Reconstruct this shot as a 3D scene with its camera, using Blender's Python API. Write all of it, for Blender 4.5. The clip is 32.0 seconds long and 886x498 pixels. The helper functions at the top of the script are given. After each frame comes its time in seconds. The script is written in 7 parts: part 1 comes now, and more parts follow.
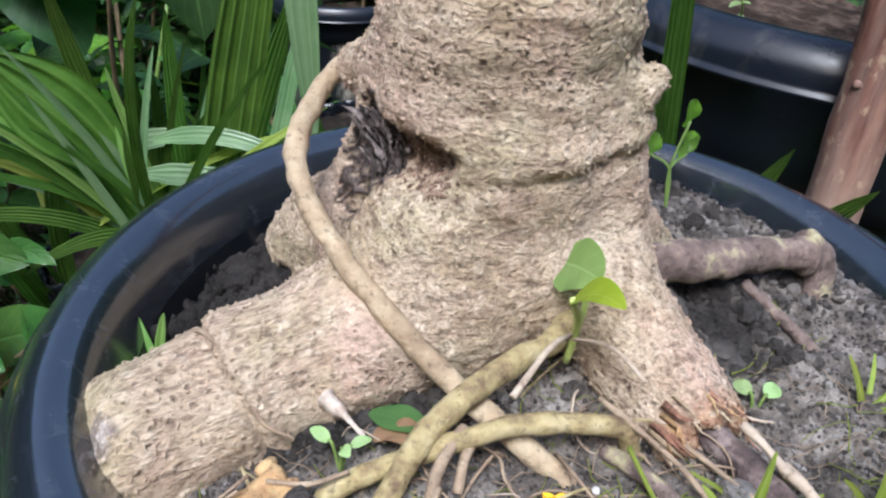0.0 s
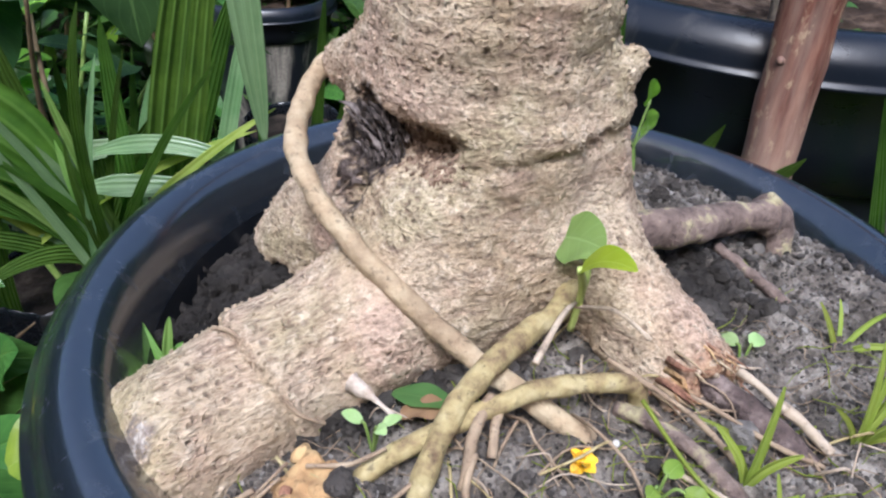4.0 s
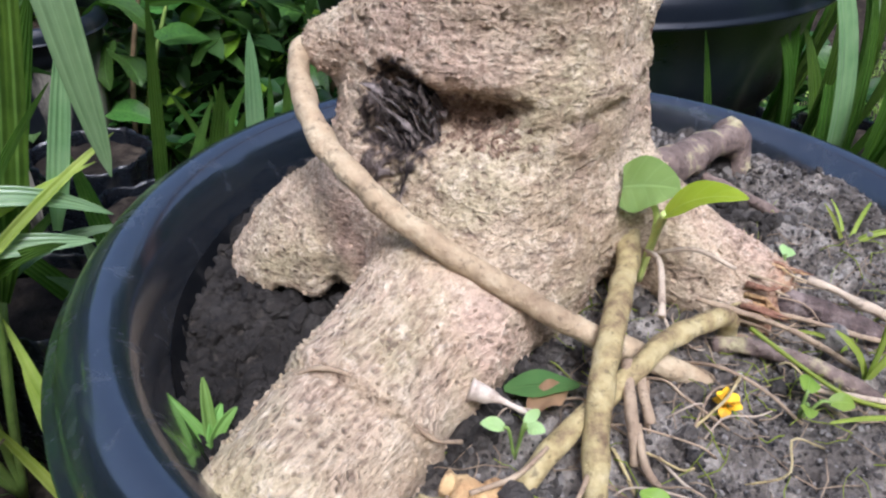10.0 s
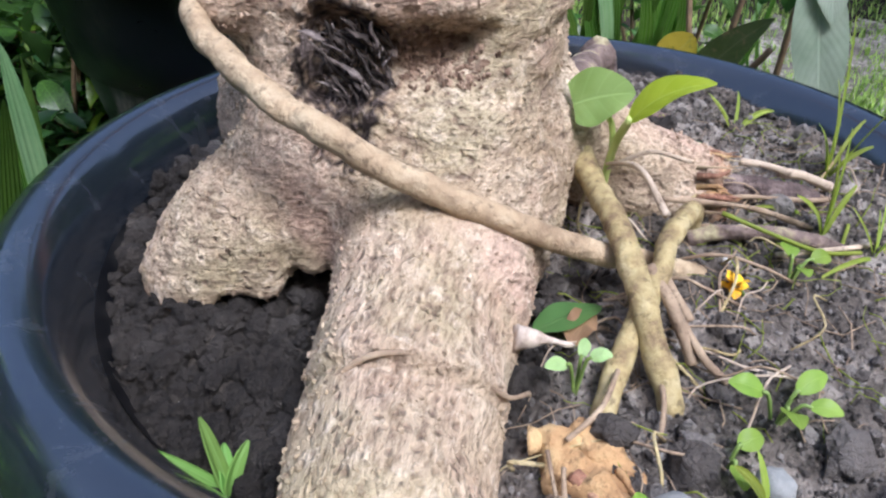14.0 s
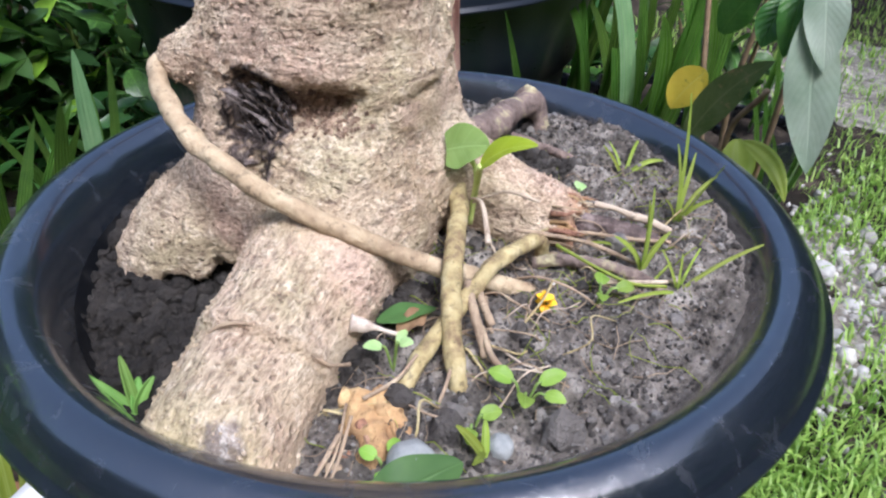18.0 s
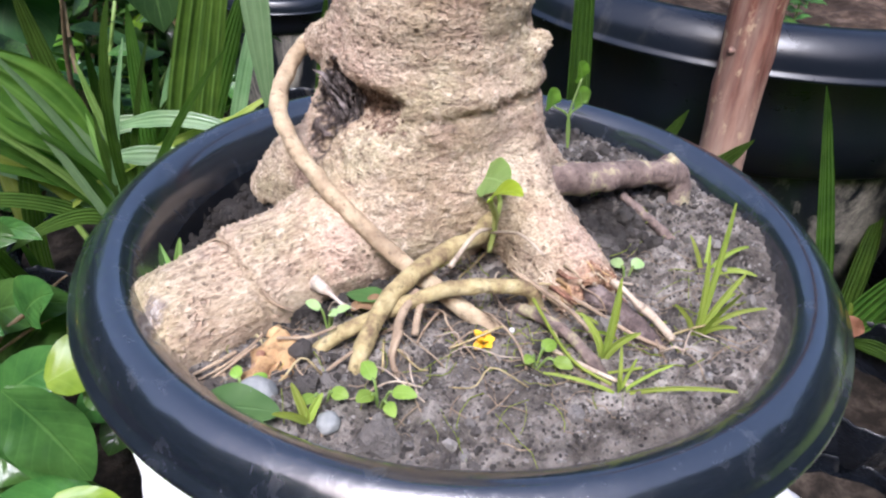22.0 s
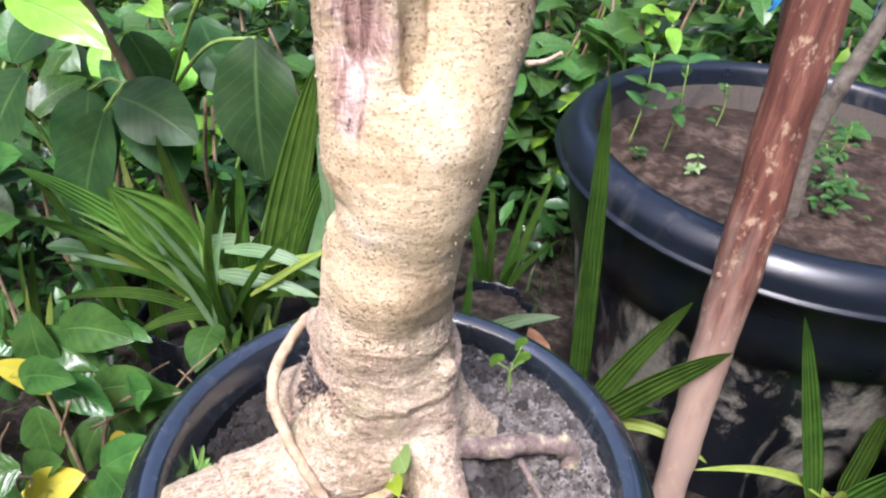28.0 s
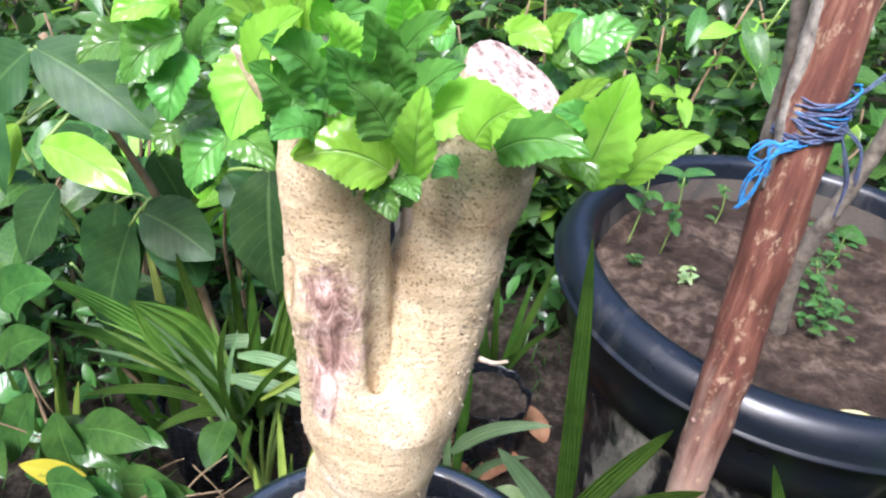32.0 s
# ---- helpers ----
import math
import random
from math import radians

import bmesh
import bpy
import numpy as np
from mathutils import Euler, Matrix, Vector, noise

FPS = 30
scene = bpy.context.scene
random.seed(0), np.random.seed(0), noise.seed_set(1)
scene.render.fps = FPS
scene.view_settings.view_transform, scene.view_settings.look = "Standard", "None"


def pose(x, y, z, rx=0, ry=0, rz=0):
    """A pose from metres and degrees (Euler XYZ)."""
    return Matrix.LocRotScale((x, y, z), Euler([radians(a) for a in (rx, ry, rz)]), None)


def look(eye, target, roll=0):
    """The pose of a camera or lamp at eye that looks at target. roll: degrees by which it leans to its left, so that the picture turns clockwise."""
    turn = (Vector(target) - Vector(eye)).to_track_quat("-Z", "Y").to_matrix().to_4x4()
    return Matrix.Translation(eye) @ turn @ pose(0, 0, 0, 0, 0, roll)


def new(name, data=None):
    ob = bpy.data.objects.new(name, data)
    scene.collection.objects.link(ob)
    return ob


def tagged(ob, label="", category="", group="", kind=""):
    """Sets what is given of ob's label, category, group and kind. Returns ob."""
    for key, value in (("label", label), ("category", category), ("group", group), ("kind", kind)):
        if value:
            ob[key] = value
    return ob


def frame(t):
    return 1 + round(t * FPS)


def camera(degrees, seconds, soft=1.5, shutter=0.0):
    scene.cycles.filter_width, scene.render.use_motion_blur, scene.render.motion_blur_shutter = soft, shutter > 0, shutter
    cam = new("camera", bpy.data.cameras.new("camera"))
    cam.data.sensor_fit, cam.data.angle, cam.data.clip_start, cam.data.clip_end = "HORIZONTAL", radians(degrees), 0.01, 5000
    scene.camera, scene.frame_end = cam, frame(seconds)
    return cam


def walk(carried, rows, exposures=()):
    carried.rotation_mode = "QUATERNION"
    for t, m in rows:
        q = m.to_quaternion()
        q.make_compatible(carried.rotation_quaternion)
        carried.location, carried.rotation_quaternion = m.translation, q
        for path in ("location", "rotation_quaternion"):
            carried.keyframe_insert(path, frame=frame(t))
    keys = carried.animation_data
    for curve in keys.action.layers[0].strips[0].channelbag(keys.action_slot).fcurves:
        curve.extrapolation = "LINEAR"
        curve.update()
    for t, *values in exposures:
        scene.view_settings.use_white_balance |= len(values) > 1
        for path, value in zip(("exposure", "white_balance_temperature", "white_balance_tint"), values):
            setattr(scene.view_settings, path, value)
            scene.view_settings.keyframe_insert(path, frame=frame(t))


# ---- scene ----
cam = camera(63.6, 32.0, soft=2.3)
METRES, EYE, TILT, LEAN, TURN = 1.1, 0.572, -33.55, -3.05, 0.1
SIDE, BACK = -0.038, -0.229
ROWS = [
    (0.0, 0.0, 0.0, 0.0, 0.0, 0.0, -0.0),
    (0.5, -0.0034, 0.0011, -0.0023, -0.02, -0.09, -0.01),
    (1.0, -0.0056, 0.0007, -0.0034, -0.06, 0.02, -0.01),
    (1.5, -0.007, 0.0007, -0.0024, -0.08, -0.08, 0.04),
    (2.0, -0.0058, 0.0008, -0.0017, -0.14, -0.07, 0.09),
    (2.5, -0.0056, 0.001, -0.0016, -0.36, -0.14, 0.18),
    (3.0, -0.0109, -0.002, -0.0012, -1.65, -0.11, 1.12),
    (3.5, -0.0177, -0.0058, -0.0022, -2.99, -0.2, 2.12),
    (5.5, -0.0658, -0.0163, -0.0058, -13.99, -1.73, 10.0),
    (6.0, -0.0762, -0.0088, -0.0082, -13.99, -1.71, 10.01),
    (6.5, -0.0768, -0.009, -0.0016, -14.25, -1.64, 10.19),
    (7.0, -0.0813, 0.0016, 0.0006, -14.68, -1.94, 10.45),
    (7.5, -0.0771, 0.0, 0.0018, -15.11, -1.97, 10.81),
    (8.0, -0.0781, -0.0002, 0.0104, -15.49, -2.18, 10.95),
    (8.5, -0.0859, 0.0074, 0.0159, -16.06, -2.38, 11.2),
    (9.0, -0.0916, 0.0144, 0.0102, -17.08, -2.55, 12.05),
    (9.5, -0.0935, 0.0226, 0.0054, -19.7, -3.07, 13.69),
    (10.0, -0.108, 0.0348, 0.0082, -23.21, -4.08, 15.94),
    (10.5, -0.1203, 0.0399, 0.0145, -26.73, -5.29, 18.12),
    (11.0, -0.1232, 0.0431, 0.0157, -30.0, -6.32, 19.93),
    (11.5, -0.1313, 0.0477, 0.0165, -32.95, -7.49, 21.51),
    (12.0, -0.1375, 0.0593, 0.0204, -35.39, -8.49, 22.68),
    (12.5, -0.139, 0.0664, 0.0163, -37.71, -9.53, 23.92),
    (13.0, -0.1444, 0.0724, 0.0188, -40.54, -10.81, 25.06),
    (13.5, -0.1477, 0.0802, 0.0178, -42.66, -11.75, 26.06),
    (14.0, -0.1513, 0.0872, 0.0187, -44.53, -12.63, 26.86),
    (14.5, -0.1524, 0.0841, 0.0174, -46.17, -13.29, 27.57),
    (15.0, -0.1538, 0.0693, 0.0153, -47.0, -13.8, 27.78),
    (15.5, -0.1534, 0.0571, 0.0145, -47.04, -13.88, 27.78),
    (17.5, -0.1438, -0.0013, 0.0101, -41.04, -11.16, 25.17),
    (18.0, -0.1377, -0.0099, 0.0037, -36.77, -9.51, 23.12),
    (18.5, -0.1296, -0.0116, 0.0012, -34.13, -8.29, 21.85),
    (19.0, -0.1224, -0.0222, -0.0047, -31.73, -7.39, 20.67),
    (19.5, -0.1105, -0.0312, -0.0069, -28.77, -6.45, 18.99),
    (20.0, -0.1, -0.0337, -0.0119, -24.77, -5.11, 16.78),
    (20.5, -0.0811, -0.0402, -0.0057, -19.62, -3.53, 13.71),
    (21.0, -0.052, -0.0533, -0.009, -14.08, -2.26, 10.14),
    (21.5, -0.0264, -0.0692, -0.0154, -8.38, -1.49, 5.78),
    (22.0, -0.004, -0.0836, -0.0305, -4.31, -0.83, 3.07),
    (22.5, 0.018, -0.101, -0.0294, -2.81, -0.76, 1.83),
    (23.0, 0.0321, -0.1232, -0.0375, -1.89, -0.67, 1.02),
    (23.5, 0.0444, -0.1337, -0.039, -1.21, -0.71, 0.51),
    (24.0, 0.0622, -0.1563, -0.0409, -0.9, -0.51, 0.3),
    (24.5, 0.0868, -0.1714, -0.0382, -0.07, -0.46, -0.35),
    (25.0, 0.0883, -0.1823, -0.0247, 1.68, -0.45, -1.68),
    (25.5, 0.0739, -0.1901, 0.0029, 2.75, -0.55, -2.49),
    (26.0, 0.0797, -0.2039, 0.0382, 3.68, -0.64, -3.09),
    (26.5, 0.0883, -0.2091, 0.0646, 4.27, -0.6, -3.6),
    (28.5, 0.1118, -0.2211, 0.1621, 6.68, -0.88, -5.06),
    (29.0, 0.1181, -0.2271, 0.1915, 6.98, -1.02, -5.32),
    (29.5, 0.1188, -0.2332, 0.2071, 7.24, -1.07, -5.46),
    (30.0, 0.1181, -0.2376, 0.2251, 7.48, -1.13, -5.65),
    (30.5, 0.12, -0.2397, 0.2404, 7.76, -1.16, -5.79),
    (31.0, 0.1223, -0.2436, 0.26, 7.96, -1.21, -5.9),
    (31.5, 0.129, -0.2511, 0.2777, 8.16, -1.23, -5.99),
    (32.0, 0.131, -0.2648, 0.2905, 8.32, -1.27, -6.14),
]
walk(cam, [(t, pose(SIDE, BACK, EYE, TILT, LEAN, TURN) @ pose(METRES * x, METRES * y, METRES * z, 90 + pitch, roll, yaw)) for t, x, y, z, yaw, pitch, roll in ROWS],
     exposures=[(0.0, 0.21, 5800, 12), (6.0, 0.21, 5850, 15), (14.0, 0.23, 5850, 16), (18.0, 0.36, 5850, 15), (21.0, 0.46, 5900, 18), (25.0, 0.68, 6250, 21), (28.5, 0.84, 6000, 21), (32.0, 0.92, 5950, 16)])

# ---- world and light: a bright overcast sky ----
world = bpy.data.worlds.new("sky")
scene.world = world
world.use_nodes = True
wn = world.node_tree
sky = wn.nodes.new("ShaderNodeTexSky")
sky.sky_type = "NISHITA"
sky.sun_disc = False
sky.sun_elevation, sky.sun_rotation = radians(52), radians(200)
sky.air_density, sky.dust_density, sky.ozone_density = 1.0, 4.0, 1.0
bg = wn.nodes["Background"]
bg.inputs["Strength"].default_value = 0.23
wn.links.new(sky.outputs["Color"], bg.inputs["Color"])
sun = new("sun", bpy.data.lights.new("sun", "SUN"))
sun.data.energy, sun.data.angle, sun.data.color = 3.6, radians(20), (0.97, 0.985, 1.0)
sun.matrix_world = look((-0.25, -1.1, 2.4), (0, 0, 0.4))

# ---- material helpers ----
GROUND = -0.12


def nodes_of(name):
    m = bpy.data.materials.new(name)
    m.use_nodes = True
    nt = m.node_tree
    return m, nt, nt.nodes["Principled BSDF"]


def nd(nt, kind, **values):
    n = nt.nodes.new(kind)
    for k, v in values.items():
        n.inputs[k.replace("_", " ")].default_value = v
    return n


def coords(nt, scale=1.0, stretch=(1, 1, 1), space="Object"):
    c = nt.nodes.new("ShaderNodeTexCoord")
    m = nt.nodes.new("ShaderNodeMapping")
    m.inputs["Scale"].default_value = tuple(scale * v for v in stretch)
    nt.links.new(c.outputs[space], m.inputs["Vector"])
    return m.outputs["Vector"]


def noise_tex(nt, vec, scale, detail=4.0, rough=0.55, distort=0.0):
    n = nd(nt, "ShaderNodeTexNoise", Scale=scale, Detail=detail, Roughness=rough, Distortion=distort)
    nt.links.new(vec, n.inputs["Vector"])
    return n.outputs["Fac"]


def ramp(nt, fac, stops):
    r = nt.nodes.new("ShaderNodeValToRGB")
    e = r.color_ramp.elements
    while len(e) < len(stops):
        e.new(0.5)
    for el, (p, c) in zip(e, stops):
        el.position, el.color = p, (*c, 1) if len(c) == 3 else c
    nt.links.new(fac, r.inputs["Fac"])
    return r.outputs["Color"]


def mix(nt, fac, a, b, mode="MIX"):
    m = nt.nodes.new("ShaderNodeMix")
    m.data_type, m.blend_type = "RGBA", mode
    for sock, v in ((m.inputs["Factor"], fac), (m.inputs["A"], a), (m.inputs["B"], b)):
        if isinstance(v, bpy.types.NodeSocket):
            nt.links.new(v, sock)
        else:
            sock.default_value = (*v, 1) if isinstance(v, tuple) else v
    return m.outputs["Result"]


def math_node(nt, op, a, b=0.0):
    m = nt.nodes.new("ShaderNodeMath")
    m.operation = op
    for sock, v in zip(m.inputs, (a, b)):
        if isinstance(v, bpy.types.NodeSocket):
            nt.links.new(v, sock)
        else:
            sock.default_value = v
    return m.outputs[0]


def bump(nt, bsdf, height, strength, distance):
    b = nd(nt, "ShaderNodeBump", Strength=strength, Distance=distance)
    nt.links.new(height, b.inputs["Height"])
    nt.links.new(b.outputs["Normal"], bsdf.inputs["Normal"])


def attr(nt, name):
    a = nt.nodes.new("ShaderNodeAttribute")
    a.attribute_name = name
    return a.outputs["Fac"]


def obj_random(nt):
    return nt.nodes.new("ShaderNodeObjectInfo").outputs["Random"]


def island_random(nt):
    return nt.nodes.new("ShaderNodeNewGeometry").outputs["Random Per Island"]


# ---- materials ----
def cells(nt, vec, scale, low, high, warp=0.004):
    """Round pits with wobbling outlines: 1 in a pit, 0 between."""
    n = nt.nodes.new("ShaderNodeTexNoise")
    n.inputs["Scale"].default_value, n.inputs["Detail"].default_value = scale * 0.5, 3
    nt.links.new(vec, n.inputs["Vector"])
    off = nt.nodes.new("ShaderNodeVectorMath")
    off.operation = "MULTIPLY_ADD"
    nt.links.new(n.outputs["Color"], off.inputs[0])
    off.inputs[1].default_value = (warp, warp, warp)
    nt.links.new(vec, off.inputs[2])
    vor = nt.nodes.new("ShaderNodeTexVoronoi")
    vor.inputs["Scale"].default_value = scale
    nt.links.new(off.outputs["Vector"], vor.inputs["Vector"])
    return ramp(nt, vor.outputs["Distance"], [(low, (1, 1, 1)), (high, (0, 0, 0))])


def times(nt, *values):
    out = values[0]
    for v in values[1:]:
        out = math_node(nt, "MULTIPLY", out, v)
    return out


def bark_material():
    m, nt, b = nodes_of("bark")
    v = coords(nt)
    upper = attr(nt, "plain")
    lower = math_node(nt, "SUBTRACT", 1.0, upper)
    sawlog = attr(nt, "sawlog")
    # grain lies round the trunk and along the sawn root
    turned = nt.nodes.new("ShaderNodeMapping")
    turned.inputs["Rotation"].default_value = (0, 0, radians(-30))
    nt.links.new(v, turned.inputs["Vector"])
    along = nt.nodes.new("ShaderNodeMapping")
    along.inputs["Scale"].default_value = (0.40, 1.25, 1.25)
    nt.links.new(turned.outputs["Vector"], along.inputs["Vector"])
    wrinkle = mix(nt, sawlog, noise_tex(nt, coords(nt, 1.0, (0.75, 0.75, 2.3)), 105, 6, 0.66, 0.5), noise_tex(nt, along.outputs["Vector"], 190, 6, 0.66, 0.4))
    fine = mix(nt, sawlog, noise_tex(nt, coords(nt, 1.0, (1, 1, 1.5)), 560, 4, 0.7), noise_tex(nt, along.outputs["Vector"], 520, 4, 0.7))
    mid = noise_tex(nt, v, 170, 6, 0.66, 0.3)
    low = ramp(nt, noise_tex(nt, v, 20, 6, 0.62), [(0.28, (0.34, 0.255, 0.165)), (0.42, (0.48, 0.37, 0.25)), (0.57, (0.575, 0.465, 0.335)), (0.72, (0.66, 0.56, 0.42))])
    pink = ramp(nt, noise_tex(nt, v, 24, 4, 0.55), [(0.42, (0, 0, 0)), (0.62, (1, 1, 1))])
    low = mix(nt, times(nt, pink, 0.48), low, (0.66, 0.455, 0.375))
    green = ramp(nt, noise_tex(nt, coords(nt, 1.0, (1.3, 1, 1)), 17, 5, 0.6), [(0.50, (0, 0, 0)), (0.64, (1, 1, 1))])
    low = mix(nt, times(nt, green, 0.42), low, (0.46, 0.43, 0.255))
    high = ramp(nt, noise_tex(nt, v, 26, 6, 0.62), [(0.28, (0.41, 0.295, 0.165)), (0.44, (0.58, 0.445, 0.27)), (0.58, (0.68, 0.545, 0.35)), (0.74, (0.79, 0.68, 0.52))])
    col = mix(nt, upper, low, high)
    # creamy flakes, dark wrinkles, sandy grain and open pores
    flakes = ramp(nt, mid, [(0.53, (0, 0, 0)), (0.68, (1, 1, 1))])
    col = mix(nt, times(nt, flakes, math_node(nt, "SUBTRACT", 0.72, times(nt, upper, 0.45))), col, (0.83, 0.72, 0.56))
    creases = ramp(nt, wrinkle, [(0.34, (1, 1, 1)), (0.47, (0, 0, 0))])
    col = mix(nt, times(nt, creases, math_node(nt, "SUBTRACT", 0.78, times(nt, upper, 0.66))), col, (0.225, 0.16, 0.115))
    ridges = ramp(nt, wrinkle, [(0.55, (0, 0, 0)), (0.68, (1, 1, 1))])
    col = mix(nt, times(nt, ridges, lower, 0.45), col, (0.80, 0.68, 0.52))
    sand = ramp(nt, fine, [(0.36, (0.52, 0.48, 0.44)), (0.50, (1, 1, 1)), (0.64, (1.18, 1.18, 1.16))])
    col = mix(nt, math_node(nt, "SUBTRACT", 0.85, times(nt, upper, 0.4)), col, mix(nt, 1.0, col, sand, "MULTIPLY"))
    where = ramp(nt, noise_tex(nt, v, 30, 3), [(0.36, (0.1, 0.1, 0.1)), (0.56, (1, 1, 1))])
    pits = times(nt, cells(nt, v, 250, 0.10, 0.36, 0.006), where)
    col = mix(nt, times(nt, pits, math_node(nt, "SUBTRACT", 0.62, times(nt, upper, 0.35))), col, (0.19, 0.12, 0.09))
    specks = cells(nt, v, 330, 0.12, 0.36, 0.004)
    col = mix(nt, times(nt, specks, upper, 0.75), col, (0.20, 0.13, 0.07))
    stain = ramp(nt, noise_tex(nt, coords(nt, 1.0, (1, 1, 0.5)), 38, 5, 0.65, 0.6), [(0.64, (0, 0, 0)), (0.74, (1, 1, 1))])
    col = mix(nt, times(nt, stain, upper, 0.65), col, (0.33, 0.185, 0.115))
    # rotten wood in the hollow; the hole's own shade is painted into this colour
    rot_shade = attr(nt, "rot_shade")
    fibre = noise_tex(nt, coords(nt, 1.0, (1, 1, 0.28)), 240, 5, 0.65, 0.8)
    rot_shade_col = ramp(nt, fibre, [(0.36, (0.015, 0.011, 0.010)), (0.50, (0.075, 0.055, 0.047)), (0.66, (0.25, 0.205, 0.19))])
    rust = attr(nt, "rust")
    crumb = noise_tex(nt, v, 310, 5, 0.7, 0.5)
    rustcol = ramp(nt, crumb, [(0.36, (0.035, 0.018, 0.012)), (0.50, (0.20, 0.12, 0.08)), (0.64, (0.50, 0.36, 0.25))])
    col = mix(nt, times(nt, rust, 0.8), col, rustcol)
    col = mix(nt, rot_shade, col, rot_shade_col)
    scar = attr(nt, "scar")
    scarcol = ramp(nt, noise_tex(nt, coords(nt, 1.0, (1.2, 1, 0.42)), 62, 7, 0.72, 0.9), [(0.34, (0.045, 0.022, 0.018)), (0.44, (0.20, 0.105, 0.09)), (0.52, (0.40, 0.25, 0.21)), (0.60, (0.70, 0.55, 0.50)), (0.74, (0.80, 0.70, 0.62))])
    col = mix(nt, times(nt, scar, 0.94), col, scarcol)
    bored = ramp(nt, noise_tex(nt, coords(nt, 1.0, (1, 1, 0.5)), 150, 4, 0.6), [(0.30, (1, 1, 1)), (0.37, (0, 0, 0))])
    col = mix(nt, times(nt, scar, bored), col, (0.02, 0.012, 0.01))
    sawn = attr(nt, "sawn")
    sawncol = ramp(nt, noise_tex(nt, v, 160, 5, 0.7), [(0.36, (0.13, 0.075, 0.06)), (0.46, (0.42, 0.30, 0.26)), (0.62, (0.62, 0.51, 0.45))])
    col = mix(nt, sawn, col, sawncol)
    fresh = attr(nt, "fresh")
    freshcol = ramp(nt, noise_tex(nt, along.outputs["Vector"], 110, 6, 0.68), [(0.32, (0.34, 0.27, 0.13)), (0.48, (0.60, 0.50, 0.27)), (0.66, (0.78, 0.68, 0.42))])
    col = mix(nt, times(nt, fresh, 0.7), col, freshcol)
    torn = attr(nt, "torn")
    torncol = ramp(nt, noise_tex(nt, v, 260, 5, 0.7, 0.5), [(0.36, (0.10, 0.045, 0.03)), (0.50, (0.40, 0.21, 0.125)), (0.66, (0.66, 0.47, 0.30))])
    col = mix(nt, times(nt, torn, 0.9), col, torncol)
    knot = attr(nt, "knot")
    col = mix(nt, times(nt, knot, 0.8), col, ramp(nt, mid, [(0.40, (0.13, 0.10, 0.10)), (0.55, (0.34, 0.29, 0.27)), (0.66, (0.80, 0.76, 0.72))]))
    nt.links.new(col, b.inputs["Base Color"])
    b.inputs["Roughness"].default_value = 0.88
    b.inputs["Specular IOR Level"].default_value = 0.22
    h = math_node(nt, "ADD", times(nt, mid, 0.55), times(nt, wrinkle, 0.75))
    h = math_node(nt, "ADD", h, times(nt, fine, 0.30))
    h = math_node(nt, "ADD", h, times(nt, fibre, rot_shade, 1.2))
    h = math_node(nt, "ADD", h, times(nt, crumb, rust, 0.9))
    h = math_node(nt, "SUBTRACT", h, times(nt, pits, 0.30))
    bump(nt, b, times(nt, h, math_node(nt, "SUBTRACT", 1.0, times(nt, upper, 0.68))), 1.0, 0.0046)
    return m


def root_material(name, stops, scale=60, gloss=0.6, depth=0.0012):
    m, nt, b = nodes_of(name)
    v = coords(nt)
    col = ramp(nt, noise_tex(nt, v, scale, 5, 0.6), stops)
    spots = ramp(nt, noise_tex(nt, v, 330, 4, 0.6), [(0.33, (1, 1, 1)), (0.43, (0, 0, 0))])
    col = mix(nt, math_node(nt, "MULTIPLY", spots, 0.55), col, tuple(c * 0.35 for c in stops[0][1]))
    nt.links.new(col, b.inputs["Base Color"])
    b.inputs["Roughness"].default_value = gloss
    bump(nt, b, noise_tex(nt, v, 300, 5, 0.65), 0.8, depth)
    return m


def soil_material(name="soil", tone=(0.235, 0.203, 0.175), pale=(0.53, 0.48, 0.425), scale=1.0, islands=False):
    m, nt, b = nodes_of(name)
    v = coords(nt)
    big = noise_tex(nt, v, 14 * scale, 4, 0.55)
    mid = noise_tex(nt, v, 75 * scale, 6, 0.7)
    fine = noise_tex(nt, v, 420 * scale, 4, 0.7)
    c1 = ramp(nt, mid, [(0.32, tuple(c * 0.35 for c in tone)), (0.48, tone), (0.62, pale)])
    c2 = ramp(nt, mid, [(0.35, tuple(c * 0.28 for c in tone)), (0.6, tuple(c * 0.7 for c in tone)), (0.75, tone)])
    col = mix(nt, ramp(nt, big, [(0.40, (1, 1, 1)), (0.60, (0, 0, 0))]), c1, c2)
    if islands:
        col = mix(nt, 0.8, col, ramp(nt, island_random(nt), [(0.0, tuple(c * 0.3 for c in tone)), (0.6, tone), (0.95, pale), (1.0, tuple(c * 1.3 for c in pale))]))
    # damp soil's tone, deepened by painting in the shade round the trunk
    col = mix(nt, attr(nt, "damp_shade"), col, c2)
    col = mix(nt, math_node(nt, "MULTIPLY", attr(nt, "damp_shade"), 0.74), col, tuple(c * 0.10 for c in tone))
    grit = ramp(nt, fine, [(0.68, (0, 0, 0)), (0.75, (1, 1, 1))])
    col = mix(nt, math_node(nt, "MULTIPLY", grit, 0.6), col, (0.45, 0.41, 0.36))
    nt.links.new(col, b.inputs["Base Color"])
    b.inputs["Roughness"].default_value = 0.93
    b.inputs["Specular IOR Level"].default_value = 0.2
    bump(nt, b, math_node(nt, "ADD", math_node(nt, "MULTIPLY", mid, 0.8), math_node(nt, "MULTIPLY", fine, 0.5)), 1.0, 0.0085)
    return m


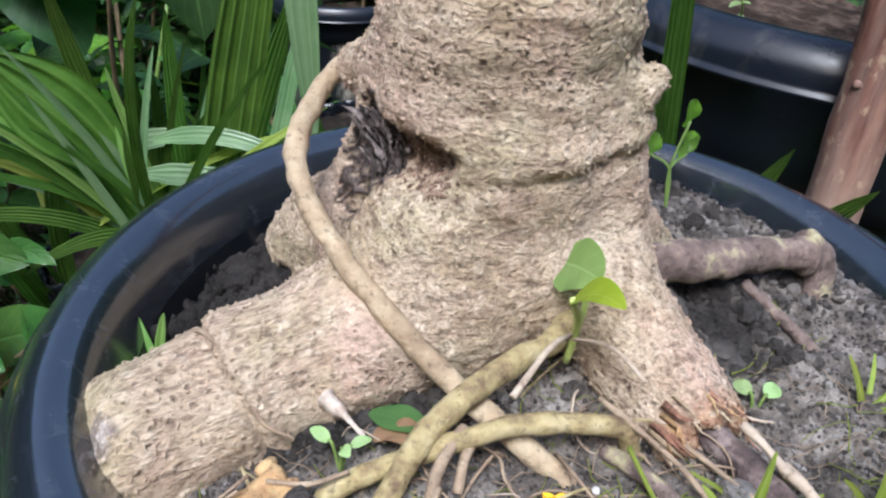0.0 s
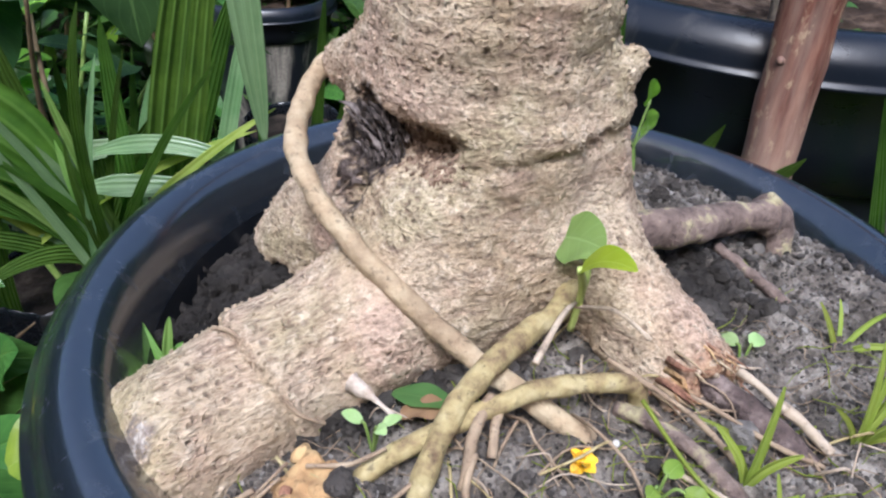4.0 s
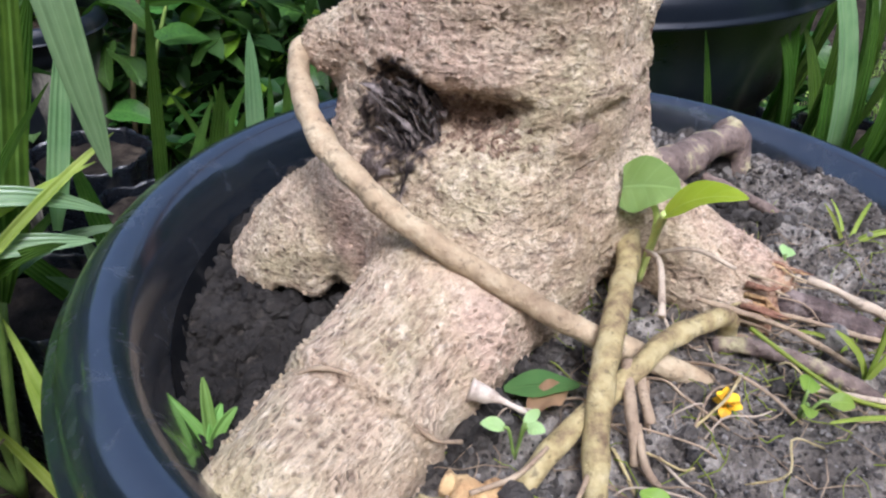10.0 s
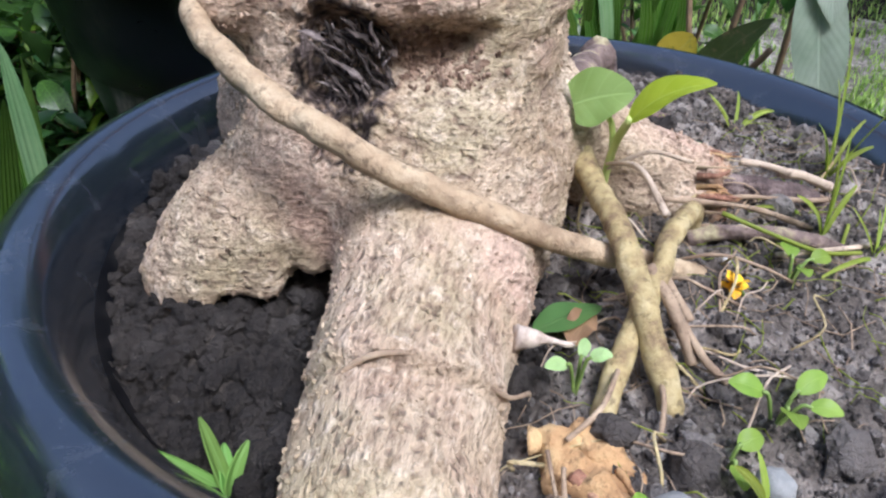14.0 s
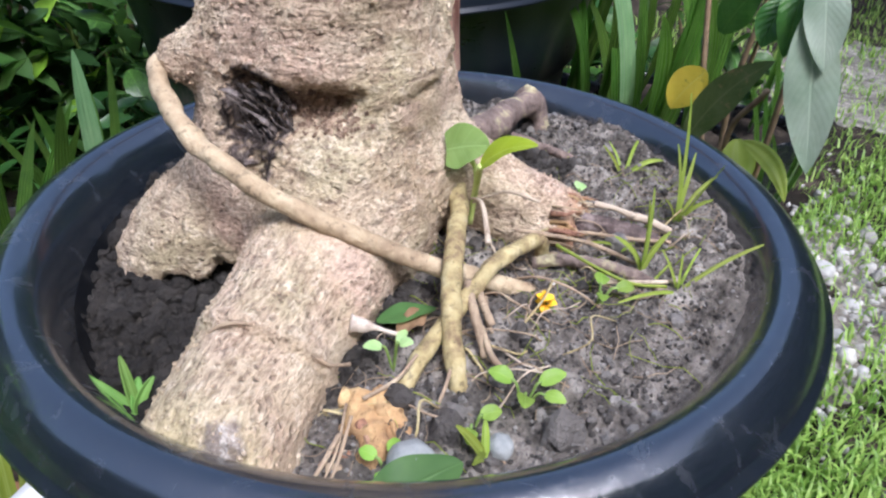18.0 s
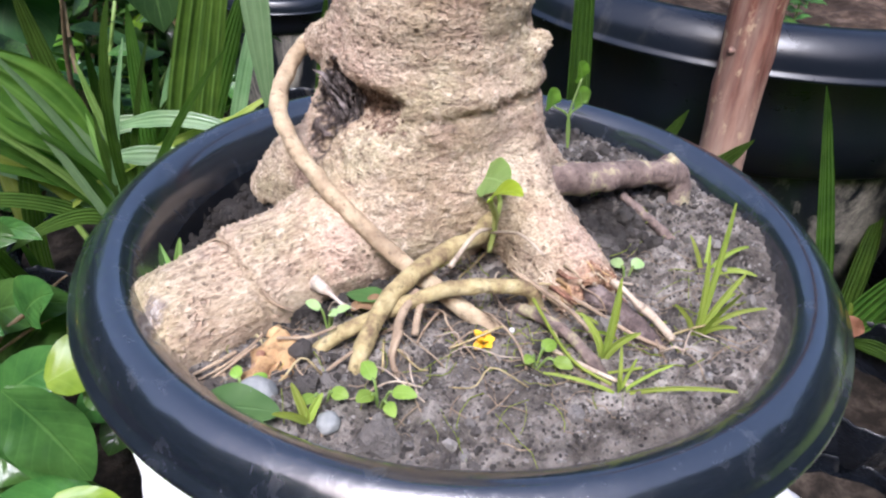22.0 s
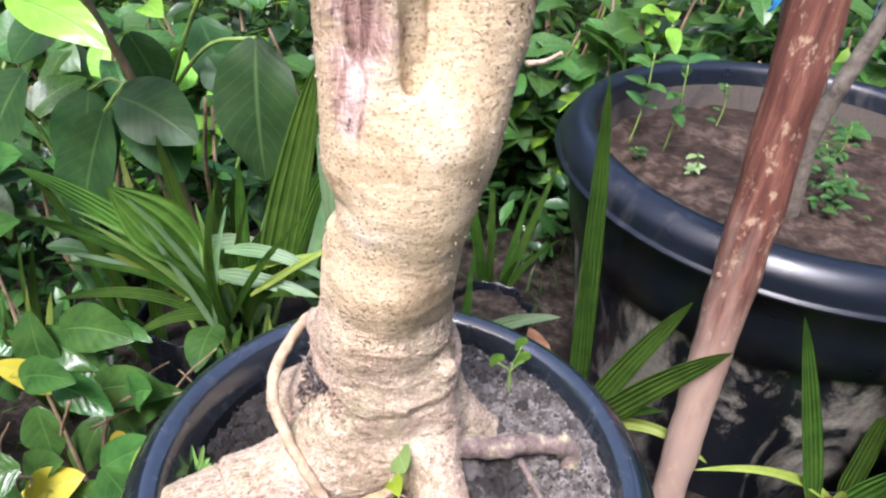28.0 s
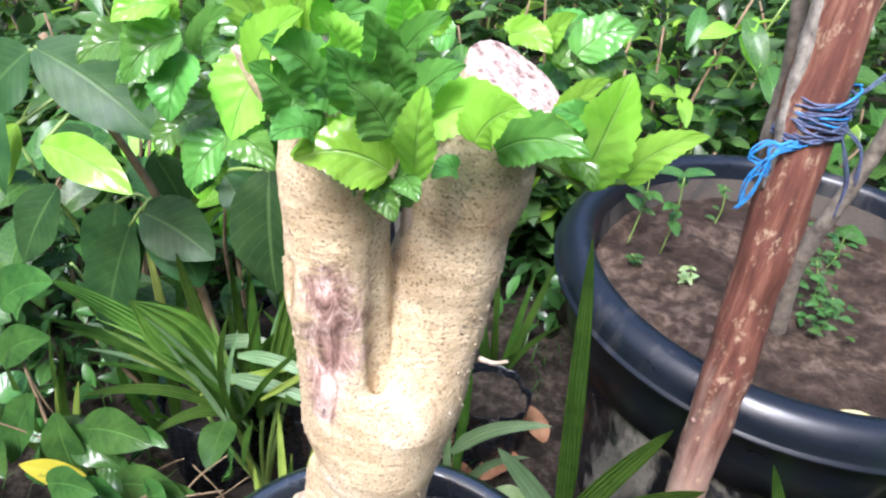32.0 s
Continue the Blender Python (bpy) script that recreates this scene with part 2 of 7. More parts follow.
def plastic_material(name, dirt=0.25, rough=0.28, tone=(0.012, 0.016, 0.022), mud=(0.20, 0.17, 0.13), mud_scale=7, mud_cut=0.56, ior=1.5, coat=0.0, relief=0.12):
    m, nt, b = nodes_of(name)
    v = coords(nt)
    smear = noise_tex(nt, coords(nt, 1.0, (1, 1, 0.45)), mud_scale, 6, 0.68, 0.8)
    mask = ramp(nt, smear, [(mud_cut, (0, 0, 0)), (mud_cut + 0.12, (1, 1, 1))])
    fine = noise_tex(nt, v, 260, 4, 0.7)
    mask = math_node(nt, "MULTIPLY", math_node(nt, "MULTIPLY", mask, fine), 2.0 * dirt)
    dust = ramp(nt, fine, [(0.62, (0, 0, 0)), (0.72, (1, 1, 1))])
    col = mix(nt, mask, tone, mud)
    col = mix(nt, math_node(nt, "MULTIPLY", dust, 0.10 * dirt * 4), col, (0.2, 0.2, 0.2))
    nt.links.new(col, b.inputs["Base Color"])
    r = math_node(nt, "ADD", rough - 0.12, math_node(nt, "MULTIPLY", noise_tex(nt, coords(nt, 1.0, (1, 1, 2.0)), 22, 6, 0.72, 0.6), 0.26))
    r = math_node(nt, "ADD", r, math_node(nt, "MULTIPLY", mask, 0.5))
    nt.links.new(r, b.inputs["Roughness"])
    b.inputs["IOR"].default_value = ior
    b.inputs["Coat Weight"].default_value = coat
    nt.links.new(math_node(nt, "ADD", 0.04, math_node(nt, "MULTIPLY", noise_tex(nt, coords(nt, 1.0, (1, 1, 2.5)), 34, 6, 0.75, 0.5), 0.18)), b.inputs["Coat Roughness"])
    b.inputs["Coat IOR"].default_value = 1.95
    bump(nt, b, noise_tex(nt, v, 75, 6, 0.7, 0.4), relief, 0.002)
    return m


def leaf_material(name, low, high, vein, gloss=0.38, ribs=0.0, laterals=0.0, thin=0.35, spots=None, relief=0.35):
    """ribs: parallel veins along the blade; laterals: feathered side veins."""
    m, nt, b = nodes_of(name)
    uv = nt.nodes.new("ShaderNodeUVMap")
    uv.uv_map = "UVMap"
    sep = nt.nodes.new("ShaderNodeSeparateXYZ")
    nt.links.new(uv.outputs["UV"], sep.inputs["Vector"])
    across = math_node(nt, "ABSOLUTE", math_node(nt, "SUBTRACT", sep.outputs["X"], 0.5))
    v = coords(nt)
    warm = 1.2 if low[0] < 0.06 else 1.1
    low, high = (low[0] * warm, low[1], low[2] * 1.15), (high[0] * warm, high[1], high[2] * 1.15)
    col = ramp(nt, noise_tex(nt, v, 26, 4, 0.6), [(0.3, low), (0.7, high)])
    tint = nt.nodes.new("ShaderNodeHueSaturation")
    nt.links.new(col, tint.inputs["Color"])
    rnd = obj_random(nt)
    nt.links.new(math_node(nt, "ADD", 0.485, math_node(nt, "MULTIPLY", rnd, 0.03)), tint.inputs["Hue"])
    nt.links.new(math_node(nt, "ADD", 0.7, math_node(nt, "MULTIPLY", rnd, 0.6)), tint.inputs["Value"])
    col = tint.outputs["Color"]
    mid = ramp(nt, across, [(0.012, (1, 1, 1)), (0.035, (0, 0, 0))])
    lines, height = mid, mid
    if laterals:
        w = math_node(nt, "SUBTRACT", math_node(nt, "MULTIPLY", sep.outputs["Y"], laterals), math_node(nt, "MULTIPLY", across, laterals * 0.55))
        s = math_node(nt, "ABSOLUTE", math_node(nt, "SUBTRACT", math_node(nt, "FRACT", w), 0.5))
        side = ramp(nt, s, [(0.03, (1, 1, 1)), (0.10, (0, 0, 0))])
        lines = math_node(nt, "MAXIMUM", mid, math_node(nt, "MULTIPLY", side, 0.3))
        height = math_node(nt, "SUBTRACT", math_node(nt, "MULTIPLY", s, 0.7), mid)
    if ribs:
        s = math_node(nt, "SINE", math_node(nt, "MULTIPLY", sep.outputs["X"], 6.2832 * ribs))
        lines = math_node(nt, "MAXIMUM", lines, math_node(nt, "MULTIPLY", ramp(nt, s, [(0.62, (0, 0, 0)), (0.95, (1, 1, 1))]), 1.0))
        height = s
    col = mix(nt, math_node(nt, "MULTIPLY", lines, 0.32), col, vein)
    if spots:
        mask = ramp(nt, noise_tex(nt, v, 60, 5, 0.6), [(0.60, (0, 0, 0)), (0.68, (1, 1, 1))])
        col = mix(nt, math_node(nt, "MULTIPLY", mask, 0.8), col, spots)
    nt.links.new(col, b.inputs["Base Color"])
    b.inputs["Roughness"].default_value = gloss
    b.inputs["Specular IOR Level"].default_value = 0.5 if gloss < 0.36 else 0.28
    bump(nt, b, math_node(nt, "ADD", height, math_node(nt, "MULTIPLY", noise_tex(nt, v, 120, 4, 0.6), 0.6)), min(relief, 1.0), 0.0012 * max(relief, 1.0))
    tr = nt.nodes.new("ShaderNodeBsdfTranslucent")
    nt.links.new(mix(nt, 1.0, col, (0.9, 1.0, 0.5), "MULTIPLY"), tr.inputs["Color"])
    ms = nt.nodes.new("ShaderNodeMixShader")
    ms.inputs["Fac"].default_value = thin
    nt.links.new(b.outputs["BSDF"], ms.inputs[1])
    nt.links.new(tr.outputs["BSDF"], ms.inputs[2])
    nt.links.new(ms.outputs["Shader"], nt.nodes["Material Output"].inputs["Surface"])
    return m


def plain_material(name, low, high, scale=40, gloss=0.7, depth=0.001, stretch=(1, 1, 1), random_value=0.0):
    m, nt, b = nodes_of(name)
    v = coords(nt, 1.0, stretch)
    f = noise_tex(nt, v, scale, 6, 0.65)
    col = ramp(nt, f, [(0.3, low), (0.7, high)])
    if random_value:
        t = nt.nodes.new("ShaderNodeHueSaturation")
        nt.links.new(col, t.inputs["Color"])
        nt.links.new(math_node(nt, "ADD", 1 - random_value / 2, math_node(nt, "MULTIPLY", island_random(nt), random_value)), t.inputs["Value"])
        col = t.outputs["Color"]
    nt.links.new(col, b.inputs["Base Color"])
    b.inputs["Roughness"].default_value = gloss
    bump(nt, b, math_node(nt, "ADD", f, math_node(nt, "MULTIPLY", noise_tex(nt, v, scale * 6, 4, 0.7), 0.5)), 0.8, depth)
    return m


BARK = bark_material()
VINE = root_material("aerial_root_bark", [(0.3, (0.24, 0.165, 0.10)), (0.5, (0.43, 0.325, 0.205)), (0.7, (0.60, 0.50, 0.34))], 60, 0.75, 0.0022)
GREENROOT = root_material("young_root_bark", [(0.32, (0.17, 0.11, 0.06)), (0.47, (0.40, 0.32, 0.15)), (0.66, (0.55, 0.47, 0.27))], 85, 0.75, 0.0022)
DARKROOT = root_material("dark_root_bark", [(0.35, (0.10, 0.07, 0.06)), (0.52, (0.23, 0.17, 0.145)), (0.62, (0.42, 0.37, 0.22)), (0.72, (0.58, 0.52, 0.34))], 75, 0.85, 0.003)
DRYROOT = root_material("dry_rootlet", [(0.3, (0.20, 0.135, 0.09)), (0.6, (0.36, 0.27, 0.18)), (0.8, (0.5, 0.4, 0.28))], 90, 0.8)
WHITEROOT = root_material("pale_rootlet", [(0.3, (0.33, 0.25, 0.18)), (0.6, (0.52, 0.43, 0.33)), (0.8, (0.66, 0.58, 0.48))], 90, 0.85)
ROTWOOD = root_material("rotten_wood", [(0.3, (0.20, 0.10, 0.05)), (0.5, (0.46, 0.28, 0.13)), (0.7, (0.62, 0.44, 0.22))], 60, 0.9, 0.003)
CRUMBWOOD = root_material("rotten_crumb_wood", [(0.32, (0.06, 0.035, 0.025)), (0.5, (0.22, 0.14, 0.095)), (0.68, (0.48, 0.36, 0.26))], 200, 0.9, 0.003)
COREWOOD = root_material("dark_core_wood", [(0.32, (0.035, 0.025, 0.024)), (0.5, (0.12, 0.085, 0.078)), (0.66, (0.28, 0.22, 0.20))], 110, 0.85, 0.004)
TORNBARK = root_material("torn_red_bark", [(0.32, (0.09, 0.035, 0.025)), (0.5, (0.28, 0.135, 0.085)), (0.7, (0.50, 0.32, 0.20))], 120, 0.9, 0.003)
SOIL = soil_material()
CLOD = soil_material("soil_crumbs", (0.14, 0.124, 0.112), (0.37, 0.345, 0.32), islands=True)
BROWNSOIL = soil_material("brown_soil", (0.070, 0.046, 0.032), (0.165, 0.118, 0.088), 0.6)
EARTH = soil_material("earth", (0.032, 0.024, 0.018), (0.10, 0.078, 0.058), 0.5)
GLOSSY = plastic_material("glossy_black_plastic", 0.26, 0.19, tone=(0.010, 0.014, 0.020), mud=(0.060, 0.066, 0.076), mud_scale=60, mud_cut=0.54, ior=1.5, coat=1.0, relief=0.45)
INSIDE = plastic_material("muddy_black_plastic", 0.12, 0.36, tone=(0.004, 0.005, 0.007), mud=(0.13, 0.12, 0.11), ior=1.4, mud_scale=34, mud_cut=0.58)
OLDPLASTIC = plastic_material("dusty_black_plastic", 0.22, 0.30, tone=(0.007, 0.010, 0.016), mud=(0.22, 0.20, 0.17), mud_scale=5, mud_cut=0.57)
MUDDYWALL = plastic_material("mud_coated_plastic", 0.95, 0.5, mud=(0.10, 0.083, 0.066), mud_scale=5, mud_cut=0.40)
POTSIDE = plastic_material("mud_splashed_plastic", 0.9, 0.3, tone=(0.008, 0.010, 0.014), mud=(0.34, 0.31, 0.26), mud_scale=8, mud_cut=0.50)
BAGPLASTIC = plastic_material("polybag_plastic", 0.35, 0.26, tone=(0.007, 0.009, 0.013), mud=(0.20, 0.18, 0.15), mud_scale=14, mud_cut=0.58, relief=0.6)

# ---- geometry helpers ----
def shade(me):
    me.polygons.foreach_set("use_smooth", [True] * len(me.polygons))
    return me


def mesh_of(name, verts, faces, material, smooth=True):
    me = bpy.data.meshes.new(name)
    me.from_pydata([tuple(v) for v in verts], [], [tuple(f) for f in faces])
    me.materials.append(material)
    if smooth:
        shade(me)
    return me


def piece(name, me, parent=None, label="", m=None):
    """One mesh object, as a thing or as a part of its parent."""
    ob = new(name, me)
    if parent is not None:
        ob.parent = parent
    if m is not None:
        ob.matrix_basis = m
    if label:
        ob["label"] = label
    return ob


def part(name, bm, material, parent=None, label="", m=None, smooth=True):
    me = bpy.data.meshes.new(name)
    bm.to_mesh(me)
    bm.free()
    me.materials.append(material)
    if smooth:
        shade(me)
    return piece(name, me, parent, label, m)


def thing(name, label, category, at=(0, 0, 0), group="", kind="", m=None):
    ob = new(name)
    ob.empty_display_size = 0.02
    ob.matrix_basis = m if m is not None else Matrix.Translation(at)
    return tagged(ob, label, category, group, kind)


def curve_points(control, n=40):
    """A smooth line through the control points."""
    c = [Vector(p) for p in control]
    c = [2 * c[0] - c[1]] + c + [2 * c[-1] - c[-2]]
    out = []
    spans = len(c) - 3
    for k in range(n):
        q = min(k / (n - 1) * spans, spans - 1e-6)
        i = int(q)
        f = q - i
        a, b, d, e = c[i:i + 4]
        out.append(0.5 * (2 * b + (d - a) * f + (2 * a - 5 * b + 4 * d - e) * f * f + (3 * b - a - 3 * d + e) * f ** 3))
    return out


def tube_arrays(points, radius, sides=10, rough=0.0, freq=60.0, flat=1.0, seed=0.0):
    """A closed tube along points; radius: a number or a function of 0..1."""
    n = len(points)
    verts, faces = [], []
    side = None
    for k, p in enumerate(points):
        ahead = (points[min(k + 1, n - 1)] - points[max(k - 1, 0)]).normalized()
        if side is None:
            side = ahead.orthogonal().normalized()
        side = (side - ahead * side.dot(ahead)).normalized()
        up = ahead.cross(side)
        r = radius(k / (n - 1)) if callable(radius) else radius
        for j in range(sides):
            a = 2 * math.pi * j / sides
            d = side * math.cos(a) + up * math.sin(a) * flat
            rr = r * (1 + rough * noise.noise((p + d * r) * freq + Vector((seed, seed, 0))))
            verts.append(p + d * rr)
    for k in range(n - 1):
        for j in range(sides):
            a, b = k * sides + j, k * sides + (j + 1) % sides
            faces.append((a, b, b + sides, a + sides))
    for k, order in ((0, -1), (n - 1, 1)):
        c = len(verts)
        verts.append(points[k])
        for j in range(sides):
            a, b = k * sides + j, k * sides + (j + 1) % sides
            faces.append((a, b, c) if order > 0 else (b, a, c))
    return verts, faces


def tube(name, control, radius, material, parent=None, label="", n=40, sides=10, rough=0.12, freq=60.0, flat=1.0, seed=0.0):
    v, f = tube_arrays(curve_points(control, n), radius, sides, rough, freq, flat, seed)
    return piece(name, mesh_of(name, v, f, material), parent, label)


def lathe_arrays(profile, segments=96, wobble=0.0, oval=0.0, turn=0.0):
    verts, faces = [], []
    for r, z in profile:
        for k in range(segments):
            a = 2 * math.pi * k / segments
            rr = r * (1 + oval * math.cos(2 * (a - turn)) + wobble * noise.noise((math.cos(a) * 1.5, math.sin(a) * 1.5, 0.3)))
            verts.append((rr * math.cos(a), rr * math.sin(a), z))
    for i in range(len(profile) - 1):
        for k in range(segments):
            j = (k + 1) % segments
            faces.append((i * segments + k, i * segments + j, (i + 1) * segments + j, (i + 1) * segments + k))
    return verts, faces


def lathe(name, profile, material, parent=None, label="", segments=96, wobble=0.0, oval=0.0, turn=0.0):
    v, f = lathe_arrays(profile, segments, wobble, oval, turn)
    return piece(name, mesh_of(name, v, f, material), parent, label)


def rounded(profile, steps=6):
    """A smooth profile through a few (r, z) corners."""
    return [(p.x, p.y) for p in curve_points([(r, z, 0) for r, z in profile], steps * (len(profile) - 1) + 1)]


def surface_net(field, origin, h):
    """A quad mesh on the zero level of a field sampled on a grid."""
    inside = field < 0
    nx, ny, nz = field.shape
    total = np.zeros((nx - 1, ny - 1, nz - 1, 3))
    count = np.zeros((nx - 1, ny - 1, nz - 1))
    corner = [(i, j, k) for i in (0, 1) for j in (0, 1) for k in (0, 1)]
    view = {c: field[c[0]:nx - 1 + c[0], c[1]:ny - 1 + c[1], c[2]:nz - 1 + c[2]] for c in corner}
    for a in corner:
        for axis in range(3):
            if a[axis]:
                continue
            b = tuple(v + (n == axis) for n, v in enumerate(a))
            fa, fb = view[a], view[b]
            cross = (fa < 0) != (fb < 0)
            t = np.where(cross, fa / np.where(cross, fa - fb, 1), 0)
            for n in range(3):
                total[..., n] += np.where(cross, a[n] + (t if n == axis else 0), 0)
            count += cross
    used = count > 0
    ids = np.full(used.shape, -1)
    ids[used] = np.arange(used.sum())
    cell = np.argwhere(used)
    verts = origin + h * (cell + total[used] / count[used][:, None])
    quads = []
    for axis in range(3):
        lo = [slice(1, -1)] * 3
        hi = list(lo)
        lo[axis], hi[axis] = slice(0, -1), slice(1, None)
        a, b = inside[tuple(lo)], inside[tuple(hi)]
        where = np.argwhere(a != b) + np.array([0 if n == axis else 1 for n in range(3)])
        flip = a[a != b]
        u, w = [n for n in range(3) if n != axis]
        eu, ew = np.eye(3, dtype=int)[u], np.eye(3, dtype=int)[w]
        q = [ids[tuple((where - o).T)] for o in (eu + ew, ew, 0 * eu, eu)]
        q = np.stack(q, 1)
        if axis == 1:
            flip = ~flip
        q[~flip] = q[~flip][:, ::-1]
        quads.append(q)
    return verts, np.concatenate(quads)


# ---- the bonsai's pot, its plinth and the ground ----
def soil_height(x, y):
    p = Vector((x, y, 0))
    z = 0.381 + 0.055 * x - 0.02 * y + 0.004 * noise.noise(p * 22) + 0.004 * noise.noise(p * 55) + 0.0026 * noise.noise(p * 140) + 0.0020 * noise.noise(p * 330) + 0.0010 * noise.noise(p * 700)
    damp = min(max((-x - 0.02) / 0.05, 0), 1) * min(max((y + 0.075) / 0.03, 0), 1)
    z += 0.007 * math.exp(-((x + 0.112) ** 2 + (y - 0.062) ** 2) / 0.0006) + damp * (0.0065 * noise.noise(p * 42 + Vector((3, 0, 0))) + 0.0075 * (abs(noise.noise(p * 95)) - 0.3) + 0.0040 * noise.noise(p * 210))
    z -= 0.008 * min(max((-x - 0.085) / 0.05, 0), 1) * min(max((y + 0.09) / 0.05, 0), 1)
    z -= 0.004 * min(max((math.hypot(x, y) - 0.150) / 0.012, 0), 1) ** 2
    z += 0.006 * math.exp(-((x - 0.05) ** 2 + (y - 0.04) ** 2) / 0.004)
    z -= 0.010 * math.exp(-((x + 0.075) ** 2 + (y - 0.005) ** 2) / 0.0008)
    z -= 0.008 * math.exp(-((x + 0.014) ** 2 + (y + 0.141) ** 2) / 0.00012)
    z -= 0.007 * math.exp(-((x - 0.125) ** 2 + (y + 0.085) ** 2) / 0.00006)
    return z


def damp_and_shade(x, y):
    """1 in the dark damp soil at the back and left of the trunk, where shade is painted in too, 0 in the dry soil in
    front.
    """
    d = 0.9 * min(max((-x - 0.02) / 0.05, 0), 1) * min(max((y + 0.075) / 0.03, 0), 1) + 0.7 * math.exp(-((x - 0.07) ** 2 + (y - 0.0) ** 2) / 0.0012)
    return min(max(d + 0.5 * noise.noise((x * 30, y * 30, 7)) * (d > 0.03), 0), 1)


def set_damp_shade(me):
    a = me.attributes.new("damp_shade", "FLOAT", "POINT")
    a.data.foreach_set("value", [damp_and_shade(v.co.x, v.co.y) for v in me.vertices])
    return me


def polar_sheet(radius, height, rings, segments, centre=(0, 0)):
    verts, faces = [(centre[0], centre[1], height(*centre))], []
    for i in range(1, rings + 1):
        for k in range(segments):
            a = 2 * math.pi * k / segments
            x, y = centre[0] + radius * i / rings * math.cos(a), centre[1] + radius * i / rings * math.sin(a)
            verts.append((x, y, height(x, y)))
    for k in range(segments):
        faces.append((0, 1 + k, 1 + (k + 1) % segments))
    for i in range(rings - 1):
        for k in range(segments):
            j = (k + 1) % segments
            a = 1 + i * segments
            faces.append((a + k, a + segments + k, a + segments + j, a + j))
    return verts, faces


POT = (0.008, 0.001, 0.0)
bonsai_pot = thing("bonsai_pot", "round glossy black plastic pot with a rolled rim", "plant pot", POT)
PLINTH_TOP = 0.17
lathe("rim", rounded([(0.1575, 0.3735), (0.1620, 0.3855), (0.1685, 0.3960), (0.1765, 0.4000), (0.1840, 0.3975), (0.1900, 0.3915), (0.1935, 0.3845)], 5)
      + [(0.1962, 0.3832), (0.1972, 0.3815), (0.1968, 0.3795), (0.1935, 0.3785), (0.186, 0.3795), (0.176, 0.382)], GLOSSY, bonsai_pot, segments=160, wobble=0.004)
lathe("body", rounded([(0.1790, 0.382), (0.1745, 0.374), (0.170, 0.34), (0.157, 0.27), (0.138, 0.20), (0.130, PLINTH_TOP + 0.004), (0.124, PLINTH_TOP)], 4) + [(0.0, PLINTH_TOP)], GLOSSY, bonsai_pot, segments=128)
lathe("inner_wall", rounded([(0.1577, 0.3737), (0.1545, 0.365), (0.1505, 0.350), (0.144, 0.32)], 4), INSIDE, bonsai_pot, segments=128)

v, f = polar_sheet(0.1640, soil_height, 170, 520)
tagged(piece("potting_soil", set_damp_shade(mesh_of("potting_soil", v, f, SOIL)), m=Matrix.Translation(POT)), "grey-brown crumbly soil filling the bonsai pot", "soil", kind="stuff")


def plinth():
    bm = bmesh.new()
    bmesh.ops.create_cube(bm, size=1, matrix=Matrix.Diagonal((0.42, 0.41, PLINTH_TOP - GROUND, 1)))
    bmesh.ops.bevel(bm, geom=bm.edges[:], offset=0.006, segments=2, affect="EDGES")
    bmesh.ops.subdivide_edges(bm, edges=[e for e in bm.edges if e.calc_length() > 0.05], cuts=40, use_grid_fill=True)
    for vert in bm.verts:
        n = noise.noise(vert.co * 30) * 0.003 + noise.noise(vert.co * 90) * 0.0015
        vert.co.x += n
        vert.co.y += noise.noise(vert.co * 33 + Vector((5, 0, 0))) * 0.003
    white = plain_material("chipped_white_plaster", (0.56, 0.55, 0.53), (0.78, 0.78, 0.77), 25, 0.6, 0.0015)
    base = thing("plinth", "chipped white plastered block under the bonsai pot", "plinth", (0.0115, 0.046, GROUND))
    part("block", bm, white, base, m=Matrix.Translation((0, 0, (PLINTH_TOP - GROUND) / 2)) @ pose(0, 0, 0, 0, 0, 23))
    brick = plain_material("bare_red_brick", (0.30, 0.12, 0.08), (0.50, 0.27, 0.20), 90, 0.9, 0.002)
    for k, (x, y, size) in enumerate([(-0.163, -0.024, 0.010)]):
        chip = bmesh.new()
        bmesh.ops.create_icosphere(chip, subdivisions=3, radius=size)
        for vert in chip.verts:
            n = 1 + 0.5 * noise.noise(vert.co * 120 + Vector((k, 0, 0)))
            vert.co = Vector((vert.co.x * n * 0.7, vert.co.y * n * 1.2, vert.co.z * 0.18))
        part("brick_patch", chip, brick, base, "bare red brick showing through the plaster", Matrix.Translation((x - 0.0115, y - 0.046, PLINTH_TOP - GROUND)))
    return base


plinth()

# ---- the stump: trunk, forks, cut root and root flare as one flowing body ----
H = 0.0017
LOW = np.array([-0.185, -0.125, 0.352])
SIZE = np.array([0.31, 0.25, 0.56])
GRID = [LOW[n] + H * np.arange(int(SIZE[n] / H)) for n in range(3)]
PX, PY, PZ = np.meshgrid(*GRID, indexing="ij")


def limb(a, b, ra, rb, squash=1.0):
    a, b = np.array(a), np.array(b)
    d = b - a
    t = np.clip(((PX - a[0]) * d[0] + (PY - a[1]) * d[1] + (PZ - a[2]) * d[2]) / (d @ d), 0, 1)
    return np.sqrt((PX - a[0] - t * d[0]) ** 2 + ((PY - a[1] - t * d[1]) / squash) ** 2 + (PZ - a[2] - t * d[2]) ** 2) - (ra + (rb - ra) * t)


def blend(a, b, k):
    h = np.clip(0.5 + 0.5 * (b - a) / k, 0, 1)
    return b + (a - b) * h - k * h * (1 - h)


def beyond(point, normal):
    n = np.array(normal) / np.linalg.norm(normal)
    return (PX - point[0]) * n[0] + (PY - point[1]) * n[1] + (PZ - point[2]) * n[2]


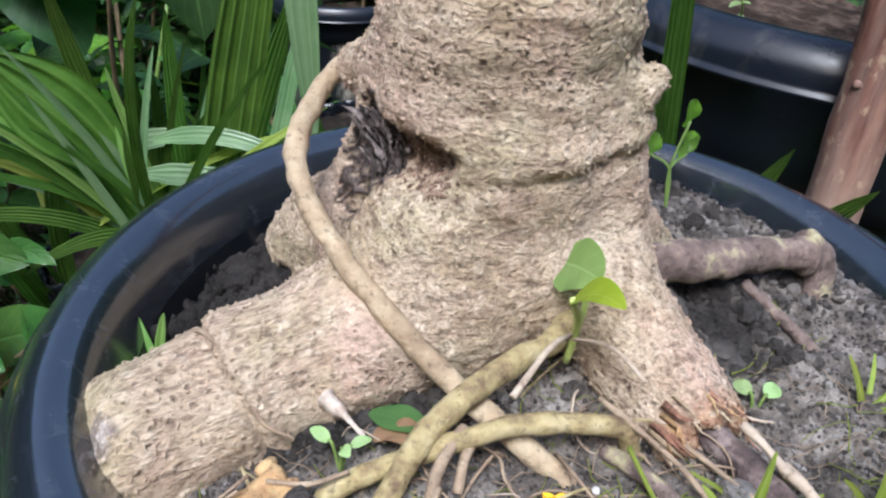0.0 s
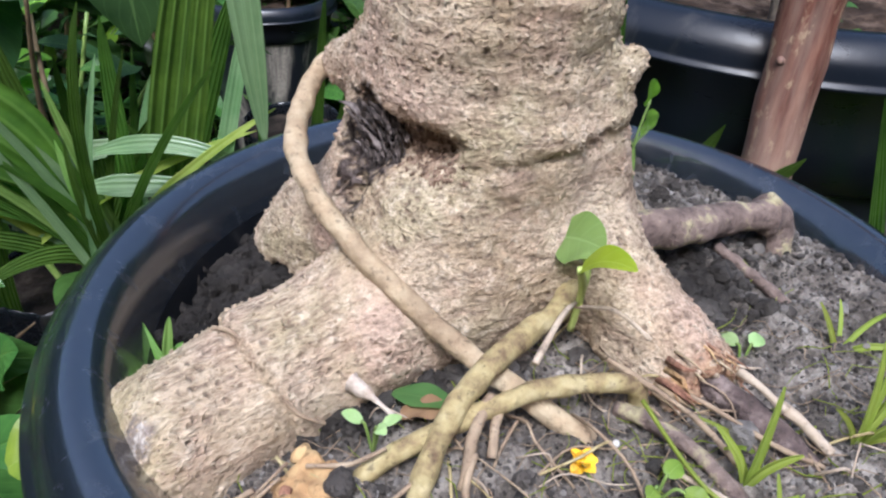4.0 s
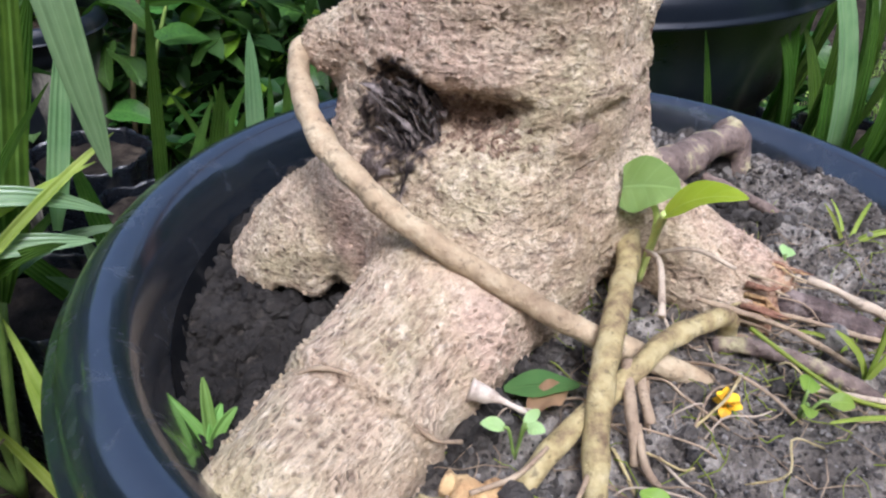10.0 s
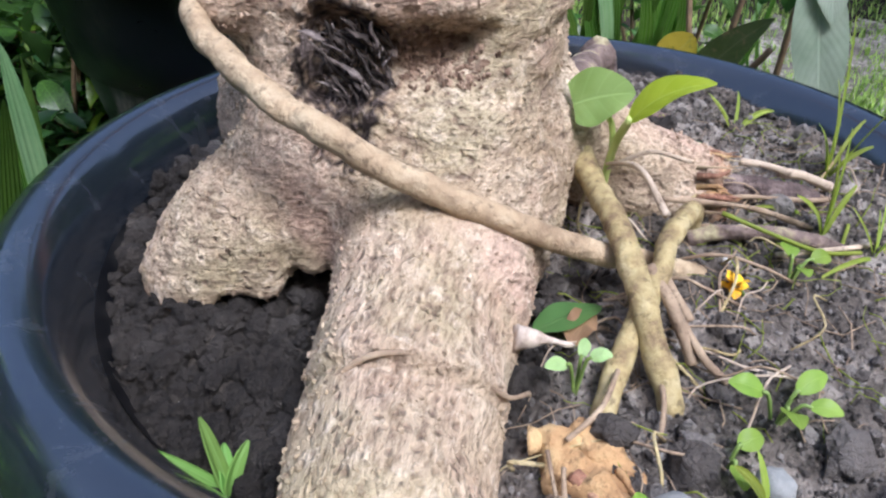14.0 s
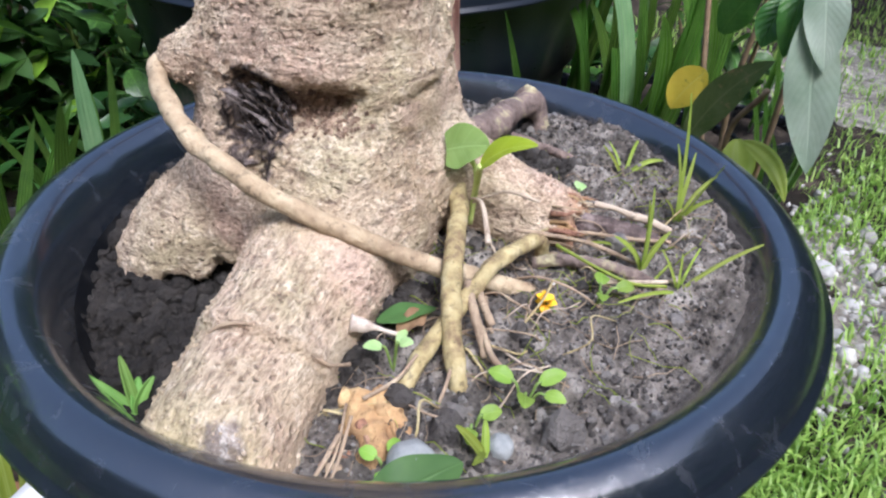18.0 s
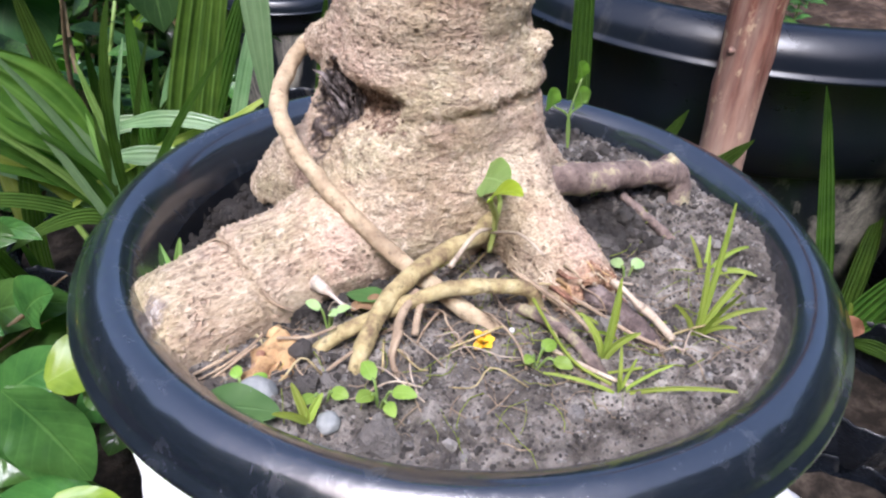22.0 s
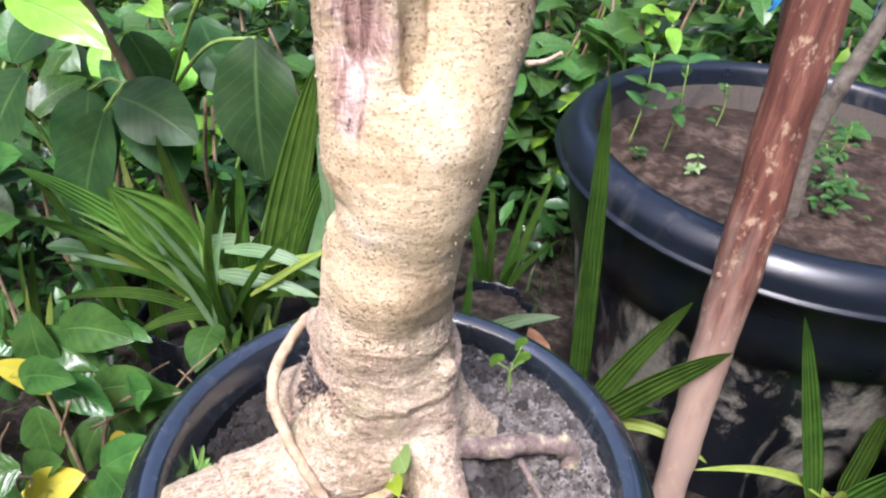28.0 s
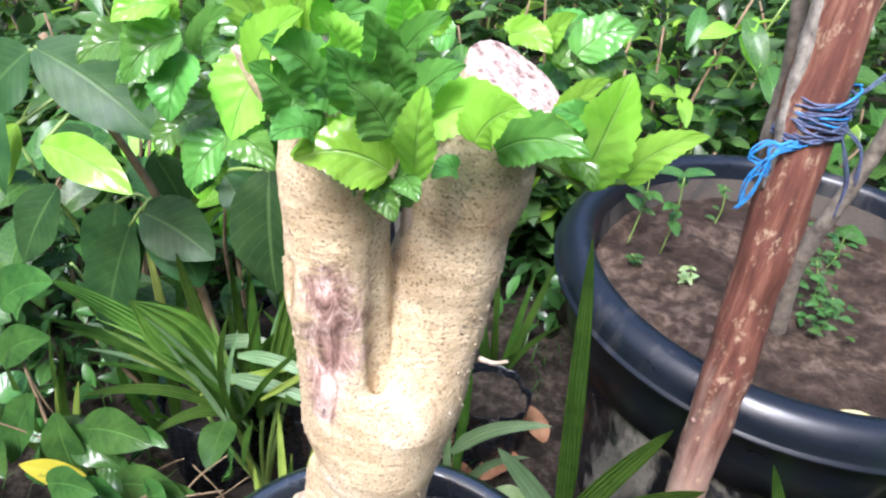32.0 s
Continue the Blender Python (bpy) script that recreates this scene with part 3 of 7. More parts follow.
def lumps(scale, seed):
    """Cheap smooth noise on the grid from a few slanted waves."""
    rng = np.random.RandomState(seed)
    out = np.zeros_like(PX)
    for _ in range(7):
        d = rng.normal(size=3)
        d *= scale * rng.uniform(0.6, 1.5) / np.linalg.norm(d)
        out += np.sin(PX * d[0] + PY * d[1] + PZ * d[2] + rng.uniform(0, 6.28))
    return out / 7


body = limb((-0.012, 0.045, 0.35), (-0.011, 0.043, 0.455), 0.057, 0.0530, 1.15)
body = blend(body, limb((-0.011, 0.043, 0.455), (-0.011, 0.038, 0.500), 0.0540, 0.0450, 1.12), 0.012)
body = blend(body, limb((-0.011, 0.038, 0.500), (-0.004, 0.029, 0.560), 0.0450, 0.0400, 1.08), 0.012)
body = blend(body, limb((-0.004, 0.029, 0.560), (0.006, 0.025, 0.620), 0.0400, 0.0415, 1.06), 0.012)
body = blend(body, limb((0.006, 0.025, 0.620), (0.008, 0.028, 0.655), 0.0415, 0.0465), 0.010)
left = limb((-0.0105, 0.021, 0.640), (-0.0205, 0.020, 0.750), 0.035, 0.0280)
left = blend(left, limb((-0.0205, 0.020, 0.750), (-0.020, 0.024, 0.825), 0.0280, 0.0315), 0.012)
left = blend(left, limb((-0.026, 0.026, 0.840), (-0.064, 0.042, 0.895), 0.023, 0.022), 0.008)
left = blend(left, limb((-0.018, 0.028, 0.830), (-0.014, 0.048, 0.892), 0.022, 0.016), 0.012)
right = limb((0.021, 0.036, 0.650), (0.0365, 0.056, 0.750), 0.037, 0.0320)
right = blend(right, limb((0.0365, 0.056, 0.750), (0.046, 0.062, 0.805), 0.0320, 0.0315), 0.012)
right = blend(right, limb((0.046, 0.062, 0.805), (0.072, 0.062, 0.890), 0.0315, 0.028), 0.012)
left = np.maximum(left, beyond((-0.04, 0.04, 0.884), (-0.15, 0.1, 1)))
right = np.maximum(right, beyond((0.066, 0.055, 0.868), (0.50, -0.10, 1)))
right = np.maximum(right, beyond((0.050, 0.040, 0.872), (-0.45, -0.75, 1)))
body = blend(body, np.minimum(left, right), 0.008)
crease = np.sqrt((PX - 0.0085 - 0.06 * (PZ - 0.72)) ** 2 + (PY - 0.004) ** 2)
body = body + 0.014 * np.exp(-(crease / 0.006) ** 2) * np.clip((PZ - 0.650) / 0.02, 0, 1)
# the thick root sawn off short, and the root flare
log = blend(limb((-0.030, 0.000, 0.398), (-0.092, -0.034, 0.383), 0.038, 0.0265), limb((-0.092, -0.034, 0.383), (-0.160, -0.081, 0.369), 0.0265, 0.0290), 0.010)
log = -blend(-log - 0.002 * lumps(160, 21), -beyond((-0.149, -0.075, 0.374), (-0.80, -0.56, 0.36)) - 0.004 * lumps(140, 22), 0.010)
body = blend(body, log, 0.018)
body = blend(body, limb((-0.012, 0.004, 0.412), (-0.030, -0.004, 0.425), 0.030, 0.022), 0.016)
body = blend(body, limb((-0.048, 0.034, 0.425), (-0.084, 0.053, 0.386), 0.0300, 0.0205), 0.014)
body = blend(body, limb((-0.082, 0.056, 0.396), (-0.0935, 0.0655, 0.376), 0.0210, 0.0205), 0.014)
broken = blend(limb((0.026, 0.000, 0.408), (0.054, -0.042, 0.387), 0.026, 0.0200), limb((0.054, -0.042, 0.387), (0.068, -0.078, 0.381), 0.0200, 0.0185), 0.008)
broken = np.maximum(broken, beyond((0.0600, -0.0645, 0.390), (0.42, -0.88, 0.12)) + 0.0045 * lumps(330, 51) + 0.003 * lumps(700, 52))
body = blend(body, broken, 0.009)
body = blend(body, limb((0.026, 0.018, 0.470), (0.035, 0.012, 0.415), 0.0150, 0.0185), 0.012)
body = blend(body, limb((0.030, 0.045, 0.415), (0.072, 0.052, 0.385), 0.030, 0.012), 0.014)
body = blend(body, limb((-0.012, 0.080, 0.400), (-0.02, 0.105, 0.36), 0.05, 0.03), 0.014)
# the seam between the flare and the right root, the fold round the trunk, the shoulder knobs
seam = np.sqrt((PX - 0.022 - 0.25 * (PZ - 0.40)) ** 2 + (PY + 0.030) ** 2)
body = body + 0.006 * np.exp(-(seam / 0.006) ** 2) * (PZ < 0.43) * (PZ > 0.36)
fold = PZ - 0.4605 - 0.10 * (PX - 0.01) + 0.6 * (PX - 0.01) ** 2
front = np.clip((PX + 0.045) / 0.03, 0, 1)
body = body + front * (0.0036 * np.exp(-(fold / 0.0024) ** 2) - 0.0032 * np.exp(-((fold - 0.006) / 0.005) ** 2)) * np.clip(0.7 + 0.9 * lumps(60, 12) + 6 * PX, 0, 1.6)
body = body - 0.0030 * np.exp(-((PZ - 0.514 + 0.25 * PX) / 0.005) ** 2) * np.clip(0.3 + 1.4 * lumps(70, 14), 0, 1)
body = blend(body, limb((0.034, 0.012, 0.478), (0.041, 0.014, 0.487), 0.0065, 0.0040), 0.005)
body = blend(body, limb((-0.043, 0.012, 0.540), (-0.036, 0.014, 0.590), 0.006, 0.005), 0.008)
body = blend(body, limb((-0.0675, 0.063, 0.468), (-0.050, 0.040, 0.482), 0.0110, 0.0110), 0.012)
# the rotten hollow and the old scar down the left fork
bent = [PX + 0.0035 * lumps(230, 31), PY + 0.0035 * lumps(230, 32), PZ + 0.003 * lumps(200, 33)]
hollow = np.sqrt(((bent[0] + 0.0620) / 0.013) ** 2 + ((bent[1] - 0.018) / 0.016) ** 2 + ((bent[2] - 0.4560) / 0.0160) ** 2)
hollow = np.minimum(hollow, np.sqrt(((bent[0] + 0.0680) / 0.009) ** 2 + ((bent[1] - 0.013) / 0.009) ** 2 + ((bent[2] - 0.4385) / 0.0125) ** 2))
body = -blend(-body, -(1 - hollow) * 0.013, 0.005)
under = np.sqrt(((PX + 0.082) / 0.030) ** 2 + ((PY - 0.020) / 0.025) ** 2 + ((PZ - 0.369) / 0.0235) ** 2)
body = np.maximum(body, (1 - under) * 0.013 + 0.003 * lumps(300, 34))
slit = np.sqrt(((PX + 0.096) / 0.012) ** 2 + ((PY - 0.042) / 0.016) ** 2 + ((PZ - 0.372) / 0.0105) ** 2)
body = np.maximum(body, (1 - slit) * 0.008 + 0.002 * lumps(380, 35))
body = blend(body, limb((-0.0860, 0.0345, 0.402), (-0.0905, 0.0312, 0.3845), 0.0070, 0.0048), 0.006)
body = blend(body, limb((-0.0770, 0.0240, 0.402), (-0.0790, 0.0205, 0.3915), 0.0060, 0.0022), 0.006)
hollow_low = np.sqrt(((bent[0] + 0.0480) / 0.018) ** 2 + ((bent[1] + 0.006) / 0.016) ** 2 + ((bent[2] - 0.4570) / 0.008) ** 2)
body = -blend(-body, (hollow_low - 1) * 0.008 - 0.001, 0.012)
del bent, slit, broken
ring = beyond((-0.1005, -0.052, 0.395), (-0.80, -0.50, -0.28)) + 0.0022 * lumps(90, 61)
ring_near = np.exp(-(((PX + 0.100) ** 2 + (PY + 0.048) ** 2) / 0.0022))
body = body + ring_near * (0.0030 * np.exp(-(ring / 0.0016) ** 2) - 0.0016 * np.exp(-((ring + 0.0042) / 0.0030) ** 2))
scar_line = np.abs(PX + 0.0145 + 0.045 * (0.775 - PZ) + 0.004 * lumps(90, 41)) + 2 * np.clip(PY - 0.004, 0, 1)
scar_wide = 0.0045 + 0.0115 * np.clip((PZ - 0.655) / 0.060, 0, 1) * np.clip((0.785 - PZ) / 0.020, 0, 1)
scar_band = np.exp(-(scar_line / scar_wide) ** 6) * np.clip((PZ - 0.655) / 0.012, 0, 1) * np.clip((0.782 + 0.008 * lumps(140, 43) - PZ) / 0.010, 0, 1)
body = body + scar_band * (0.0018 + 0.0012 * lumps(240, 42))
body = -blend(-body, limb((-0.0400, 0.001, 0.772), (-0.0375, 0.000, 0.742), 0.0030, 0.0036), 0.003)
fade = np.clip((0.60 - PZ) / 0.08, 0.62, 1)
body = body + 0.0020 * lumps(120, 3) + fade * (0.0011 * lumps(300, 5) + 0.0005 * lumps(620, 9))
crust = np.abs(np.sin(PZ * 300 + 8 * lumps(110, 8)))
body = body + 0.0004 * crust * np.clip((0.56 - PZ) / 0.05, 0, 1) * front
verts, quads = surface_net(body, LOW, H)
centre = np.c_[np.clip(verts[:, 0], -0.03, 0.02), np.full(len(verts), 0.03), verts[:, 2]]
out = verts - centre
out /= np.linalg.norm(out, axis=1)[:, None] + 1e-9
grain = np.array([noise.noise(p * 210) * 0.4 + noise.noise(p * 430) * 0.6 for p in (Vector((v[0], v[1], v[2] * 1.5)) for v in verts)])
verts = verts + out * (grain * np.interp(verts[:, 2], [0.48, 0.55], [0.0015, 0.0006]))[:, None]
me = bpy.data.meshes.new("trunk")
me.from_pydata(verts.tolist(), [], quads.tolist())
me.materials.append(BARK)
shade(me)


def mask_attr(name, values):
    a = me.attributes.new(name, "FLOAT", "POINT")
    a.data.foreach_set("value", np.clip(values, 0, 1).astype(np.float32))


vx, vy, vz = verts.T
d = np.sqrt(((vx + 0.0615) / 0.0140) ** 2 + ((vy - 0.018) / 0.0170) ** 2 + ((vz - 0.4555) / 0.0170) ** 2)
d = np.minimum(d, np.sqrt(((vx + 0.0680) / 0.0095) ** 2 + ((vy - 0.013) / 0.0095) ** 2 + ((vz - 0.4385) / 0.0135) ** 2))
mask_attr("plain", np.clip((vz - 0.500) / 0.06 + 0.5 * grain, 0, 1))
# covers the hollow: rotten wood together with its painted-in darkness
rot_shade_mask = (1.16 - d + 0.55 * grain) / 0.2
mask_attr("rot_shade", rot_shade_mask)
d = np.sqrt(((vx + 0.046) / 0.019) ** 2 + ((vy + 0.002) / 0.020) ** 2 + ((vz - 0.4570 + 0.15 * (vx + 0.046)) / 0.0090) ** 2)
rust_mask = (1.1 - d + 1.3 * grain) / 0.9
mask_attr("rust", rust_mask)
d = np.abs(vx + 0.0145 + 0.045 * (0.775 - vz) + 0.012 * grain + 0.004 * np.sin(vz * 140 + 2 * np.sin(vz * 60))) + 2 * np.clip(vy - 0.006, 0, 1)
wide = 0.0050 + 0.0120 * np.clip((vz - 0.655) / 0.060, 0, 1) * np.clip((0.787 - vz) / 0.020, 0, 1)
band = np.exp(-(d / wide) ** 4) * np.clip((vz - 0.655) / 0.012 + grain, 0, 1) * np.clip((0.784 + 0.03 * grain - vz) / 0.010, 0, 1)
mask_attr("scar", band)


def near_plane(point, normal, reach=0.0035):
    n = np.array(normal) / np.linalg.norm(normal)
    return 1 - np.abs((verts - np.array(point)) @ n) / reach


cutr = np.maximum(near_plane((0.066, 0.055, 0.868), (0.50, -0.10, 1)), near_plane((0.050, 0.040, 0.872), (-0.45, -0.75, 1))) * (vx > 0.02) * (vz > 0.83)
cutl = (vz + (-0.15 * (vx + 0.04) + 0.1 * (vy - 0.04)) - 0.880) / 0.003
mask_attr("sawn", np.maximum(cutr, cutl) * 1.6)
end = np.c_[vx + 0.149, vy + 0.075, vz - 0.374] @ (np.array([-0.80, -0.56, 0.36]) / np.linalg.norm([0.80, 0.56, 0.36])) + 0.010 * grain - 0.3 * (vz - 0.376)
mask_attr("fresh", (end + 0.020) / 0.022)
side = (vx + 0.030) * 0.82 + vy * 0.57
mask_attr("sawlog", np.clip((-side - 0.030) / 0.03, 0, 1) * np.clip((0.030 - np.abs(vx * 0.57 - (vy + 0.012) * 0.82 + 0.030)) / 0.012, 0, 1) * (vz < 0.43))
cut = np.c_[vx - 0.060, vy + 0.0645, vz - 0.390] @ (np.array([0.42, -0.88, 0.12]) / np.linalg.norm([0.42, 0.88, 0.12])) + 0.004 * grain
mask_attr("torn", np.clip((cut + 0.006) / 0.005, 0, 1) * (vx > 0.03) * (vy < -0.035) + np.clip((0.379 - vz) / 0.006, 0, 1) * (vx < -0.08) * (vy > 0.02) + np.clip((0.384 - vz) / 0.006 + grain, 0, 1) * (vx > 0.02) * (vy < -0.03))
mask_attr("knot", (1.1 - np.sqrt(((vx + 0.136) / 0.0075) ** 2 + ((vy + 0.078) / 0.0060) ** 2) + 1.2 * grain) / 0.4 * (vz > 0.385))
del PX, PY, PZ, body, fade, crease, under, left, right, log, seam, fold, front, hollow, hollow_low, ring, ring_near, scar_wide, scar_line, scar_band, crust
stump = thing("bonsai_stump", "thick pale-barked bonsai stump with sawn forks and roots", "tree", (0, 0, 0))
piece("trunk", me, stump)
# loose bark grains over the lower trunk, red-brown crumbs beside the hollow
def grains(name, pick, sizes, material, label, sd):
    r = random.Random(sd)
    ball = bmesh.new()
    bmesh.ops.create_icosphere(ball, subdivisions=1, radius=1)
    bv, bf = [q.co.copy() for q in ball.verts], [[q.index for q in f.verts] for f in ball.faces]
    ball.free()
    gv, gf = [], []
    for i in pick:
        n = len(gv)
        size = r.uniform(*sizes)
        turn = Euler((r.uniform(0, 6), r.uniform(0, 6), r.uniform(0, 6))).to_matrix()
        stretch = Vector((r.uniform(0.8, 1.8), r.uniform(0.7, 1.2), r.uniform(0.35, 0.8)))
        at = Vector(verts[i])
        gv.extend([at + turn @ Vector((q.x * stretch.x, q.y * stretch.y, q.z * stretch.z)) * size * r.uniform(0.8, 1.2) for q in bv])
        gf.extend([tuple(k + n for k in f) for f in bf])
    tagged(piece(name, mesh_of(name, gv, gf, material, smooth=False), stump), label, kind="stuff")


pick = random.Random(3)
shaggy = [i for i in range(len(verts)) if verts[i][2] < 0.53 and verts[i][2] > 0.365 and rot_shade_mask[i] < 0.1]
grains("bark_grain", pick.sample(shaggy, 5200), (0.0004, 0.0011), BARK, "loose pale bark grains", 5)
knobby = [i for i in range(len(verts)) if 0.56 < verts[i][2] < 0.80 and (verts[i][0] > 0.036 + 0.12 * (verts[i][2] - 0.60) or verts[i][0] < -0.036) and verts[i][1] < 0.06]
grains("bark_knob", pick.sample(knobby, 420), (0.0005, 0.0016), BARK, "small crusty bark knobs", 7)
crumbly = [i for i in range(len(verts)) if rust_mask[i] > 0.25]
grains("rotten_crumb", pick.sample(crumbly, min(len(crumbly), 300)), (0.0004, 0.0015), CRUMBWOOD, "red-brown rotten crumbs", 6)
# torn fibres hanging in the rotten hollow
FIBRE = root_material("rotten_fibre", [(0.35, (0.018, 0.013, 0.011)), (0.55, (0.06, 0.046, 0.04)), (0.72, (0.17, 0.14, 0.125))], 120, 0.9, 0.0025)
PALEFIBRE = root_material("weathered_fibre", [(0.35, (0.05, 0.04, 0.036)), (0.55, (0.17, 0.14, 0.13)), (0.72, (0.36, 0.31, 0.29))], 150, 0.9, 0.0025)
rnd = random.Random(17)
for k in range(110):
    a, c = rnd.uniform(-0.009, 0.011), rnd.gauss(0.002, 0.0018)
    mid, half = rnd.uniform(-0.012, 0.012), rnd.uniform(0.002, 0.0055)
    deep = rnd.uniform(0.45, 1.0)
    pts = []
    for j in range(4):
        u = mid + half * (1 - 2 * j / 3)
        side = a + c * (j / 3 - 0.5) * 2 + rnd.uniform(-0.0007, 0.0007)
        depth = 0.0115 * math.sqrt(max(0.03, 1 - (side / 0.016) ** 2 * 0.6 - (u / 0.0185) ** 2))
        pts.append((-0.0625 + depth * deep + 0.72 * side, 0.0145 + depth * 0.58 * deep - 0.70 * side, 0.4535 + u))
    wide = rnd.choice([0.0005, 0.0008, 0.0012, 0.0018])
    v, f = tube_arrays(curve_points(pts, 12), lambda t: wide * (0.1 + 2.6 * t * (1 - t)), 6, 1.3, 420, flat=0.4, seed=k)
    piece("fibre", mesh_of("fibre", v, f, PALEFIBRE if k % 3 == 0 else FIBRE), stump)
tube("aerial_root", [(-0.072, 0.066, 0.4665), (-0.0772, 0.0665, 0.4660), (-0.0844, 0.0478, 0.4605), (-0.0878, 0.0195, 0.4531), (-0.0834, 0.0003, 0.4451), (-0.0701, -0.0172, 0.4314), (-0.0517, -0.0345, 0.4180),
     (-0.0305, -0.0494, 0.4037), (-0.0084, -0.0646, 0.3923), (0.0162, -0.0782, 0.3785), (0.022, -0.082, 0.372)], lambda t: 0.0046 - 0.0008 * t, VINE, stump, "bare tan aerial root looping over the trunk", n=110, sides=14, rough=0.28, freq=130)
tube("young_root", [(0.0180, -0.022, 0.410), (0.010, -0.0330, 0.4045), (-0.0137, -0.0547, 0.4065), (-0.0334, -0.0736, 0.4010), (-0.0440, -0.0870, 0.3890), (-0.0490, -0.0950, 0.379), (-0.0510, -0.0985, 0.366)], lambda t: 0.0046 - 0.0008 * t, GREENROOT, stump, "yellow-green root", n=70, sides=12, rough=0.25, freq=110)
tube("young_root", [(0.036, -0.063, 0.384), (0.0282, -0.0651, 0.3965), (-0.0023, -0.0696, 0.4006), (-0.0210, -0.0750, 0.3995), (-0.0459, -0.0784, 0.3898), (-0.0660, -0.0825, 0.3780), (-0.0740, -0.0840, 0.366)], lambda t: 0.0037 - 0.0004 * t, GREENROOT, stump, "yellow-green root", n=70, sides=12, rough=0.28, freq=110, seed=3)
tube("dark_root", [(0.050, 0.010, 0.412), (0.078, 0.014, 0.4115), (0.1025, 0.0257, 0.4077), (0.130, 0.0320, 0.4045)], lambda t: 0.0085 - 0.001 * t, DARKROOT, stump, "dark mossy root stub", n=40, sides=14, rough=0.35, freq=90)
tube("dark_root", [(0.128, 0.032, 0.4060), (0.135, 0.0335, 0.4035), (0.139, 0.032, 0.396), (0.140, 0.029, 0.380)], lambda t: 0.0098 - 0.003 * t, DARKROOT, stump, "dark mossy root stub", n=20, sides=12, rough=0.4, freq=90, seed=2)
tube("dry_root", [(0.026, -0.066, 0.3850), (0.033, -0.0745, 0.3880), (0.045, -0.091, 0.3885), (0.053, -0.110, 0.3860), (0.055, -0.118, 0.382)], 0.0028, DARKROOT, stump, n=30, sides=10, rough=0.35, freq=120)

# ---- ground, with the big pot and its stick ----
def ground_height(x, y):
    p = Vector((x, y, 0))
    return GROUND + 0.012 * noise.noise(p * 5) + 0.006 * noise.noise(p * 17)


n = 90
xs = np.concatenate([[-400, -60, -12], np.linspace(-4, 4, n), [12, 60, 400]])
verts = [(x, y, ground_height(x, y) if abs(x) < 5 and abs(y) < 5 else GROUND) for y in xs for x in xs]
k = len(xs)
faces = [(j * k + i, j * k + i + 1, (j + 1) * k + i + 1, (j + 1) * k + i) for j in range(k - 1) for i in range(k - 1)]
tagged(piece("ground", mesh_of("ground", verts, faces, EARTH)), "dark damp garden earth with litter", "ground", kind="structure")


def nursery_pot(x, y, r, top, soil, taper=0.78, label="", oval=0.0, material=OLDPLASTIC, dirt=BROWNSOIL, deep=1.0):
    h = top - GROUND
    pot = thing("nursery_pot", label, "plant pot", (x, y, GROUND))
    s = r / 0.327
    d = s * deep
    lathe("rim", rounded([(r - 0.030 * s, h - 0.05 * d), (r - 0.022 * s, h - 0.010 * d), (r - 0.008 * s, h), (r + 0.008 * s, h - 0.006 * d), (r + 0.022 * s, h - 0.030 * d), (r + 0.026 * s, h - 0.058 * d)], 5)
          + [(r + 0.031 * s, h - 0.060 * d), (r + 0.031 * s, h - 0.065 * d), (r + 0.012 * s, h - 0.063 * d)], material, pot, segments=128, wobble=0.012, oval=oval)
    lathe("collar", [(r + 0.012 * s, h - 0.064 * d), (r - 0.002 * s, h - 0.11 * s), (r - 0.010 * s, h - 0.165 * s), (r - 0.020 * s, h - 0.172 * s)], material, pot, segments=112, wobble=0.014, oval=oval)
    lathe("body", rounded([(r - 0.020 * s, h - 0.172 * s), ((r + r * taper) / 2 - 0.006, h * 0.42), (r * taper, 0.012), (r * taper - 0.012, 0.0)], 6) + [(0, 0.0)], POTSIDE, pot, segments=112, wobble=0.014, oval=oval)
    lathe("inner_wall", [(r - 0.030 * s, h - 0.05 * d), (r - 0.032 * s, h - 0.07 * s), (r - 0.04 * s, h - 0.20 * s)], MUDDYWALL, pot, segments=96, wobble=0.012, oval=oval)
    v, f = polar_sheet(r - 0.033 * s, lambda a, b: soil - GROUND + 0.010 * s * noise.noise((a * 14 + x, b * 14, 1)) + 0.006 * s * noise.noise((a * 45, b * 45, 2 + x)), 50, 140)
    tagged(piece("pot_soil", mesh_of("pot_soil", v, f, dirt), m=Matrix.Translation((x, y, GROUND))), "brown crumbly soil in a black nursery pot", "soil", kind="stuff")
    return pot


nursery_pot(0.508, 0.700, 0.345, 0.393, 0.315, 0.80, deep=0.68, label="large dusty black plastic nursery pot, half filled with soil")
nursery_pot(-0.21, 1.12, 0.12, 0.235, 0.20, 0.8, "small black plastic nursery pot behind the stump")

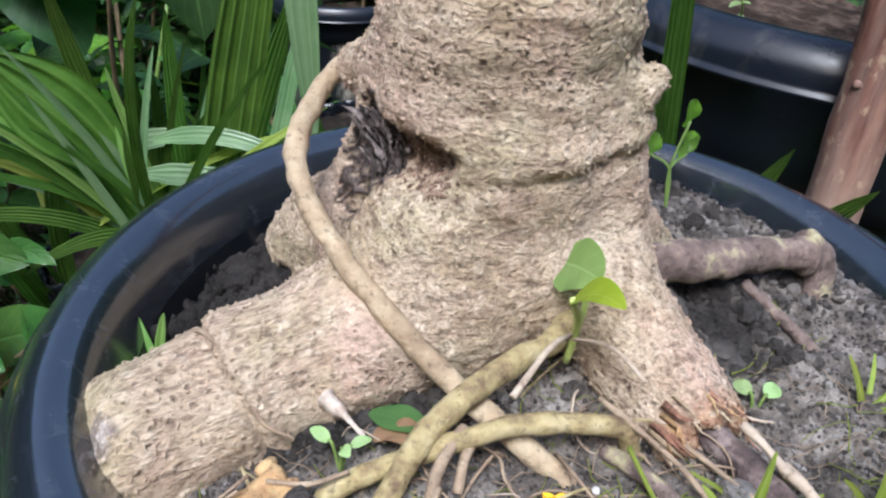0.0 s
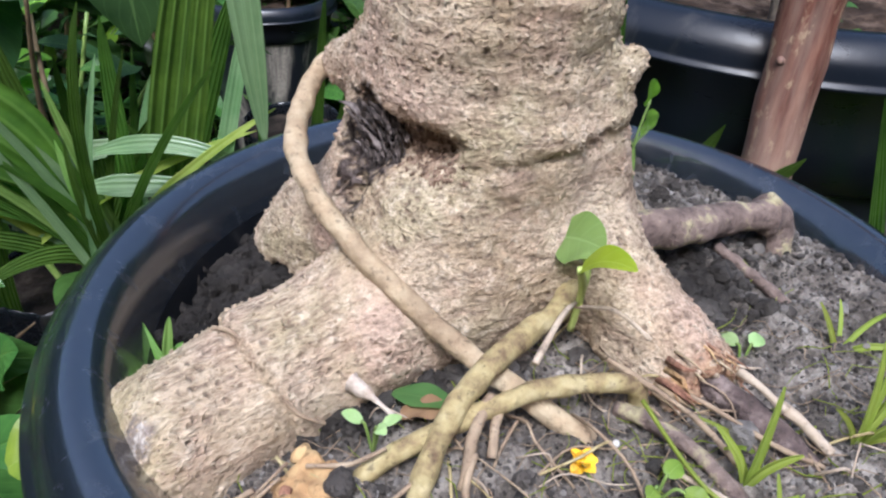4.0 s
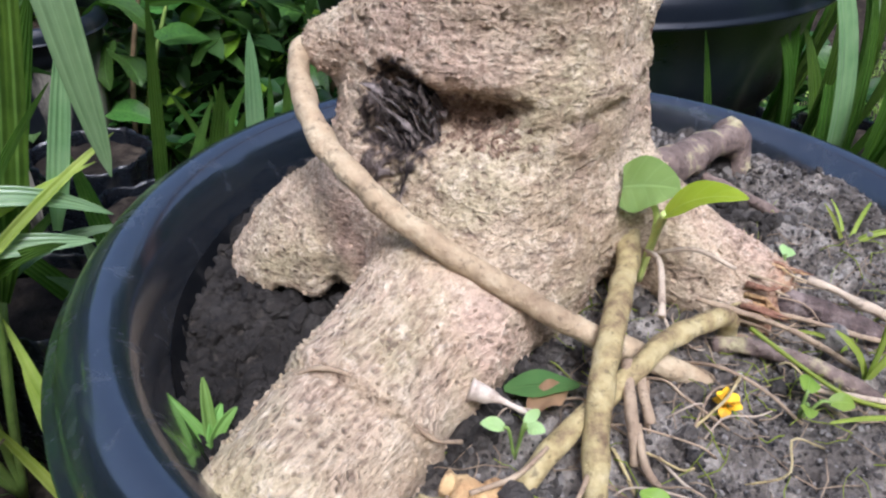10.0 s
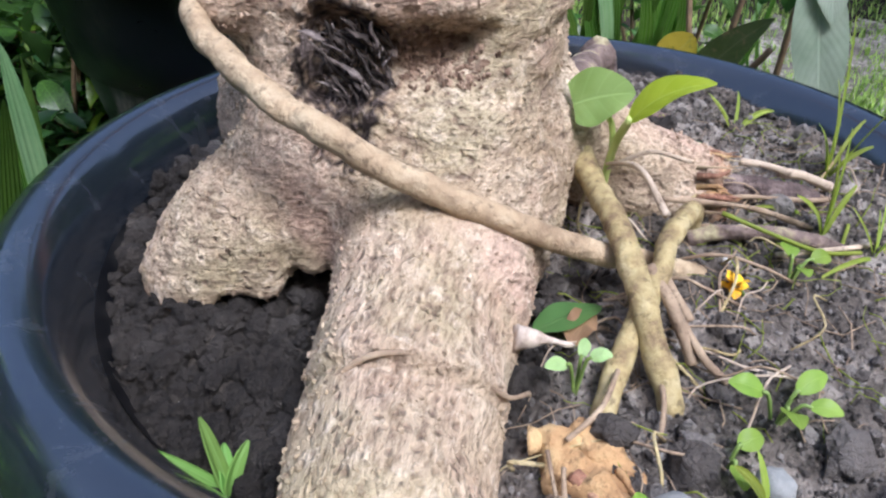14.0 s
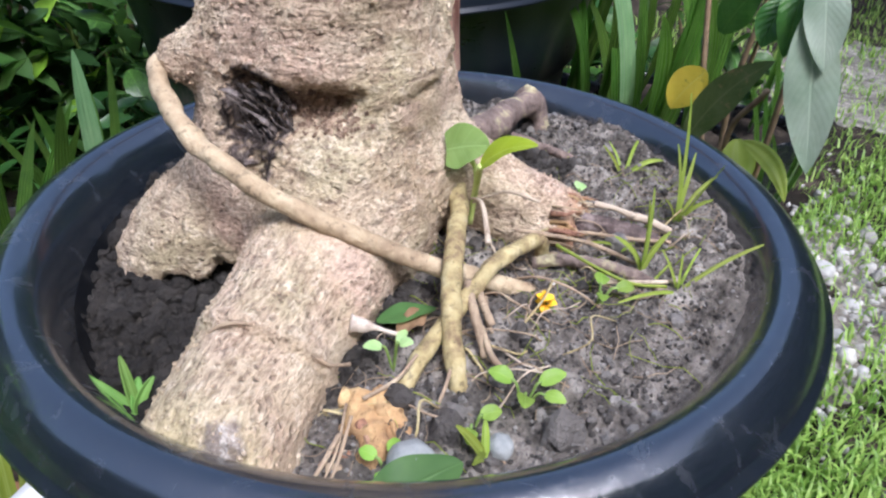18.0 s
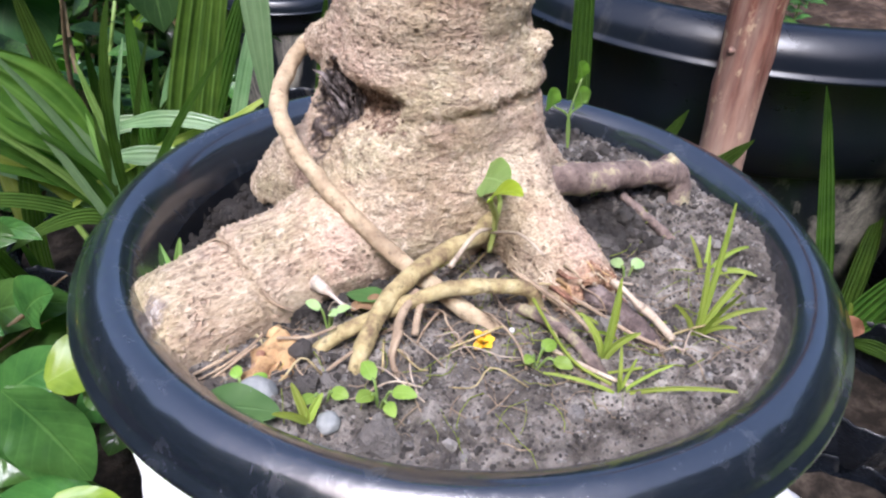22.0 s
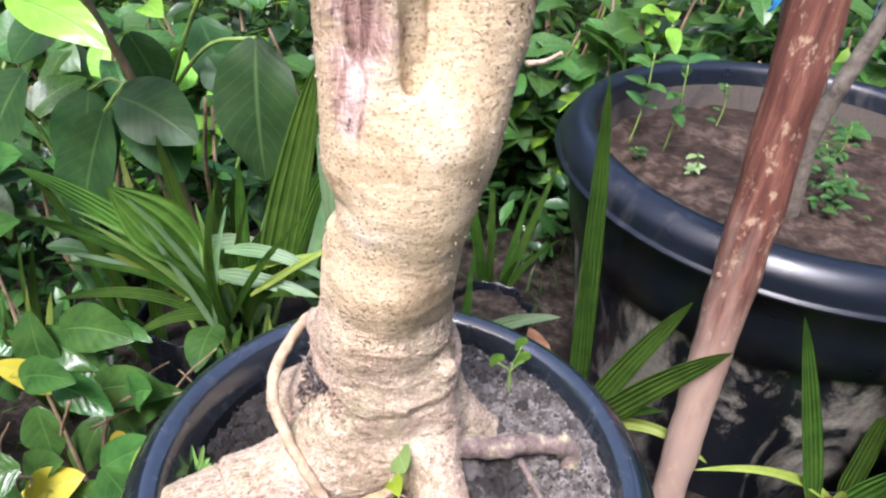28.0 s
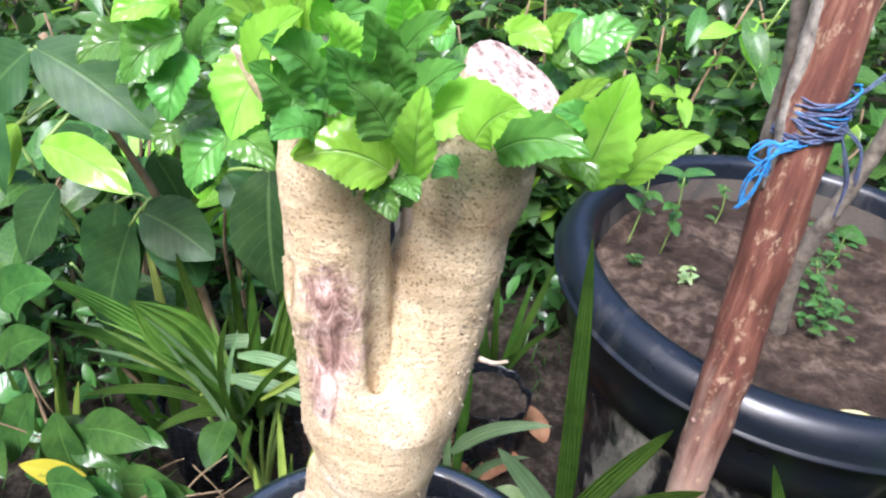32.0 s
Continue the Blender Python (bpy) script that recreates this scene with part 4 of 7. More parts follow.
def stick_material():
    m, nt, b = nodes_of("weathered_red_brown_wood")
    v = coords(nt)
    grainy = noise_tex(nt, coords(nt, 1.0, (6, 6, 0.55)), 16, 6, 0.68)
    col = ramp(nt, grainy, [(0.3, (0.060, 0.020, 0.014)), (0.5, (0.145, 0.050, 0.032)), (0.66, (0.25, 0.115, 0.075)), (0.78, (0.42, 0.30, 0.20))])
    sep = nt.nodes.new("ShaderNodeSeparateXYZ")
    nt.links.new(v, sep.inputs["Vector"])
    foot = math_node(nt, "ADD", sep.outputs["Z"], math_node(nt, "MULTIPLY", noise_tex(nt, coords(nt, 1.0, (4, 4, 0.6)), 12, 5, 0.6), 0.5))
    col = mix(nt, math_node(nt, "MULTIPLY", ramp(nt, foot, [(0.56, (1, 1, 1)), (0.80, (0, 0, 0))]), 0.8), col, (0.48, 0.345, 0.27))
    flecks = ramp(nt, noise_tex(nt, coords(nt, 1.0, (1, 1, 0.5)), 75, 5, 0.7), [(0.56, (0, 0, 0)), (0.66, (1, 1, 1))])
    col = mix(nt, math_node(nt, "MULTIPLY", flecks, 0.75), col, (0.50, 0.37, 0.24))
    nt.links.new(col, b.inputs["Base Color"])
    b.inputs["Roughness"].default_value = 0.72
    bump(nt, b, grainy, 0.8, 0.002)
    return m


STICKWOOD = stick_material()
LICHEN = plain_material("pale_lichen_bark", (0.07, 0.055, 0.045), (0.40, 0.37, 0.31), 120, 0.85, 0.0015, (1, 1, 0.6))
stick = thing("wooden_stake", "weathered red-brown wooden stake leaning on the big pot", "stake", (0.338, 0.3105, GROUND))
pole = tube("pole", [(0.0, 0.0, 0.0), (-0.006, 0.0235, 0.40), (-0.015, 0.044, 0.75), (-0.032, 0.072, 1.2)], lambda t: 0.0195 + 0.0070 * min(1.0, 2.2 * t), STICKWOOD, stick, n=60, sides=18, rough=0.16, freq=22)
tube("bark_strip", [(-0.037, 0.040, 0.80), (-0.041, 0.044, 0.88), (-0.046, 0.050, 0.98), (-0.054, 0.062, 1.12)], lambda t: 0.0045 + 0.003 * min(1, 3 * t), LICHEN, pole, "pale lichen-flecked bark strip", n=40, sides=10, rough=0.4, freq=60)
tube("knot", [(-0.022, 0.018, 0.50), (-0.034, 0.016, 0.502)], lambda t: 0.006 - 0.003 * t, STICKWOOD, pole, "small wood knot", n=6, sides=10, rough=0.3, freq=150)

# ---- leaves ----
STRAP = leaf_material("ribbed_strap_leaf", (0.045, 0.135, 0.016), (0.10, 0.25, 0.030), (0.24, 0.42, 0.10), 0.42, ribs=5.0, thin=0.42, relief=1.3)
PALESTRAP = leaf_material("pale_strap_leaf", (0.12, 0.25, 0.09), (0.20, 0.35, 0.15), (0.30, 0.45, 0.22), 0.32, ribs=4.0, thin=0.3)
YELLOWSTRAP = leaf_material("yellow_green_grass_leaf", (0.24, 0.36, 0.04), (0.38, 0.50, 0.09), (0.46, 0.54, 0.2), 0.45, ribs=2.0, thin=0.45)
BROAD = leaf_material("broad_dark_leaf", (0.018, 0.068, 0.019), (0.042, 0.122, 0.032), (0.18, 0.30, 0.10), 0.44, laterals=9.0, thin=0.28)
OVAL = leaf_material("glossy_oval_leaf", (0.026, 0.095, 0.020), (0.066, 0.19, 0.036), (0.16, 0.33, 0.08), 0.24, laterals=7.0, thin=0.3, relief=0.8)
BRIGHT = leaf_material("young_toothed_leaf", (0.20, 0.54, 0.035), (0.36, 0.77, 0.10), (0.54, 0.84, 0.28), 0.17, laterals=6.0, thin=0.45, relief=0.9)
DEEP = leaf_material("mature_toothed_leaf", (0.050, 0.18, 0.028), (0.11, 0.32, 0.055), (0.24, 0.48, 0.13), 0.17, laterals=6.0, thin=0.25, relief=0.9)
YELLOW = leaf_material("yellowing_leaf", (0.42, 0.38, 0.03), (0.60, 0.52, 0.06), (0.55, 0.52, 0.15), 0.42, laterals=7.0, thin=0.4, spots=(0.16, 0.20, 0.04))
SILVER = leaf_material("grey_green_serrated_leaf", (0.22, 0.35, 0.21), (0.36, 0.48, 0.33), (0.46, 0.56, 0.42), 0.30, laterals=14.0, thin=0.25, spots=(0.25, 0.30, 0.22))
HALFBROWN = leaf_material("half_withered_leaf", (0.10, 0.19, 0.05), (0.20, 0.30, 0.11), (0.36, 0.36, 0.18), 0.45, laterals=10.0, thin=0.25, spots=(0.36, 0.27, 0.14))
SPROUT = leaf_material("pale_sprout_leaf", (0.30, 0.50, 0.16), (0.46, 0.64, 0.30), (0.5, 0.66, 0.36), 0.5, laterals=4.0, thin=0.4)
DEAD = leaf_material("dead_brown_leaf", (0.13, 0.055, 0.025), (0.30, 0.16, 0.085), (0.34, 0.22, 0.13), 0.7, laterals=9.0, thin=0.15)
TINY = leaf_material("seedling_leaf", (0.20, 0.42, 0.05), (0.34, 0.56, 0.10), (0.40, 0.6, 0.16), 0.45, thin=0.42)
WITHERED = leaf_material("withered_brown_leaf", (0.11, 0.06, 0.03), (0.24, 0.15, 0.08), (0.26, 0.18, 0.1), 0.8, thin=0.2)
MOSSLEAF = leaf_material("plain_green_leaf", (0.05, 0.14, 0.035), (0.10, 0.23, 0.06), (0.14, 0.26, 0.08), 0.5, thin=0.3)
FRESHLEAF = leaf_material("fresh_yellow_green_leaf", (0.36, 0.58, 0.03), (0.52, 0.74, 0.08), (0.6, 0.78, 0.2), 0.4, laterals=4.0, thin=0.5)
PALESTEM = plain_material("pale_green_stem", (0.36, 0.46, 0.10), (0.52, 0.60, 0.22), 60, 0.5, 0.0006)
FRESHHEART = leaf_material("fresh_heart_leaf", (0.26, 0.54, 0.12), (0.40, 0.68, 0.22), (0.5, 0.74, 0.32), 0.45, laterals=4.0, thin=0.5)
STEM = plain_material("green_stem", (0.12, 0.21, 0.04), (0.24, 0.34, 0.09), 60, 0.5, 0.0006)
BROWNSTEM = plain_material("brown_stem", (0.13, 0.085, 0.045), (0.30, 0.21, 0.12), 50, 0.75, 0.001)
FACE = Vector((0.0, -0.75, 0.66))


def leaf_width(kind, t):
    if kind == "strap":
        return min(1.0, 0.35 + 3.2 * t) * (1 - t ** 3.2) ** 0.75
    if kind == "fan":
        return math.sin(math.pi * (0.02 + 0.96 * t) ** 1.25) ** 1.15
    if kind == "oval":
        return math.sin(math.pi * min(0.02 + 0.98 * t, 1.0) ** 0.86) ** 0.8
    if kind == "heart":
        return math.sin(math.pi * min(0.12 + 0.88 * t, 1.0) ** 0.75) ** 0.65
    if kind == "tooth":
        return math.sin(math.pi * min(0.05 + 0.95 * t, 1.0) ** 0.72) ** 0.85 * (0.90 + 0.17 * ((t * 11.5) % 1.0))
    return math.sin(math.pi * (0.04 + 0.92 * t))


def leaf_mesh(name, a, b, width, material, kind="oval", arch=0.1, face=FACE, fold=0.12, wave=0.04, twist=0.0, seed=0, rows=None):
    """A leaf blade from a to b; arch: rise of its middle against its length."""
    a, b = Vector(a), Vector(b)
    along = b - a
    size = along.length
    rows = rows or (38 if kind == "tooth" else 16)
    cols = 8
    lift = (Vector((0, 0, 1)) - along.normalized() * along.normalized().z) if abs(along.normalized().z) < 0.95 else face
    verts, faces, uvs = [], [], []
    rnd = random.Random(seed)
    ph = rnd.uniform(0, 6.28)
    for i in range(rows + 1):
        t = i / rows
        p = a + along * t + lift * (arch * size * 4 * t * (1 - t))
        ahead = (along + lift * (arch * size * 4 * (1 - 2 * t))).normalized()
        side = ahead.cross(face)
        side = side.normalized() if side.length > 1e-4 else ahead.orthogonal().normalized()
        turn = Matrix.Rotation(twist * (t - 0.3), 3, ahead)
        side = turn @ side
        up = side.cross(ahead).normalized()
        w = width * leaf_width(kind, t) / 2 + 0.0004
        for j in range(cols + 1):
            u = 2 * j / cols - 1
            rise = fold * abs(u) * w + wave * w * 2 * math.sin(t * 9 + ph + 2.2 * u) * abs(u)
            verts.append(p + side * (u * w) + up * rise)
            uvs.append((j / cols, t))
    for i in range(rows):
        for j in range(cols):
            k = i * (cols + 1) + j
            faces.append((k, k + 1, k + cols + 2, k + cols + 1))
    me = mesh_of(name, verts, faces, material)
    layer = me.uv_layers.new(name="UVMap")
    for loop in me.loops:
        layer.data[loop.index].uv = uvs[loop.vertex_index]
    return me


count = [0]


def leaf(parent, a, b, width, material, kind="oval", name="leaf", label="", **how):
    """One leaf in world places under its plant."""
    count[0] += 1
    o = parent.location
    return piece(name, leaf_mesh(name, Vector(a) - o, Vector(b) - o, width, material, kind, seed=count[0], **how), parent, label)


def stalk(parent, points, radius, material=STEM, name="stem", n=14, sides=7, rough=0.1):
    o = parent.location
    v, f = tube_arrays(curve_points([Vector(p) - o for p in points], n), radius, sides, rough, 90)
    return piece(name, mesh_of(name, v, f, material), parent)


def plant(name, label, at, category="plant", group=""):
    return thing(name, label, category, at, group)


# the crown of young shoots on the sawn forks
def crown_leaf(base, tip, w, m, kind, **how):
    """A pointed toothed leaf, laid open towards the garden path."""
    base, along = Vector(base), Vector(tip) - Vector(base)
    along = Vector((along.x * 1.22, along.y * 0.55, along.z * 1.22))
    along = along * max(1.0, 1.35 * w / along.length)
    return leaf(stump, base, base + along, w, m, kind, **how)


for base, tip, w, m in [
    ((-0.053, 0.030, 0.878), (-0.069, 0.005, 0.845), 0.037, BRIGHT), ((-0.010, 0.020, 0.845), (0.001, -0.005, 0.897), 0.024, BRIGHT), ((0.016, -0.010, 0.854), (-0.019, -0.035, 0.853), 0.022, BRIGHT),
    ((0.031, -0.010, 0.848), (0.032, -0.035, 0.886), 0.013, BRIGHT), ((0.022, 0.010, 0.855), (0.067, -0.015, 0.874), 0.027, BRIGHT), ((0.062, 0.020, 0.847), (0.098, -0.005, 0.856), 0.026, DEEP),
    ((0.107, 0.040, 0.824), (0.117, 0.015, 0.880), 0.032, BRIGHT), ((0.128, 0.040, 0.830), (0.154, 0.015, 0.860), 0.019, BRIGHT), ((0.091, 0.050, 0.851), (0.107, 0.025, 0.878), 0.015, BRIGHT)]:
    crown_leaf(base, tip, w, m, "tooth", arch=0.16, fold=0.30, wave=0.09, label="glossy toothed young leaf")
for base, tip, w, m in [
    ((-0.121, 0.050, 0.866), (-0.131, 0.025, 0.843), 0.028, DEEP), ((-0.147, 0.060, 0.863), (-0.163, 0.035, 0.857), 0.024, DEEP), ((-0.100, 0.050, 0.814), (-0.105, 0.025, 0.791), 0.027, BRIGHT),
    ((-0.039, 0.020, 0.889), (-0.025, -0.005, 0.924), 0.027, BRIGHT), ((-0.143, 0.070, 0.870), (-0.123, 0.045, 0.904), 0.029, BRIGHT), ((-0.020, 0.020, 0.859), (-0.038, -0.005, 0.853), 0.022, DEEP),
    ((0.009, 0.000, 0.828), (0.017, -0.025, 0.823), 0.013, DEEP), ((0.019, 0.010, 0.814), (0.026, -0.015, 0.849), 0.013, DEEP), ((-0.109, 0.080, 0.814), (-0.133, 0.055, 0.810), 0.030, DEEP), ((-0.077, 0.070, 0.837), (-0.083, 0.045, 0.808), 0.029, DEEP)]:
    crown_leaf(base, tip, w, m, "tooth", arch=0.16, fold=0.30, wave=0.09, label="glossy toothed young leaf")
for base, tip, w, m in [
    ((-0.001, 0.070, 0.870), (0.017, 0.045, 0.863), 0.020, DEEP), ((-0.014, 0.070, 0.876), (0.001, 0.045, 0.899), 0.020, DEEP), ((0.018, 0.060, 0.888), (0.032, 0.035, 0.918), 0.022, BRIGHT), ((0.006, 0.060, 0.892), (0.017, 0.035, 0.919), 0.019, BRIGHT),
    ((0.046, 0.000, 0.845), (0.038, -0.025, 0.846), 0.012, DEEP), ((0.094, 0.040, 0.848), (0.109, 0.015, 0.833), 0.015, DEEP), ((-0.108, 0.070, 0.869), (-0.105, 0.045, 0.889), 0.022, DEEP), ((-0.038, 0.050, 0.878), (-0.007, 0.025, 0.897), 0.017, DEEP), ((-0.076, 0.060, 0.876), (-0.077, 0.035, 0.906), 0.024, BRIGHT)]:
    crown_leaf(base, tip, w, m, "tooth", arch=0.16, fold=0.30, wave=0.09, label="glossy toothed young leaf")
for base, tip, w, m in [((-0.044, 0.045, 0.845), (-0.063, 0.023, 0.836), 0.023, DEEP), ((-0.018, 0.03, 0.841), (-0.035, 0.008, 0.86), 0.017, BRIGHT), ((-0.115, 0.045, 0.827), (-0.12, 0.023, 0.819), 0.019, DEEP), ((-0.088, 0.03, 0.823), (-0.097, 0.008, 0.803), 0.023, OVAL), ((-0.083, 0.045, 0.812), (-0.054, 0.023, 0.81), 0.021, DEEP), ((-0.097, 0.045, 0.825), (-0.075, 0.023, 0.814), 0.016, DEEP), ((-0.104, 0.045, 0.867), (-0.079, 0.023, 0.891), 0.016, DEEP), ((-0.025, 0.045, 0.86), (-0.001, 0.023, 0.889), 0.014, DEEP)]:
    crown_leaf(base, tip, w, m, "tooth", arch=0.16, fold=0.28, wave=0.09, label="glossy toothed young leaf")
for base, tip, w, m in [((-0.007, 0.045, 0.874), (0.026, 0.023, 0.879), 0.020, DEEP), ((0.005, 0.045, 0.847), (0.029, 0.023, 0.852), 0.017, DEEP), ((-0.12, 0.045, 0.857), (-0.132, 0.023, 0.854), 0.021, DEEP), ((-0.066, 0.045, 0.855), (-0.065, 0.023, 0.889), 0.019, DEEP), ((-0.031, 0.03, 0.891), (-0.038, 0.008, 0.911), 0.023, BRIGHT), ((-0.107, 0.03, 0.887), (-0.114, 0.008, 0.902), 0.018, BRIGHT), ((0.013, 0.03, 0.896), (0.01, 0.008, 0.916), 0.017, BRIGHT), ((0.042, 0.045, 0.838), (0.038, 0.023, 0.861), 0.015, DEEP)]:
    crown_leaf(base, tip, w, m, "tooth", arch=0.16, fold=0.28, wave=0.09, label="glossy toothed young leaf")
for base, tip, w, m in [((-0.096, 0.02, 0.886), (-0.115, -0.002, 0.869), 0.028, DEEP), ((-0.095, 0.02, 0.877), (-0.098, -0.002, 0.859), 0.026, DEEP), ((-0.079, 0.02, 0.833), (-0.094, -0.002, 0.811), 0.025, DEEP), ((-0.079, 0.02, 0.836), (-0.054, -0.002, 0.827), 0.023, DEEP), ((-0.1, 0.02, 0.899), (-0.112, -0.002, 0.896), 0.020, BRIGHT), ((-0.078, 0.04, 0.842), (-0.109, 0.018, 0.839), 0.020, DEEP), ((-0.04, -0.01, 0.866), (-0.015, -0.032, 0.866), 0.023, DEEP), ((-0.048, 0.03, 0.889), (-0.023, 0.008, 0.913), 0.028, BRIGHT)]:
    crown_leaf(base, tip, w, m, "tooth", arch=0.16, fold=0.30, wave=0.10, label="glossy toothed young leaf")
for base, tip, w, m in [((-0.008, -0.01, 0.876), (-0.017, -0.032, 0.876), 0.017, DEEP), ((0.011, 0.005, 0.881), (0.005, -0.017, 0.91), 0.020, DEEP), ((0.008, 0.03, 0.876), (0.03, 0.008, 0.905), 0.020, DEEP), ((0.021, 0.01, 0.866), (0.042, -0.012, 0.891), 0.020, DEEP), ((0.012, 0.06, 0.89), (0.003, 0.038, 0.908), 0.020, BRIGHT), ((0.018, 0.06, 0.896), (0.034, 0.038, 0.912), 0.017, BRIGHT), ((-0.123, 0.04, 0.859), (-0.116, 0.018, 0.885), 0.020, DEEP), ((0.054, 0.13, 0.87), (0.076, 0.108, 0.866), 0.020, BRIGHT)]:
    crown_leaf(base, tip, w, m, "tooth", arch=0.16, fold=0.30, wave=0.10, label="glossy toothed young leaf")
for base, tip, w, m in [((0.075, 0.13, 0.862), (0.089, 0.108, 0.884), 0.017, BRIGHT), ((0.03, -0.02, 0.85), (0.034, -0.042, 0.889), 0.018, BRIGHT), ((0.018, -0.02, 0.85), (-0.015, -0.042, 0.855), 0.030, BRIGHT), ((0.009, -0.015, 0.84), (0.02, -0.037, 0.831), 0.016, DEEP), ((0.021, -0.015, 0.846), (0.03, -0.037, 0.843), 0.014, DEEP), ((0.004, -0.015, 0.837), (-0.003, -0.037, 0.844), 0.013, DEEP), ((0.107, 0.03, 0.858), (0.089, 0.008, 0.87), 0.015, DEEP)]:
    crown_leaf(base, tip, w, m, "tooth", arch=0.16, fold=0.30, wave=0.10, label="glossy toothed young leaf")
for base, tip, w, m in [
    ((-0.013, -0.02, 0.887), (-0.025, -0.042, 0.901), 0.024, DEEP), ((-0.024, -0.02, 0.871), (-0.036, -0.042, 0.892), 0.024, DEEP), ((0.007, -0.025, 0.878), (-0.002, -0.047, 0.904), 0.023, DEEP), ((0.02, -0.03, 0.872), (0.008, -0.052, 0.893), 0.023, DEEP), ((-0.042, -0.02, 0.887), (-0.019, -0.042, 0.915), 0.020, BRIGHT), ((0.02, -0.02, 0.887), (0.016, -0.042, 0.909), 0.020, DEEP), ((-0.014, -0.025, 0.867), (-0.02, -0.047, 0.869), 0.018, DEEP), ((-0.002, -0.02, 0.901), (-0.006, -0.042, 0.914), 0.018, BRIGHT), ((0.054, -0.01, 0.865), (0.07, -0.032, 0.885), 0.023, BRIGHT)]:
    crown_leaf(base, tip, w, m, "tooth", arch=0.16, fold=0.30, wave=0.10, label="glossy toothed young leaf")
rnd = random.Random(11)
for k in range(26):
    a = rnd.uniform(0.2, 2 * math.pi)
    c = (-0.05, 0.05) if k % 2 else (0.05, 0.07)
    base = Vector((c[0] + 0.045 * math.cos(a), c[1] + 0.02 + 0.05 * abs(math.sin(a)), rnd.uniform(0.83, 0.875)))
    tip = base + Vector((0.03 * math.cos(a), 0.02 * math.sin(a) + 0.01, rnd.uniform(-0.012, 0.03)))
    leaf(stump, base, tip, rnd.uniform(0.02, 0.03), DEEP if k % 3 else BRIGHT, "tooth", arch=0.15, fold=0.2, wave=0.1, label="glossy toothed young leaf")
for pts in ([(-0.045, 0.018, 0.845), (-0.05, 0.012, 0.862), (-0.053, 0.030, 0.878)], [(-0.005, 0.008, 0.835), (0.002, 0.0, 0.842), (0.010, -0.004, 0.850)], [(0.060, 0.040, 0.842), (0.085, 0.030, 0.838), (0.107, 0.038, 0.826)], [(0.107, 0.038, 0.826), (0.118, 0.040, 0.827), (0.128, 0.040, 0.830)],
            [(-0.05, 0.03, 0.84), (-0.085, 0.045, 0.842), (-0.12, 0.052, 0.862), (-0.147, 0.062, 0.864)], [(-0.045, 0.02, 0.82), (-0.075, 0.035, 0.82), (-0.10, 0.05, 0.814)], [(0.03, 0.035, 0.84), (0.03, 0.008, 0.845), (0.026, -0.004, 0.852)]):
    stalk(stump, pts, 0.0016, name="shoot")
tube("twig", [(-0.020, 0.004, 0.850), (-0.020, 0.006, 0.868), (-0.018, 0.012, 0.886)], 0.0042, VINE, stump, n=20, rough=0.3, freq=120)
tube("twig", [(0.066, 0.030, 0.700), (0.075, 0.024, 0.704), (0.083, 0.020, 0.711)], lambda t: 0.0018 - 0.0008 * t, WHITEROOT, stump, n=14, sides=7)
tube("twig", [(0.014, 0.046, 0.735), (0.014, 0.046, 0.775), (0.019, 0.048, 0.815)], 0.0048, WHITEROOT, stump, n=24, rough=0.35, freq=90)

# ---- weeds and litter in the bonsai pot ----
sprout = plant("leafy_sprout", "pale green seedling with two leaves beside the trunk", (0.016, -0.034, 0.398), "seedling")
stalk(sprout, [(0.016, -0.034, 0.396), (0.017, -0.036, 0.416), (0.012, -0.043, 0.431)], 0.0015, PALESTEM)
stalk(sprout, [(0.017, -0.036, 0.412), (0.019, -0.033, 0.424), (0.016, -0.028, 0.431)], 0.0012, PALESTEM)
stalk(sprout, [(0.016, -0.035, 0.410), (0.005, -0.052, 0.418), (-0.008, -0.069, 0.412)], lambda t: 0.0008 + 0.0006 * t, WHITEROOT)
stalk(sprout, [(0.016, -0.035, 0.408), (0.027, -0.046, 0.414), (0.037, -0.058, 0.410)], 0.0008, WHITEROOT)
leaf(sprout, (0.013, -0.020, 0.430), (0.021, -0.0395, 0.4365), 0.0205, FRESHHEART, "heart", arch=0.05, face=Vector((-0.5, -0.5, 0.7)), label="pale rounded leaf")
leaf(sprout, (0.012, -0.043, 0.430), (0.0215, -0.066, 0.446), 0.0115, FRESHLEAF, "oval", arch=0.14, face=Vector((-0.3, -0.2, 0.9)), fold=0.3, label="yellow-green folded leaf")
clover = plant("clover_sprig", "small clover sprig with three round leaves near the rim", (0.088, 0.094, 0.385), "weed")
for c, r in (((0.071, 0.095, 0.425), 0.014), ((0.089, 0.101, 0.441), 0.013), ((0.093, 0.105, 0.422), 0.015)):
    c = Vector(c)
    leaf(clover, c + Vector((0.004, 0.004, -r / 2)), c + Vector((-0.002, -0.004, r / 2)), r, BRIGHT, "heart", arch=0.04)
    stalk(clover, [(0.088, 0.094, 0.385), (0.086, 0.098, 0.41), tuple(c + Vector((0.004, 0.004, -r / 2)))], 0.0007)


